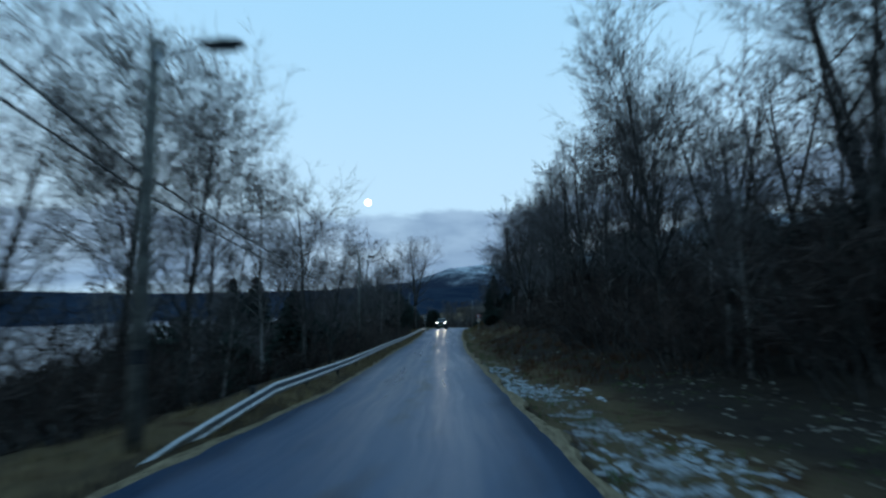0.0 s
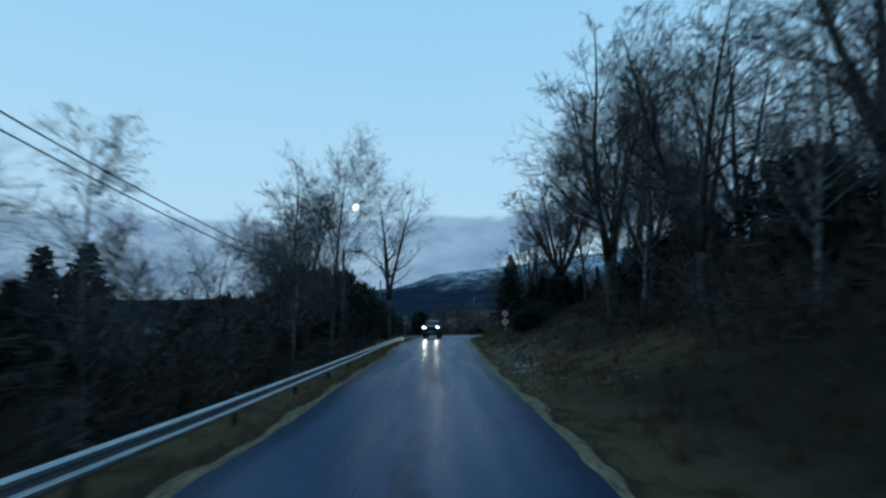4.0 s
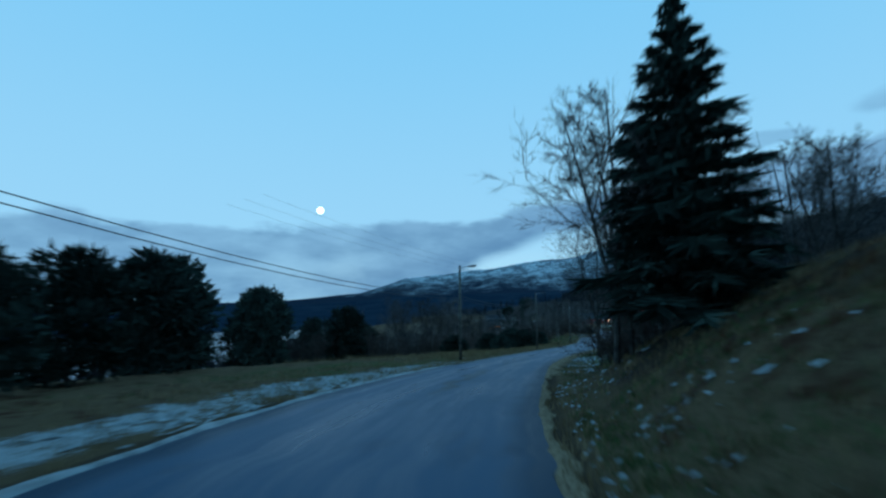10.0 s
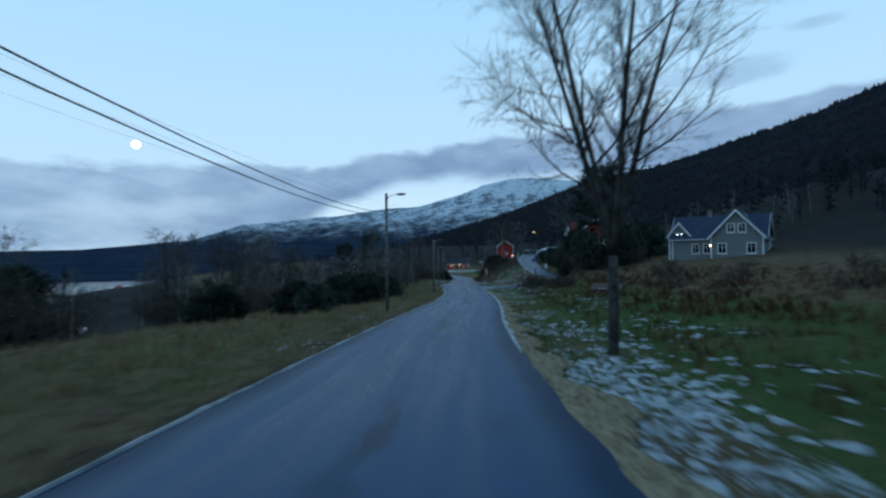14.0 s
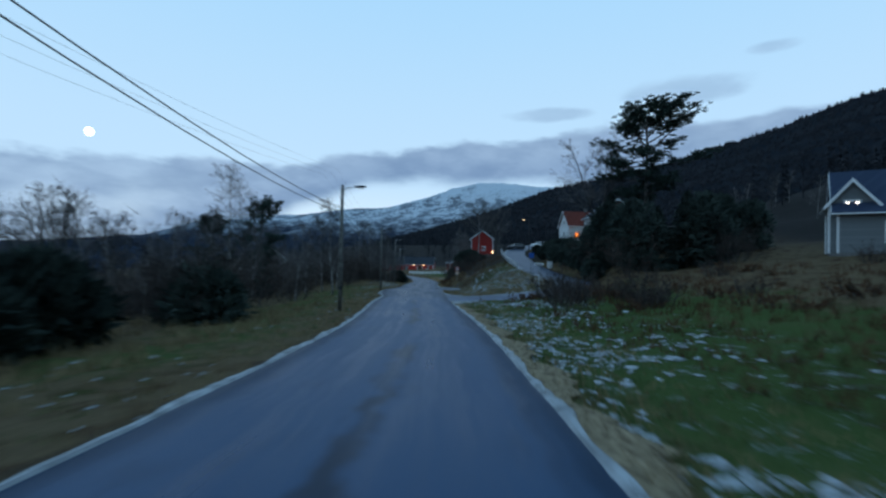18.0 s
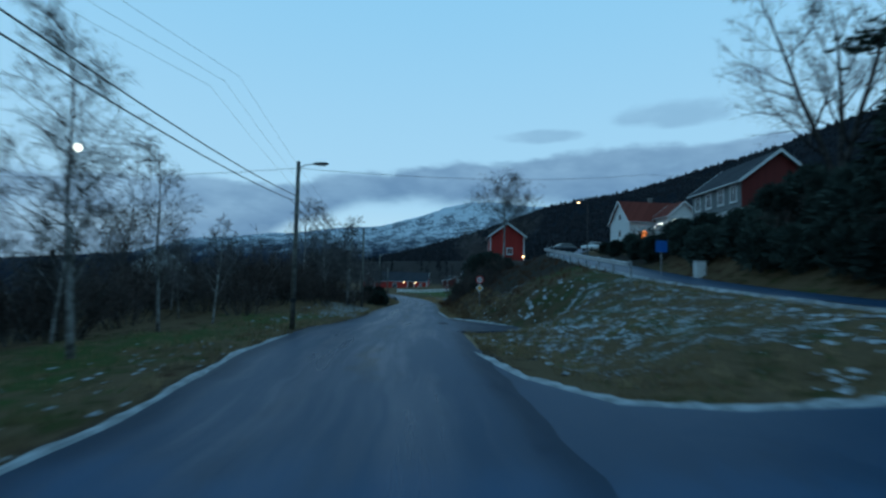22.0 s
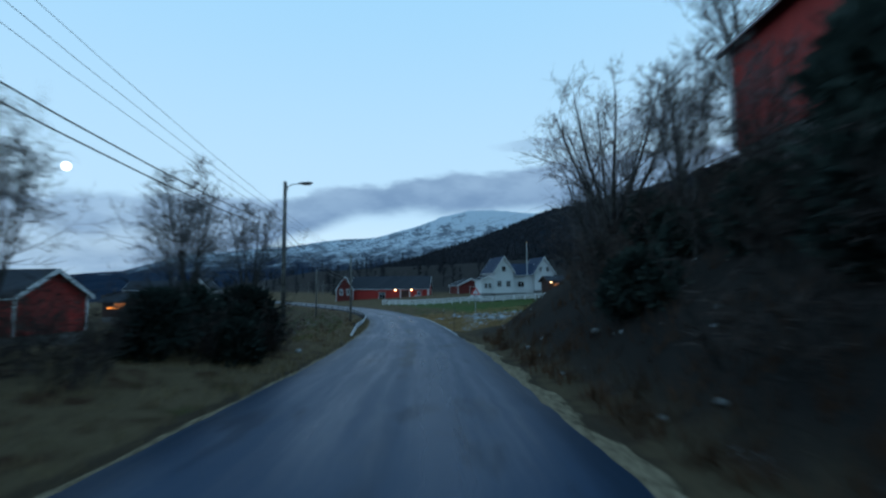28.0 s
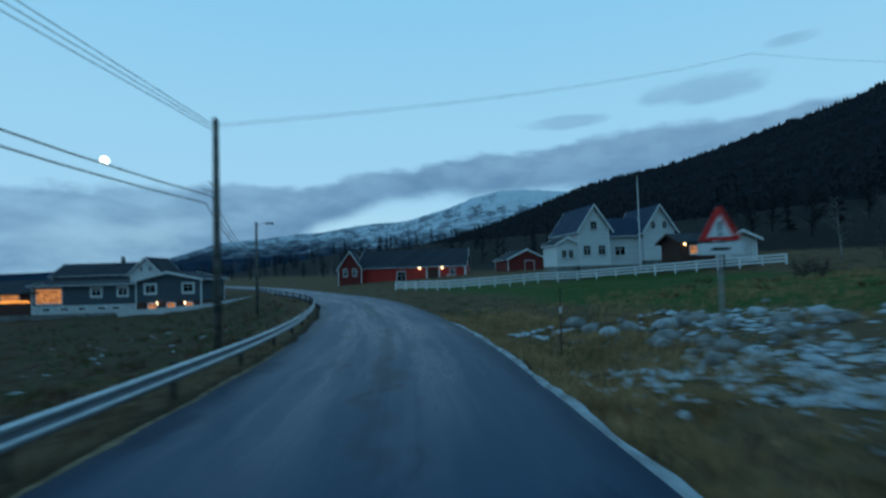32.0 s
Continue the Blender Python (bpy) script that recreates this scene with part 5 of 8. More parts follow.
    for x, y, top in ((-71.1, 66.6, 6.5), (-74.8, 64.7, 6.2)):
        tall = (top - ground_z(x, y)) / 11.2
        G(spruce_a, x, y, rng.uniform(0, 360), 1.1 * tall, sz=tall, label="tall dark spruce below the guard rail")
    G(birch_a, *at_road(66, -6.0), 200, 0.85)

    for x, y, s in ((-20.6, 24.6, 0.55), (-24.4, 27.6, 0.62), (-29.4, 31.0, 0.72)):
        G(alder, x, y, 57 * x, s, group=below)
    for y, d, s in ((64, -16, 0.85), (69, -13, 0.8), (74, -17, 0.9), (78, -14, 0.75)):
        G(far_alder, *at_road(y, d), 40 * y, s, group=below)
    for x, y, s in ((-27.5, 258.6, 0.8), (-25.8, 256.6, 0.95), (-28.9, 256.8, 0.7), (-24.0, 260.6, 0.95)):
        G(bush_a, x, y, 31 * y, s, label="rounded dark conifer before the grey house")

    for x, y, top in ((-95.0, 234.5, -2.4), (-108.0, 226.0, -2.8), (-101.0, 243.0, -3.4)):
        G(rowan, x, y, 33 * y, 1.7, sz=(top - ground_z(x, y)) / 8.6, label="broad leafless willow above the lakeside wood")
    for x, y, top in ((-97.0, 228.0, -4.2), (-103.0, 233.0, -2.9), (-90.0, 238.0, -5.0), (-112.0, 234.0, -4.0)):
        G(rowan, x, y, 71 * y, 1.35, sz=(top - ground_z(x, y)) / 8.6, label="broad leafless willow above the lakeside wood")

    # right, dense wood
    for tree, x, y, s in ((alder, 3.9, 18.6, 1.1), (alder, 6.4, 20.5, 1.15), (ash, 5.2, 23.5, 1.0), (scrub_b, 3.6, 17.5, 1.4), (scrub_b, 5.0, 18.5, 1.6), (bush_a, 5.4, 21.5, 0.9)):
        G(tree, x, y, 40 * x, s, group="trees of the dense roadside wood")
    wood = "trees of the dense roadside wood"
    row([alder, ash, alder, birch_a], 8, 62, 8.0, 12.5, 15, 0.85, 1.1, wood)
    row([far_alder, far_ash, far_birch], 0, 68, 12, 22, 24, 0.95, 1.2, wood)
    row([far_alder, far_ash], 0, 72, 24, 40, 13, 1.0, 1.25, wood)
    row([scrub_b, scrub_b, scrub_a], 8, 62, 7, 13, 26, 1.0, 1.6, "undergrowth of the dense roadside wood")
    row([scrub_b], 0, 64, 13, 26, 26, 1.6, 2.3, "undergrowth of the dense roadside wood")
    row([bush_a, bush_b], 8, 62, 12, 22, 14, 0.8, 1.15, "dark conifers in the roadside wood")
    row([ash, alder, birch_a], 62, 84, 9, 14, 6, 0.9, 1.1, "trees on the grassy bank")
    row([birch_a, birch_b], 64, 90, 15, 27, 7, 0.95, 1.2, "trees on the grassy bank")
    row([scrub_b], 62, 92, 13, 24, 9, 0.7, 1.1, "undergrowth on the grassy bank")
    for y, d, s in ((80, 5.2, 0.55), (82.5, 4.9, 0.5), (84, 6.4, 0.6), (81.5, 6.6, 0.6)):
        G(low_bush, *at_road(y, d), 50 * y, s, label="low dark juniper bush on the shaded bank")
    for y, d, s in ((69.5, 13.0, 0.7), (71.5, 12.0, 0.75), (71.5, 16.0, 1.0), (68.0, 15.0, 0.9)):
        G(bush_a, *at_road(y, d), 40 * y, s, label="rounded dark conifer under the bare trees of the bank")
    for y, d, s in ((69, 12.0, 0.95), (74.5, 13.0, 1.0)):
        G(ash, *at_road(y, d), 70 * y, s, label="large leafless ash on the grassy bank")
    row([bracken, scrub_a], 60, 96, 4.5, 10, 8, 0.6, 0.9, "brown growth on the bank")
    for x, y, top in ((-30.6, 89.2, 2.9), (-33.0, 93.1, 2.7), (-31.8, 91.2, 2.2), (-29.4, 88.0, 2.2), (-28.4, 90.6, 2.4), (-32.0, 88.0, 1.4), (-33.6, 91.0, 1.5), (-30.2, 86.2, 1.9)):
        tall = (top - ground_z(x, y)) / 11.2
        G(spruce_a, x, y, rng.uniform(0, 360), max(0.5, 1.25 * tall), sz=tall, label="low dark spruce below the bare trees on the bank")
    for x, y, s in ((-30.4, 91.2, 1.25), (-31.2, 94.0, 1.1)):
        G(bank_tree, x, y, rng.uniform(0, 360), s, label="tall many-stemmed leafless tree on the bank")
    for x, y, s in ((-33.7, 89.4, 0.95), (-34.0, 94.5, 0.8)):
        G(rowan, x, y, rng.uniform(0, 360), s)
    for x, y, s in ((-25.8, 94.0, 0.85), (-24.0, 95.5, 0.9), (-22.0, 92.0, 0.9)):
        G(alder, x, y, rng.uniform(0, 360), s)
    # top of the bank and behind it
    G(spruce_b, -30.7, 120.5, 0, 0.62, sz=max(0.5, (5.2 - ground_z(-30.7, 120.5)) / 6.5))
    G(spruce_b, -25.0, 118.0, 0, 0.62)
    G(spruce_b, -17.5, 112.0, 0, 0.9)
    for x, y, s in ((-36.0, 121.5, 0.9), (-44.2, 113.6, 0.75)):
        G(rowan, x, y, rng.uniform(0, 360), s)
    row([scrub_b, scrub_a], 114, 129, 2.8, 11, 16, 0.7, 1.05, "dark scrub by the road bend")
    for x, y, s in ((-41.5, 136.5, 1.25), (-44.1, 129.3, 0.95), (-40.6, 127.5, 1.35), (-38.5, 131.5, 1.2), (-43.0, 122.5, 0.95)):
        G(rowan, x, y, rng.uniform(0, 360), s)
    for x, y, s in ((-45.6, 126.2, 0.85), (-45.0, 128.4, 1.0), (-44.0, 130.6, 1.1), (-43.0, 128.0, 1.1), (-42.6, 132.5, 1.15), (-41.0, 129.5, 1.2), (-44.8, 124.0, 0.8)):
        G(scrub_b, x, y, rng.uniform(0, 360), s, group="dark scrub by the road bend")
    for x, y, s in ((-44.2, 127.2, 1.0), (-42.4, 130.2, 1.1), (-43.6, 132.0, 0.9), (-42.0, 126.5, 1.1)):
        G(shrub, x, y, rng.uniform(0, 360), s, label="dense dark shrub in the scrub by the bend")
    for x, y, s in ((-54.6, 93.6, 0.85), (-56.6, 90.8, 1.0), (-57.5, 96.0, 0.95), (-59.0, 87.5, 1.05)):
        G(bush_a, x, y, rng.uniform(0, 360), s, label="rounded dark evergreen conifer beside the tall ash")
    for x, y, s in ((-53.4, 92.9, 0.8), (-54.2, 95.6, 0.9), (-54.4, 91.0, 0.8)):
        G(scrub_b, x, y, rng.uniform(0, 360), s, group="scrub round the tall ash")
    for x, y, s in ((-40.0, 126.0, 0.6), (-41.5, 121.5, 0.55), (-38.0, 129.0, 0.62)):
        G(bush_a, x, y, rng.uniform(0, 360), s)

    # left field, hedges and wood towards the lake
    for x, y, s in ((-84, 142, 1.5), (-92, 150, 1.9), (-78, 150, 1.15), (-97, 171, 1.5), (-90, 176, 1.2), (-74, 120, 1.4), (-70, 112, 1.15), (-82, 128, 1.7), (-66, 106, 0.95)):
        G(bush_a, x, y, rng.uniform(0, 360), s)
    for x, y, s in ((-64.5, 206.0, 1.0), (-68.5, 213.5, 1.2), (-66.0, 196.0, 1.15), (-64.2, 191.0, 0.95), (-69.0, 199.0, 1.3), (-65.5, 178.0, 0.8), (-69.0, 183.0, 1.0), (-73.0, 176.0, 1.0)):
        G(low_bush, x, y, rng.uniform(0, 360), s)
    row([birch_a, birch_b, birch_b], 212, 262, -8, -15, 12, 0.62, 0.9, "pale birches at the edge of the wood")
    row([far_alder, far_birch, far_birch], 205, 270, -14, -30, 26, 0.6, 0.9, "trees of the wood by the lake")
    row([far_alder, far_birch], 150, 275, -32, -60, 22, 0.6, 0.85, "trees of the wood by the lake")
    row([scrub_b], 205, 276, -9, -22, 30, 0.9, 1.5, "undergrowth at the edge of the wood")
    row([scrub_b], 150, 276, -24, -40, 28, 1.0, 1.7, "undergrowth at the edge of the field")
    row([scrub_b], 148, 222, -22, -38, 36, 1.1, 1.5, "undergrowth at the edge of the field")
    row([far_alder, far_birch], 152, 222, -24, -46, 40, 0.45, 0.65, "trees of the wood by the lake")
    for x, y, s in ((-72.0, 236.0, 0.95), (-79.0, 250.0, 1.1), (-74.5, 230.5, 0.8)):
        G(bush_b, x, y, rng.uniform(0, 360), s * 1.3)
    for x, y, s in ((-65.6, 280.0, 0.66), (-63.4, 281.0, 0.8), (-62.4, 279.6, 0.62), (-68.5, 284.0, 0.75), (-66.0, 290.0, 0.65), (-70.0, 275.0, 0.66), (-72.0, 268.0, 0.7)):
        G(birch_b, x, y, rng.uniform(0, 360), s, group="birches on the left bank")
    row([far_birch, far_alder], 268, 306, -12, -34, 18, 0.55, 0.8, "trees on the left bank")
    row([rowan], 284, 303, -5, -11, 7, 0.6, 0.85, "trees on the left bank")
    row([scrub_a, scrub_b], 268, 307, -2.2, -8, 18, 0.55, 0.95, "brown scrub on the left bank")
    row([scrub_b], 268, 304, -9, -24, 12, 0.9, 1.3, "brown scrub on the left bank")
    G(low_bush, -60.6, 288.0, 0, 0.62)
    row([scrub_b], 262, 300, -9.5, -20, 18, 1.1, 1.6, "brown scrub on the left bank")

    for x, y, s in ((-66.8, 285.0, 0.86), (-69.4, 283.4, 0.9), (-64.6, 287.0, 0.82)):
        G(birch_a, x, y, 91 * x, s, group="birches on the left bank")
    for x, y, top in ((-46.8, 289.4, -6.3), (-45.6, 290.4, -6.0), (-44.6, 291.2, -6.2), (-47.6, 291.6, -6.6)):
        G(shrub, x, y, 77 * x, 0.8 * (top - ground_z(x, y)) / 2.6, sz=(top - ground_z(x, y)) / 2.6, label="dense dark shrub before the red shed")
    # right bank below and beyond the red shed
    row([scrub_a, scrub_b], 276, 298, 2.4, 8, 20, 0.5, 0.95, "dark scrub on the steep bank")
    row([scrub_b, scrub_a], 298, 307, 3.2, 9, 20, 0.45, 0.75, "dark scrub on the steep bank")
    for x, y, s in ((-47.2, 299.0, 0.62), (-46.2, 302.0, 0.68), (-47.0, 296.0, 0.5)):
        G(rowan, x, y, rng.uniform(0, 360), s)
    G(bank_tree, -43.2, 318.3, 90, 1.0)
    for x, y, s in ((-40.5, 306.0, 0.7), (-38.0, 309.0, 0.7)):
        G(ash, x, y, rng.uniform(0, 360), s)
    row([shrub], 284, 308, 3.2, 10, 18, 0.45, 0.75, "dark shrubs on the steep bank")
    G(bank_tree, -35.6, 343.0, 0, 0.72, sz=max(0.5, (0.6 - ground_z(-35.6, 343.0)) / 11.0), label="broad leafless tree at the edge of the rough field")
    # brown rough ground and wood edge beyond the right field
    row([bracken], 140, 222, 9, 24, 44, 0.9, 1.6, "brown bracken of the rough field")
    row([scrub_a], 150, 222, 14, 30, 16, 0.6, 1.0, "brambles of the rough field")
    row([bush_a, bush_b, spruce_b], 229, 249, 20, 36, 24, 0.85, 1.35, "dark trees under the pine")
    row([scrub_b], 226, 252, 18, 34, 14, 0.8, 1.3, "dark trees under the pine")
    row([far_alder, far_birch], 130, 205, 48, 80, 26, 0.6, 0.9, "trees at the foot of the mountain")
    row([far_alder, far_birch], 225, 340, 48, 80, 20, 0.6, 0.9, "trees at the foot of the mountain")
    row([far_alder, far_birch], 450, 520, 10, 60, 12, 0.6, 0.8, "trees behind the farm")
    row([far_alder, far_birch], 440, 520, -20, -110, 16, 0.5, 0.7, "trees behind the houses")
    G(ash, -29.6, 250.3, 40, (9.4 - ground_z(-29.6, 250.3)) / 17.0, label="leafless ash rising behind the dark shrubs")
    G(far_birch, -9.0, 322.0, 0, 0.8)
    row([scrub_b], 13, 34, 7.0, 9.5, 5, 0.8, 1.2, "undergrowth of the dense roadside wood")
    row([far_alder, far_birch], 266, 300, -9, -24, 12, 0.5, 0.68, "trees on the left bank")
    row([scrub_b], 262, 296, -7, -16, 10, 0.9, 1.3, "brown scrub on the left bank")
    row([scrub_a, bracken, bracken], 316, 362, 13, 46, 60, 0.45, 0.8, "brown brush at the edge of the rough field")
    row([far_alder, far_birch], 312, 372, 34, 62, 26, 0.4, 0.65, "trees at the foot of the mountain")


def far_wood(name, count, area, size, label, seed, share=0.35):
    """A distant wood: many simple trees, bare or spired, in one mesh."""
    rng = random.Random(seed)
    mb = Mesh()
    x0, x1, y0, y1, keep = area
    xs = np.array([rng.uniform(x0, x1) for _ in range(count)])
    ys = np.array([rng.uniform(y0, y1) for _ in range(count)])
    rx, _, rc = road_at(ys)
    u = (xs - rx) * rc
    zs = ground_at(xs, ys)
    for x, y, z, uu in zip(xs, ys, zs, u):
        if lake_view(x, y) or abs(uu) < keep or (uu > 0 and 320 < y < 440 and uu < 70) or z < -39 or (uu < 0 and y > 330 and uu > -110):
            continue
        h = size * rng.uniform(0.6, 1.2)
        base = Vector((x, y, z - 0.5))
        mb.spike(base, base + Vector((0, 0, h)), 0.22)
        spire = rng.random() < share
        for k in range(34):
            f = rng.uniform(0.12, 1.0)
            a = rng.uniform(0, 6.28)
            if spire:
                ln = h * 0.20 * (1.05 - f) + 0.3
                e = Vector((math.cos(a) * ln, math.sin(a) * ln, -0.3 * ln))
                mb.spike(base + Vector((0, 0, h * f)), base + Vector((0, 0, h * f)) + e, 0.35)
            else:
                ln = h * 0.30 * (1.1 - 0.7 * f)
                e = Vector((math.cos(a) * ln, math.sin(a) * ln, ln * rng.uniform(0.4, 1.3)))
                mb.spike(base + Vector((0, 0, h * f * 0.8)), base + Vector((0, 0, h * f * 0.8)) + e, 0.11)
    me = bpy.data.meshes.new(name)
    me.from_pydata(mb.v, [], mb.f)
    me.materials.append(FAR_TREES)
    return tagged(new(name, me), label, "wood", kind="stuff")


far_wood("mountainside_wood", 1500, (-10, 240, -60, 520, 62), 11.0, "dark mixed wood on the mountainside", 1)
far_wood("lakeside_wood", 1300, (-260, -70, 60, 340, 42), 10.0, "bare dark wood down to the lake", 2, 0.12)
far_wood("lakeside_wood", 400, (-260, -50, -60, 80, 30), 11.0, "bare dark wood below the road", 3, 0.15)
far_wood("valley_wood", 500, (-330, 120, 455, 760, 30), 11.0, "dark wood behind the farms", 4, 0.3)
build_plants()


def sprinkle(name, count, area, tall, wide, mat, label, seed, lean=0.5, clumps=6, power=1.5):
    """Grass blades in tufts over the verges: area gives the y range, and the d range beyond an edge."""
    rng = np.random.RandomState(seed)
    y0, y1, d0, d1 = area
    n = count // clumps
    ys = rng.uniform(y0, y1, n)
    ds = d0 + (d1 - d0) * rng.uniform(0, 1, n) ** power
    rx, rz, rc = road_at(ys)
    s = rc * (np.interp(ys + 1, ROW_Y, ROW_X) - np.interp(ys - 1, ROW_Y, ROW_X)) / 2
    u = np.where(ds > 0, right_edge(ys) + ds, left_edge(ys) + ds)
    xs, yy = rx + u * rc, ys - u * s
    keep = (near_side(xs, yy)[0] > 2.3) & (ripple(0.9 * xs, 0.9 * yy) + rng.normal(0, 0.7, n) > -0.5)
    xs, yy = np.repeat(xs[keep], clumps), np.repeat(yy[keep], clumps)
    k = len(xs)
    size = np.repeat(rng.uniform(0.55, 1.35, k // clumps), clumps)
    xs, yy = xs + rng.normal(0, 0.13, k), yy + rng.normal(0, 0.13, k)
    zs = ground_at(xs, yy)
    a, b = rng.uniform(0, 6.283, k), rng.uniform(0, 6.283, k)
    h, w, bow = tall * size * rng.uniform(0.5, 1.2, k), wide * rng.uniform(0.7, 1.3, k), lean * rng.uniform(0.1, 1, k)
    ca, sa = np.cos(a) * w, np.sin(a) * w
    v = np.stack([np.stack([xs - ca, yy - sa, zs - 0.03], 1), np.stack([xs + ca, yy + sa, zs - 0.03], 1), np.stack([xs + np.cos(b) * h * bow, yy + np.sin(b) * h * bow, zs + h], 1)], 1).reshape(-1, 3)
    me = bpy.data.meshes.new(name)
    me.from_pydata(v.tolist(), [], np.arange(3 * k).reshape(-1, 3).tolist())
    me.materials.append(mat)
    return tagged(new(name, me), label, "grass", kind="stuff")


def flakes(name, count, area, size, mat, label, seed, power=1.3):
    """Low crumpled flakes lying on the ground: wet leaves or crusts of snow."""
    rng = np.random.RandomState(seed)
    y0, y1, d0, d1 = area
    ys = rng.uniform(y0, y1, count)
    ds = d0 + (d1 - d0) * rng.uniform(0, 1, count) ** power
    rx, rz, rc = road_at(ys)
    s = rc * (np.interp(ys + 1, ROW_Y, ROW_X) - np.interp(ys - 1, ROW_Y, ROW_X)) / 2
    u = np.where(ds > 0, right_edge(ys) + ds, left_edge(ys) + ds)
    xs, yy = rx + u * rc, ys - u * s
    near, _ = near_side(xs, yy)
    patchy = ripple(0.55 * xs + 3, 0.5 * yy) + rng.normal(0, 0.25, count)
    mb = Mesh()
    for cx, cy, nd, pa in zip(xs, yy, near, patchy):
        if nd < 2.3 or pa < 0.05:
            continue
        r = size * rng.uniform(0.4, 1.5)
        k = rng.randint(5, 8)
        ang = np.sort(rng.uniform(0, 6.283, k))
        rad = r * rng.uniform(0.5, 1.2, k)
        px, py = cx + np.cos(ang) * rad * 0.8, cy + np.sin(ang) * rad
        pz = ground_at(np.append(px, cx), np.append(py, cy))
        i = len(mb.v)
        mb.v += [(cx, cy, pz[-1] + 0.03 + 0.25 * r * rng.rand())] + [(a, b, c + 0.012) for a, b, c in zip(px, py, pz)]
        mb.f += [(i, i + 1 + j, i + 1 + (j + 1) % k) for j in range(k)]
    mb.s = [0] * len(mb.f)
    me = bpy.data.meshes.new(name)
    me.from_pydata(mb.v, [], mb.f)
    me.materials.append(mat)
    return tagged(new(name, me), label, "ground cover", kind="stuff")


sprinkle("verge_grass", 13000, (50, 114, 0.15, 4.0), 0.22, 0.014, STRAW, "dry yellow verge grass", 1)
sprinkle("verge_grass", 3000, (121, 150, 0.3, 4.5), 0.16, 0.014, STRAW, "dry yellow verge grass", 31)
sprinkle("verge_grass", 22000, (150, 262, 0.15, 4.0), 0.22, 0.014, STRAW, "dry yellow verge grass", 32)
sprinkle("verge_grass", 46000, (84, 345, -0.2, -8.0), 0.24, 0.014, STRAW, "dry yellow verge grass", 2)
sprinkle("verge_grass", 6000, (258, 284, 0.2, 5.0), 0.34, 0.015, STRAW, "dry yellow verge grass", 3)
sprinkle("verge_grass", 12000, (-2, 86, -0.15, -2.4), 0.24, 0.014, STRAW, "dry yellow grass by the guard rail", 4)
sprinkle("verge_grass", 30000, (322, 354, 0.15, 4.6), 0.22, 0.016, TAN, "tan dead grass along the road edge", 28)
sprinkle("green_grass", 40000, (150, 224, 0.9, 10.0), 0.13, 0.013, GREEN, "short green grass of the field", 45, clumps=8)
sprinkle("green_grass", 36000, (85, 262, 0.8, 12.0), 0.12, 0.013, GREEN, "short green grass of the field", 5, clumps=8)
sprinkle("green_grass", 17000, (108, 262, -0.9, -11.0), 0.12, 0.013, GREEN, "short green grass of the field", 6, clumps=8)
sprinkle("verge_grass", 12000, (229, 250, 0.3, 12.0), 0.20, 0.014, STRAW, "dry yellow grass of the island by the junction", 44, power=1.0)
sprinkle("green_grass", 14000, (322, 372, 1.5, 26.0), 0.14, 0.016, GREEN, "short green grass of the field", 7, clumps=8)
sprinkle("green_grass", 12000, (0, 75, 0.5, 7.0), 0.10, 0.013, GREEN, "short green grass on the verge", 21, clumps=8)
sprinkle("tall_dead_grass", 34000, (132, 224, 4.0, 26.0), 0.48, 0.016, BRACKEN, "brown dead growth of the rough field", 8, 0.8, clumps=9, power=1.0)
sprinkle("tall_dead_grass", 26000, (138, 220, -4.0, -24.0), 0.46, 0.016, STRAW, "pale dead grass of the rough field", 9, 0.8, clumps=9)
sprinkle("tall_dead_grass", 14000, (256, 312, 0.9, 12.0), 0.46, 0.015, BRACKEN, "brown dead growth on the bank", 10, 0.9, clumps=9)
sprinkle("tall_dead_grass", 32000, (322, 358, 2.5, 34.0), 0.30, 0.018, TAN, "tan dead grass of the rough field edge", 24, 0.8, clumps=9, power=0.8)
flakes("snow_crusts", 700, (206, 224, 0.6, 7), 0.19, SNOW, "broken crusts of old snow", 25)
sprinkle("tall_dead_grass", 22000, (16, 104, 1.6, 14.0), 0.42, 0.016, BRACKEN, "brown dead growth under the trees", 22, 0.9, clumps=9, power=1.0)
sprinkle("tall_dead_grass", 24000, (92, 122, 2.5, 15.0), 0.24, 0.015, STRAW, "tan dead grass on the grassy bank", 23, 0.8, clumps=9, power=0.7)
flakes("fallen_leaves", 1600, (-2, 30, 0.3, 8), 0.09, LITTER, "pale fallen leaves on the verge", 11)
flakes("fallen_leaves", 900, (52, 74, 0.3, 5), 0.09, LITTER, "pale fallen leaves on the verge", 12)
flakes("snow_crusts", 1500, (-2, 24, 0.4, 3.2), 0.15, SNOW, "broken crusts of old snow", 13)
flakes("snow_crusts", 1400, (146, 206, 0.6, 3.6), 0.17, SNOW, "broken crusts of old snow", 53, 1.0)
flakes("snow_crusts", 600, (127, 147, 0.4, 3.3), 0.16, SNOW, "broken crusts of old snow", 54, 1.0)
flakes("snow_crusts", 1300, (122, 150, 0.15, 2.6), 0.13, SNOW, "broken crusts of old snow", 14)
flakes("snow_crusts", 1700, (140, 224, 0.9, 9), 0.22, SNOW, "broken crusts of old snow", 15, 1.6)
flakes("snow_crusts", 500, (98, 120, 0.5, 5), 0.10, SNOW, "broken crusts of old snow", 33)
flakes("snow_crusts", 260, (256, 270, 1.5, 7), 0.12, SNOW, "broken crusts of old snow", 34)
sprinkle("green_grass", 26000, (312, 400, -3.0, -48.0), 0.22, 0.022, GREEN, "short green grass of the low field", 46, clumps=9, power=1.2)
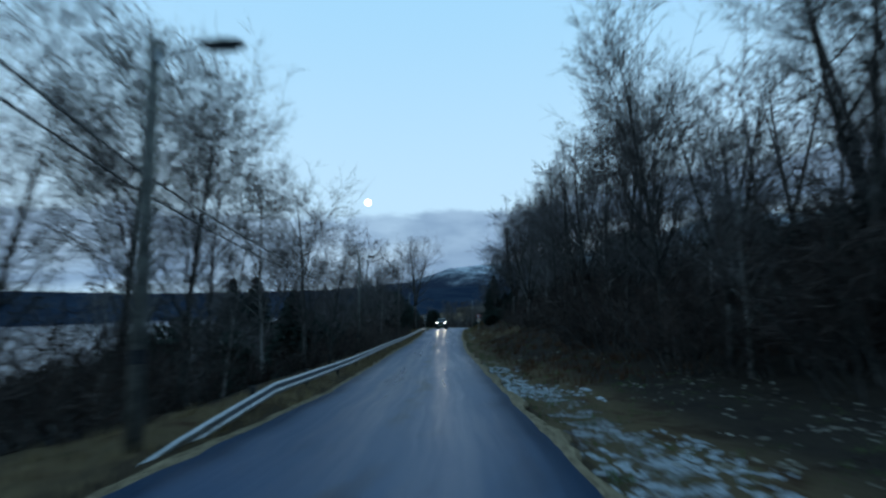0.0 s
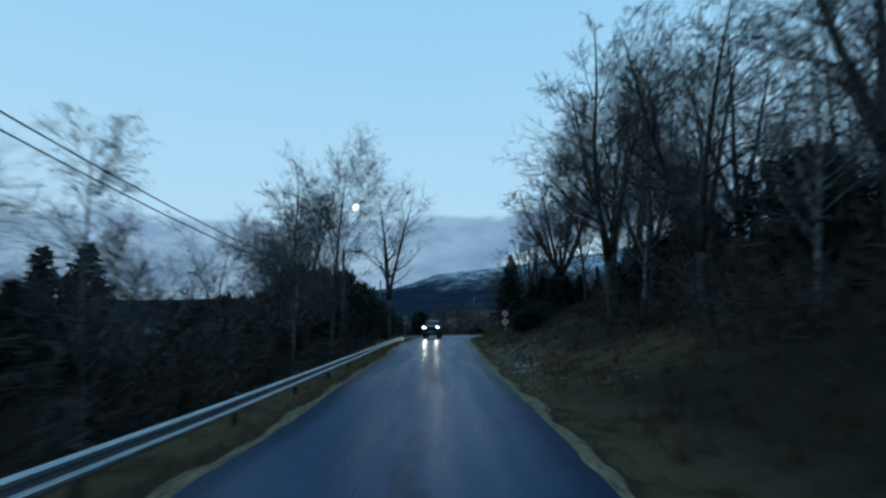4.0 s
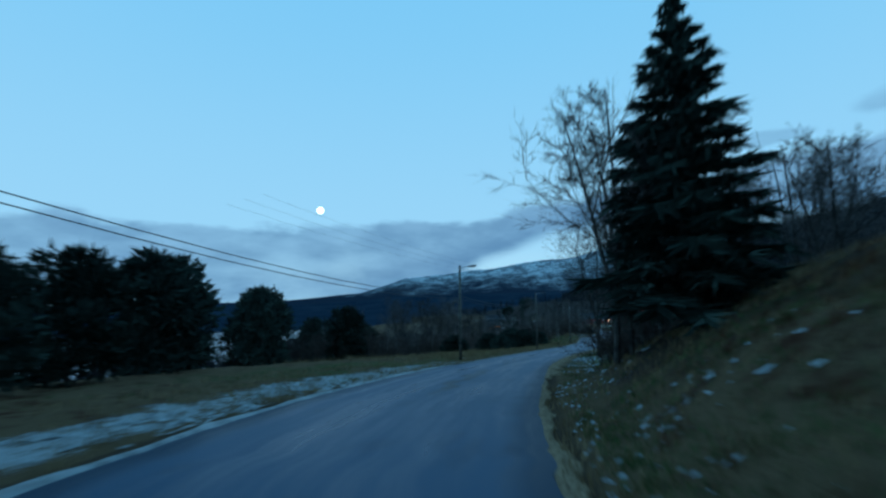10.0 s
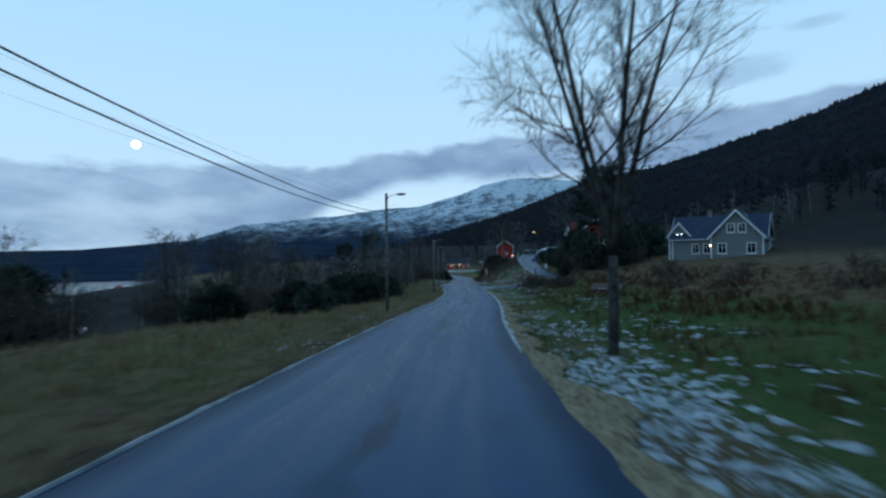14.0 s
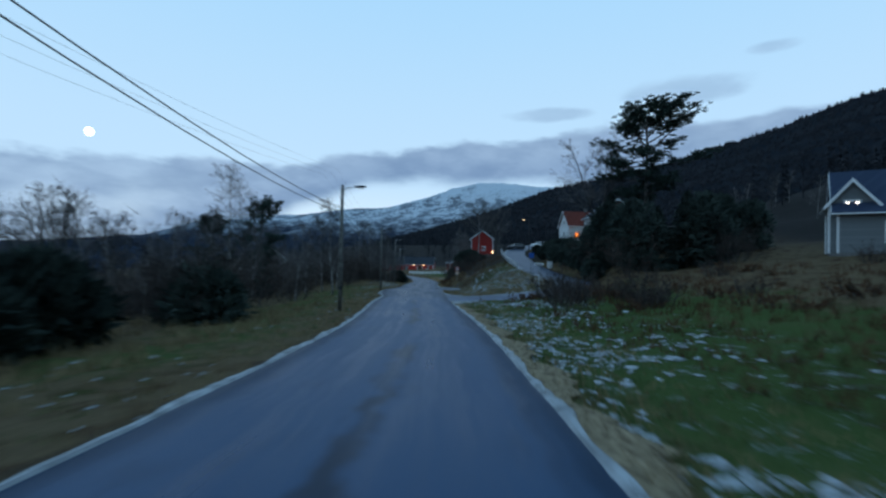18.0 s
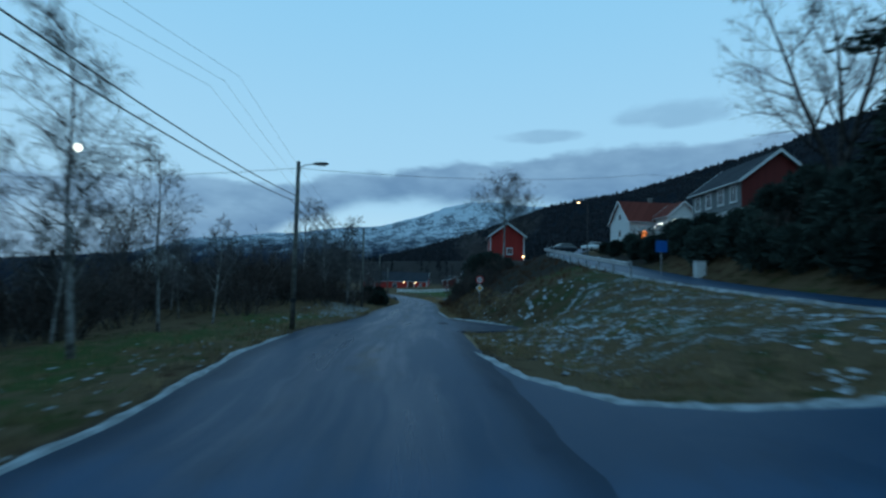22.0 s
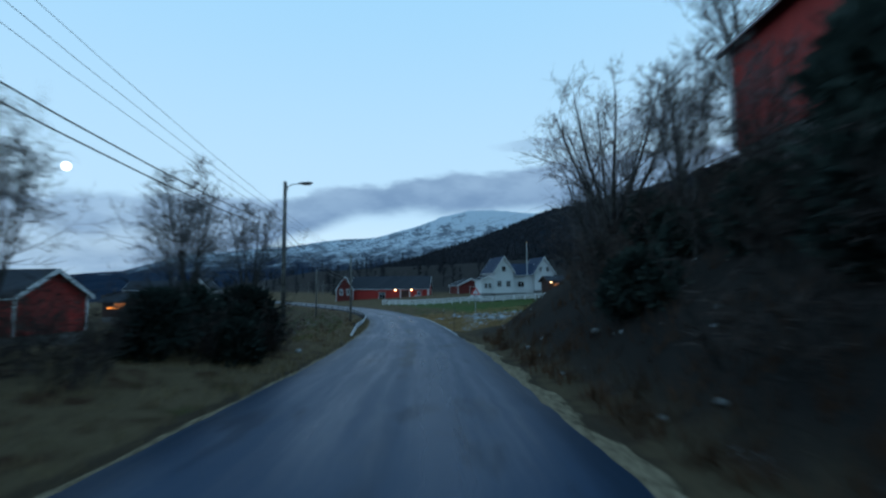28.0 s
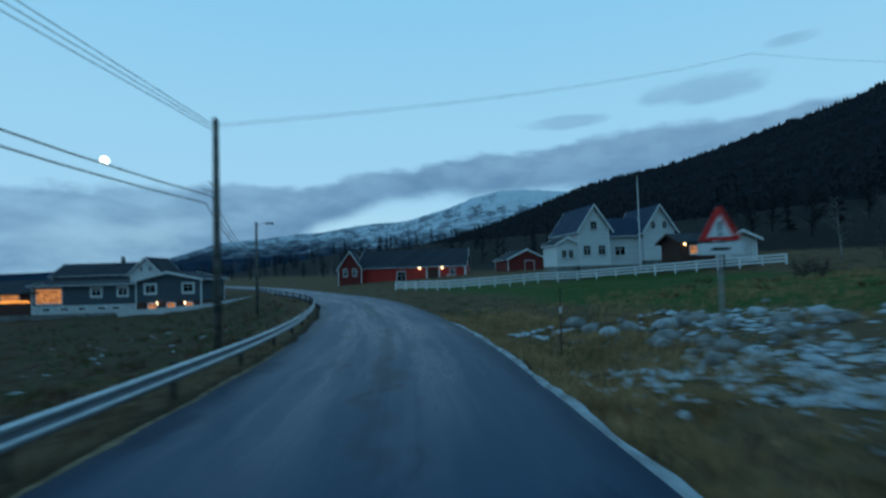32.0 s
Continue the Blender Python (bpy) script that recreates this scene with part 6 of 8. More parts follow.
sprinkle("tall_dead_grass", 16000, (306, 400, -1.2, -44.0), 0.34, 0.020, BRACKEN, "brown dead growth of the low field", 47, 0.8, clumps=9, power=1.1)
flakes("snow_crusts", 300, (318, 372, -6.0, -26.0), 0.28, SNOW, "broken crusts of old snow", 48)
flakes("snow_crusts", 1300, (229, 257, 0.4, 11), 0.17, SNOW, "broken crusts of old snow", 16)
flakes("snow_crusts", 130, (262, 312, 0.3, 6), 0.09, SNOW, "broken crusts of old snow", 17)
flakes("snow_crusts", 700, (325, 342, 1.0, 5), 0.17, SNOW, "broken crusts of old snow", 52)
flakes("snow_crusts", 1900, (320, 346, 1.6, 12), 0.30, SNOW, "broken crusts of old snow", 18)
flakes("snow_crusts", 1900, (94, 134, -0.4, -3.4), 0.15, SNOW, "broken crusts of old snow", 19)
flakes("snow_crusts", 700, (254, 277, -0.7, -6), 0.16, SNOW, "broken crusts of old snow", 27)
flakes("snow_crusts", 700, (150, 254, -0.4, -6), 0.11, SNOW, "broken crusts of old snow", 20)


def edge_rim(y0, y1, side, width, seed, mat, label, rise=0.045):
    """A thin ragged rim along a road edge: frozen slush or grit."""
    rng = np.random.RandomState(seed)
    rows = []
    for y in np.arange(y0, y1, 0.3):
        rx, rz, rc = (float(v) for v in road_at(y))
        s = rc * float(np.interp(y + 1, ROW_Y, ROW_X) - np.interp(y - 1, ROW_Y, ROW_X)) / 2
        e = float(right_edge(y)) if side > 0 else float(left_edge(y))
        w = width * (0.45 + 0.9 * abs(math.sin(y * 0.7 + seed)) * rng.uniform(0.3, 1.0)) * min(1, (y - y0) / 4 + 0.1, (y1 - y) / 4 + 0.1)
        a = e - side * 0.06
        rows.append([(rx + u * rc, y - u * s, rz + 0.015 + h) for u, h in ((a, -0.01), (a + side * w * 0.3, rise), (a + side * w * 0.75, rise * 0.9), (a + side * w, -0.07))])
    mb = Mesh()
    for i in range(len(rows) - 1):
        for j in range(3):
            mb.add([rows[i][j], rows[i][j + 1], rows[i + 1][j + 1], rows[i + 1][j]], [(0, 1, 2, 3)])
    single("road_rim", mb, mat, label, "verge rim", kind="structure")


slush, grit = "thin ragged rim of frozen slush along the road", "strip of pale grit and dirt along the road edge"
edge_rim(182, 244, -1, 0.32, 2, SLUSH, slush)
edge_rim(92, 128, -1, 0.38, 3, SLUSH, slush)
edge_rim(314, 350, 1, 0.24, 6, SLUSH, slush)
edge_rim(258.5, 271, 1, 0.4, 5, SLUSH, slush)
edge_rim(271, 312, 1, 0.6, 12, GRIT, grit, 0.02)
edge_rim(239, 247, 1, 0.4, 13, GRIT, grit, 0.02)
edge_rim(128, 182, -1, 0.13, 14, SLUSH, slush)
edge_rim(150, 218, 1, 0.30, 15, SLUSH, slush, 0.05)
edge_rim(-5, 118, 1, 0.45, 8, GRIT, grit, 0.02)
edge_rim(118, 221, 1, 1.0, 7, GRIT, grit, 0.02)
edge_rim(-5, 86, -1, 0.40, 9, GRIT, grit, 0.02)
edge_rim(262, 345, -1, 0.16, 10, GRIT, grit, 0.02)


def side_rim():
    """Frozen slush along the inner edge of the side road."""
    rng = np.random.RandomState(31)
    mb, rows = Mesh(), []
    for i in range(20, 62):
        p, d = SIDE_F[i], SIDE_F[i + 1] - SIDE_F[i - 1]
        n = np.array([-d[1], d[0]]) / math.hypot(d[0], d[1])
        w = 0.34 * rng.uniform(0.1, 1.3)
        half = 1.9
        rows.append([(p[0] + n[0] * (half + a), p[1] + n[1] * (half + a), p[2] + h) for a, h in ((-0.1, 0.0), (0.1, 0.05), (w * 0.8, 0.04), (w + 0.1, -0.12))])
    for a, b in zip(rows, rows[1:]):
        for j in range(3):
            mb.add([a[j], a[j + 1], b[j + 1], b[j]], [(0, 1, 2, 3)])
    single("road_rim", mb, SLUSH, "ragged rim of frozen slush along the side road", "verge rim", kind="structure")


side_rim()


def bent_rim(pts, width, seed, mat, label, rise=0.05):
    """A ragged rim along a bent edge; the outer side lies to the right of its run."""
    rng = np.random.RandomState(seed)
    pts = np.array(pts, float)
    run = np.concatenate([[0], np.cumsum(np.hypot(*np.diff(pts[:, :2], axis=0).T))])
    at = np.arange(0, run[-1], 0.25)
    x, y, z = (np.interp(at, run, pts[:, c]) for c in range(3))
    x, y = (np.convolve(np.pad(v, 4, mode="edge"), np.ones(9) / 9, mode="valid") for v in (x, y))
    tx, ty = np.gradient(x), np.gradient(y)
    size = np.hypot(tx, ty)
    nx, ny = ty / size, -tx / size
    mb, rows = Mesh(), []
    for i in range(len(at)):
        w = width * rng.uniform(0.35, 1.2) * min(1.0, 0.15 + at[i] / 2, 0.15 + (at[-1] - at[i]) / 2)
        rows.append([(x[i] + nx[i] * a, y[i] + ny[i] * a, z[i] + h) for a, h in ((-0.12, -0.02), (0.05, rise * rng.uniform(0.6, 1.2)), (w * 0.7, rise * rng.uniform(0.5, 1.2)), (w + 0.1, -0.12))])
    for a, b in zip(rows, rows[1:]):
        for j in range(3):
            mb.add([a[j], a[j + 1], b[j + 1], b[j]], [(0, 1, 2, 3)])
    single("road_rim", mb, mat, label, "verge rim", kind="structure")


def mouth_line(pairs):
    """Places (y, u) beside the drive's line, with the side road's heights."""
    out = []
    for y, u in pairs:
        rx, rz, rc = (float(v) for v in road_at(y))
        out.append((rx + u * rc, y, float(np.interp(u, [0, 3.7, 5.4, 7.6, 9.6, 12.0], [rz, rz, -11.90, -11.70, -11.48, -11.18])) + 0.0))
    return out


bent_rim(mouth_line([(230.5, 12.0), (230.0, 9.6), (229.8, 7.6), (230.0, 5.4), (230.9, 3.7), (233.5, 2.5), (238.5, 1.85)]), 0.42, 41, SLUSH, "ragged rim of frozen slush round the grassy island")
bent_rim(mouth_line([(217.0, 2.0), (221.2, 2.0), (222.5, 2.5), (223.2, 3.7), (223.6, 5.4), (223.9, 7.6), (224.4, 9.6), (225.6, 12.0)]), 0.9, 42, SLUSH, "broad rim of grey slush at the junction corner")
bent_rim([(-47.9, 252.9, -12.88), (-48.6, 254.4, -12.84), (-49.95, 256.1, -12.80), (-51.35, 257.4, -12.78), (-52.1, 259.0, -12.83)], 0.45, 43, SLUSH, "rim of old snow along the field entrance")


sprinkle("tall_dead_grass", 16000, (82, 108, 3.0, 14.0), 0.26, 0.015, BRACKEN, "reddish brown dead growth on the bank top", 49, 0.9, clumps=9, power=0.8)
sprinkle("green_grass", 12000, (86, 108, 0.8, 6.0), 0.14, 0.013, GREEN, "short green grass on the bank", 50, clumps=8)
flakes("snow_crusts", 300, (60, 76, 0.5, 3.2), 0.12, SNOW, "broken crusts of old snow", 51)


# ---- guard rails ----
def road_point(y, u):
    rx, rz, rc = (float(v) for v in road_at(y))
    s = rc * float(np.interp(y + 1, ROW_Y, ROW_X) - np.interp(y - 1, ROW_Y, ROW_X)) / 2
    return Vector((rx + u * rc, y - u * s, rz))


RAIL_PROFILE = ((0.0, 0.155), (0.012, 0.150), (0.045, 0.115), (0.045, 0.070), (0.006, 0.030), (0.006, -0.030), (0.045, -0.070), (0.045, -0.115), (0.012, -0.150), (0.0, -0.155))


def guard_rail(y0, y1, u, label, drop_start=True, drop_end=False, height=0.46):
    """A corrugated steel beam on steel posts along the left road edge."""
    ob = thing("guard_rail", Matrix(), label, "guard rail")
    ys = np.arange(y0, y1 + 0.01, 1.0)
    mb, rings = Mesh(), []
    for y in ys:
        p = road_point(y, u(y))
        q = road_point(y + 0.5, u(y + 0.5)) - road_point(y - 0.5, u(y - 0.5))
        t = Vector((q.x, q.y, 0)).normalized()
        face = Vector((t.y, -t.x, 0))
        z = height
        if drop_start and y < y0 + 5:
            z = -0.1 + (height + 0.1) * ((y - y0) / 5) ** 0.8
        if drop_end and y > y1 - 5:
            z = 0.30 + (height - 0.30) * ((y1 - y) / 5) ** 0.8
        rings.append([tuple(p + face * a + Vector((0, 0, z + h))) for a, h in RAIL_PROFILE] + [tuple(p - face * 0.004 + Vector((0, 0, z + h))) for a, h in RAIL_PROFILE[::-1]])
    k = len(rings[0])
    n = len(rings)
    mb.add([v for r in rings for v in r], [(i * k + j, i * k + (j + 1) % k, (i + 1) * k + (j + 1) % k, (i + 1) * k + j) for i in range(n - 1) for j in range(k)] + [tuple(range(k))[::-1], tuple(range((n - 1) * k, n * k))])
    part("beam", mb, STEEL, ob, "corrugated galvanised beam")
    post = Mesh()
    post.box((0, 0, -0.12), (0.10, 0.06, 1.2), bevel=0.01)
    post.box((0.06, 0, 0.30), (0.05, 0.05, 0.30), bevel=0.008)
    me = post.data("post", DARK_STEEL)
    for y in np.arange(y0 + (4 if drop_start else 1), y1 - (4 if drop_end else 0), 4.0):
        p = road_point(y, u(y) - 0.13)
        q = road_point(y + 0.5, u(y + 0.5)) - road_point(y - 0.5, u(y - 0.5))
        po = new("post", me)
        po.parent = ob
        po.matrix_basis = Matrix.Translation(p + Vector((0, 0, 0.18))) @ Matrix.Rotation(math.atan2(q.y, q.x) - math.pi / 2, 4, "Z")
    return ob


guard_rail(6.5, 85.5, lambda y: -np.interp(y, [0, 9, 20, 45, 60, 74, 85.5], [4.5, 4.2, 3.95, 4.15, 4.7, 5.3, 5.75]), "long galvanised steel guard rail on steel posts", True, True)
guard_rail(316.5, 420.0, lambda y: -4.35, "galvanised steel guard rail following the road bend", True, False)


# ---- poles, lamps and cables ----
def lamp_pole(x, y, top, arm_to, label, lamp=True, group="roadside lamp poles", base=None, drop=2.1):
    """A round wooden pole with a bracket and a flat street lamp turned to the road."""
    z0 = ground_z(x, y) - 0.15 if base is None else base
    h = top - z0
    ob = thing("lamp_pole" if lamp else "utility_pole", Matrix.Translation((x, y, z0)) @ Matrix.Rotation(arm_to, 4, "Z"), label, "street lamp" if lamp else "utility pole", group)
    pole = Mesh()
    pole.tube([(0, 0, -0.4), (0, 0, h * 0.5), (0, 0, h)], [0.135, 0.115, 0.095], 12)
    part("pole", pole, POLE_WOOD, ob, smooth=True)
    cap = Mesh()
    cap.tube([(0, 0, h), (0, 0, h + 0.05)], [0.11, 0.05], 12)
    part("cap", cap, DARK_STEEL, ob)
    if lamp:
        arm = Mesh()
        arm.tube([(0.05, 0, h - 0.30), (0.35, 0, h - 0.12), (0.85, 0, h - 0.06)], [0.028, 0.028, 0.028], 7)
        arm.box((0.10, 0, h - 0.30), (0.06, 0.16, 0.22), bevel=0.01)
        part("arm", arm, STEEL, ob, "curved steel bracket")
        head = Mesh()
        head.tube([(0.72, 0, h - 0.07), (0.86, 0, h - 0.05), (1.12, 0, h - 0.03), (1.38, 0, h - 0.02), (1.50, 0, h - 0.03)], [0.06, 0.10, 0.135, 0.12, 0.05], 10)
        for i, v in enumerate(head.v):
            head.v[i] = (v[0], v[1] * 1.15, (v[2] - (h - 0.04)) * 0.6 + h - 0.04)
        part("lamp_head", head, DARK_STEEL, ob, "unlit flat grey lamp head", smooth=True)
        glass = Mesh()
        glass.box((1.14, 0, h - 0.115), (0.42, 0.18, 0.03), bevel=0.012)
        part("lamp_glass", glass, CONCRETE, ob, "dull lamp glass")
    for k in (0, 1):
        ins = Mesh()
        ins.tube([(-0.08, 0, h - drop - 0.24 * k), (-0.2 - 0.16 * k, 0, h - drop - 0.24 * k), (-0.2 - 0.16 * k, 0, h - drop + 0.05 - 0.24 * k)], [0.018, 0.018, 0.03], 6)
        part("cable_hook", ins, DARK_STEEL, ob)
    strap = Mesh()
    strap.tube([(0, 0, 1.5), (0, 0, 1.72)], [0.138, 0.137], 12, caps=False)
    part("strap", strap, DARK_STEEL, ob, "dark band round the pole")
    return ob


def facing(x, y):
    """The turn that points a bracket from a place square to the road."""
    p = road_point(y, 0.0)
    q = road_point(y + 1, 0) - road_point(y - 1, 0)
    return math.atan2(-q.x, q.y) if p.x > x else math.atan2(-q.x, q.y) + math.pi


POLES = [(-8.7, 5.05, 5.9), (-27.44, 37.07, 5.24), (-42.1, 68.2, 3.15), (-57.6, 98.3, 2.3), (-58.25, 136.5, 0.2), (-58.6, 173.4, -1.2), (-58.2, 210.5, -3.62), (-60.1, 246.55, -4.2),
         (-61.05, 276.55, -4.7), (-63.1, 311.7, -5.9)]
for (x, y, top), hook in zip(POLES, (2.2, 2.1, 2.0, 2.3, 2.55, 1.35, 1.35, 1.65, 2.2, 2.4)):
    lamp_pole(x, y, top, facing(x, y), "weathered wooden pole with an unlit street lamp", drop=hook)
lamp_pole(-64.5, 342.5, -7.9, facing(-64.5, 342.5), "weathered wooden pole carrying overhead cables", False)
lamp_pole(-74.8, 370.0, -8.35, facing(-74.8, 370.0), "weathered wooden pole with a street lamp at the bend")


def cable(points, sag, r, name="overhead_cable", label="black overhead cable sagging between poles"):
    mb = Mesh()
    path = []
    for a, b in zip(points, points[1:]):
        a, b = Vector(a), Vector(b)
        for i in range(10):
            f = i / 10
            path.append(a.lerp(b, f) - Vector((0, 0, sag * 4 * f * (1 - f))))
    path.append(Vector(points[-1]))
    mb.tube(path, [r] * len(path), 4)
    return single(name, mb, CABLE, label, "cable", "overhead cables")


ALL_POLES = POLES + [(-64.5, 342.5, -7.9), (-74.8, 370.0, -8.35), (-96.0, 405.0, -8.6)]
DROPS = (2.2, 2.1, 2.0, 2.3, 2.55, 1.35, 1.35, 1.65, 2.2, 2.4, 2.5, 2.2, 2.0)
for k in range(2):
    cable([(22.0, -30.0, 7.0 - 0.3 * k)] + [(x - 0.16 - 0.2 * k, y, z - d - 0.22 * k) for (x, y, z), d in zip(ALL_POLES, DROPS)], 0.75, 0.018)
for k in range(2):
    cable([(x - 0.12, y, z - 2.95 - 0.2 * k) for x, y, z in ALL_POLES[10:]], 0.45, 0.014)
# a finer line carried higher, joining at the last poles
for k in range(3):
    cable([(-92.0 - 3 * k, 150.0, 12.5 - 0.5 * k), (-69.5 - 1.2 * k, 262.0, 6.2 - 0.4 * k), (-64.6, 342.5, -8.05 - 0.1 * k)], 2.4, 0.011, label="thin overhead wire running down to the pole")
cable([(-60.1, 246.55, -4.5), (-36.0, 262.0, -1.0), (10.0, 292.0, 6.0)], 0.5, 0.011, label="thin service wire crossing to the houses")
cable([(-60.1, 246.55, -4.5), (-86.0, 236.0, -6.5), (-118.0, 222.0, -8.5)], 0.8, 0.011, label="thin service wire crossing the wood")
cable([(-64.5, 342.5, -8.1), (-36.0, 362.0, 1.5), (6.0, 392.0, 12.0)], 0.5, 0.011, label="thin service wire crossing to the farm")


# ---- signs ----
def ring_disc(r, depth, k=40):
    return [(r * math.cos(2 * math.pi * i / k), r * math.sin(2 * math.pi * i / k)) for i in range(k)]


def words(name, text, size, mat, parent, m):
    cu = bpy.data.curves.new(name, "FONT")
    cu.body, cu.size, cu.align_x, cu.align_y, cu.extrude, cu.offset = text, size, "CENTER", "CENTER", 0.002, 0.012 * size
    tmp = bpy.data.objects.new(name, cu)
    me = bpy.data.meshes.new_from_object(tmp)
    bpy.data.objects.remove(tmp)
    me.materials.clear()
    me.materials.append(mat)
    ob = new(name, me)
    ob.parent = parent
    ob.matrix_basis = m
    return ob


def speed_sign(x, y, z_disc, turn, label, group):
    """A round speed limit sign over a yellow priority diamond on one steel post."""
    z0 = ground_z(x, y)
    ob = thing("speed_limit_sign", Matrix.Translation((x, y, z0)) @ Matrix.Rotation(radians(turn), 4, "Z"), label, "road sign", group)
    h = z_disc - z0
    post = Mesh()
    post.tube([(0, 0.06, -0.4), (0, 0.06, h + 0.25)], [0.032, 0.032], 10)
    part("post", post, STEEL, ob, smooth=True)
    rim = Mesh()
    rim.prism([(a, b + h) for a, b in ring_disc(0.315, 0)], 0.02)
    disc = part("disc", rim, SIGN_RED, ob, "red rimmed round plate")
    white = Mesh()
    white.prism([(a, b + h) for a, b in ring_disc(0.235, 0)], 0.006, Matrix.Translation((0, -0.007, 0)))
    part("white_field", white, SIGN_WHITE, disc)
    words("numerals", "60", 0.33, SIGN_BLACK, disc, Matrix.Translation((0, -0.011, h)) @ Matrix.Rotation(math.pi / 2, 4, "X"))
    dia = Mesh()
    c = h - 0.70
    dia.prism([(0, c - 0.33), (0.33, c), (0, c + 0.33), (-0.33, c)], 0.02)
    plate = part("diamond_plate", dia, SIGN_WHITE, ob, "white bordered diamond plate")
    yel = Mesh()
    yel.prism([(0, c - 0.21), (0.21, c), (0, c + 0.21), (-0.21, c)], 0.006, Matrix.Translation((0, -0.007, 0)))
    part("yellow_field", yel, SIGN_YELLOW, plate, "orange-yellow diamond")
    for dz in (-0.12, 0.12, -0.82, -0.58):
        cl = Mesh()
        cl.box((0, 0.045, h + dz), (0.12, 0.05, 0.035), bevel=0.006)
        part("clamp", cl, STEEL, ob)
    return ob


speed_sign(-32.85, 78.75, -1.75, 20, "round sixty sign over a yellow diamond on the grassy bank", "speed limit signs")
speed_sign(-49.3, 264.2, -9.95, 0, "round sixty sign over a yellow diamond below the red shed", "speed limit signs")


def round_sign(x, y, zc):
    z0 = ground_z(x, y)
    ob = thing("round_sign", Matrix.Translation((x, y, z0)) @ Matrix.Rotation(radians(22), 4, "Z"), "grey back of a round sign on a steel post", "road sign")
    h = zc - z0
    post = Mesh()
    post.tube([(0, -0.05, -0.4), (0, -0.05, h + 0.2)], [0.032, 0.032], 10)
    part("post", post, STEEL, ob)
    d = Mesh()
    d.prism([(a, b + h) for a, b in ring_disc(0.34, 0)], 0.02)
    part("disc", d, STEEL, ob, "bare grey metal back")
    c2 = Mesh()
    c2.prism([(0, h - 1.0), (0.3, h - 0.7), (0, h - 0.42), (-0.3, h - 0.7)], 0.02)
    part("diamond_plate", c2, STEEL, ob)
    return ob


round_sign(-51.1, 93.9, -2.75)


def warning_sign(x, y, z_apex):
    z0 = ground_z(x, y)
    ob = thing("warning_sign", Matrix.Translation((x, y, z0)) @ Matrix.Rotation(radians(4), 4, "Z"), "red bordered warning triangle over a white plate", "road sign")
    h = z_apex - z0
    post = Mesh()
    post.tube([(0, 0.06, -0.4), (0, 0.06, h)], [0.035, 0.035], 10)
    part("post", post, STEEL, ob)
    tri = Mesh()
    tri.prism([(-0.47, h - 0.82), (0.47, h - 0.82), (0.50, h - 0.77), (0.04, h), (-0.04, h), (-0.50, h - 0.77)], 0.02)
    t = part("triangle", tri, SIGN_RED, ob, "red bordered triangle")
    inn = Mesh()
    inn.prism([(-0.32, h - 0.73), (0.32, h - 0.73), (0.0, h - 0.19)], 0.006, Matrix.Translation((0, -0.007, 0)))
    part("white_field", inn, SIGN_WHITE, t)
    mark = Mesh()
    mark.prism([(-0.03, h - 0.60), (0.03, h - 0.60), (0.05, h - 0.36), (-0.05, h - 0.36)], 0.004, Matrix.Translation((0, -0.012, 0)))
    mark.box((0, -0.010, h - 0.665), (0.07, 0.004, 0.07))
    part("symbol", mark, SIGN_BLACK, t)
    pl = Mesh()
    pl.box((0, 0.01, h - 1.02), (1.12, 0.02, 0.28), bevel=0.008)
    p = part("lower_plate", pl, SIGN_WHITE, ob, "plain white plate below")
    bar = Mesh()
    bar.box((0, -0.003, h - 1.02), (0.45, 0.004, 0.07))
    part("text_bar", bar, SIGN_BLACK, p)
    return ob


warning_sign(-50.4, 338.9, -11.7)


def snow_stake(x, y, h=1.9):
    z0 = ground_z(x, y)
    ob = thing("snow_stake", Matrix.Translation((x, y, z0)), "thin dark snow stake with a reflector", "marker post", "snow stakes along the road")
    m = Mesh()
    m.tube([(0, 0, -0.3), (0.03, 0, h)], [0.022, 0.016], 7)
    part("stick", m, BLACK_PLASTIC, ob)
    r = Mesh()
    r.tube([(0.018, 0, h * 0.62), (0.021, 0, h * 0.72)], [0.026, 0.026], 8)
    part("reflector", r, SIGN_WHITE, ob, "white reflector band")
    return ob


for x, y in ((-53.9, 340.9), (-48.6, 221.0), (-53.6, 318.5)):
    snow_stake(x, y)


def guide_sign(x, y, zc, w, h, mat, label, turn=0, bars=0):
    z0 = ground_z(x, y)
    ob = thing("guide_sign", Matrix.Translation((x, y, z0)) @ Matrix.Rotation(radians(turn), 4, "Z"), label, "road sign")
    post = Mesh()
    post.tube([(0, 0.05, -0.4), (0, 0.05, zc - z0 + h / 2)], [0.03, 0.03], 8)
    part("post", post, STEEL, ob)
    pl = Mesh()
    pl.box((0, 0, zc - z0), (w, 0.025, h), bevel=0.01)
    p = part("plate", pl, mat, ob)
    if bars:
        b = Mesh()
        b.box((0, -0.016, zc - z0), (w * 0.7, 0.004, h * 0.3))
        part("text_bar", b, SIGN_BLACK, p)
    return ob


guide_sign(-43.5, 222.1, -8.45, 0.75, 0.20, SIGN_WHITE, "white road name plate on a post by the junction", 0, 1)
guide_sign(-38.6, 253.5, -7.5, 0.75, 0.75, SIGN_BLUE, "square blue sign on a post by the side road")


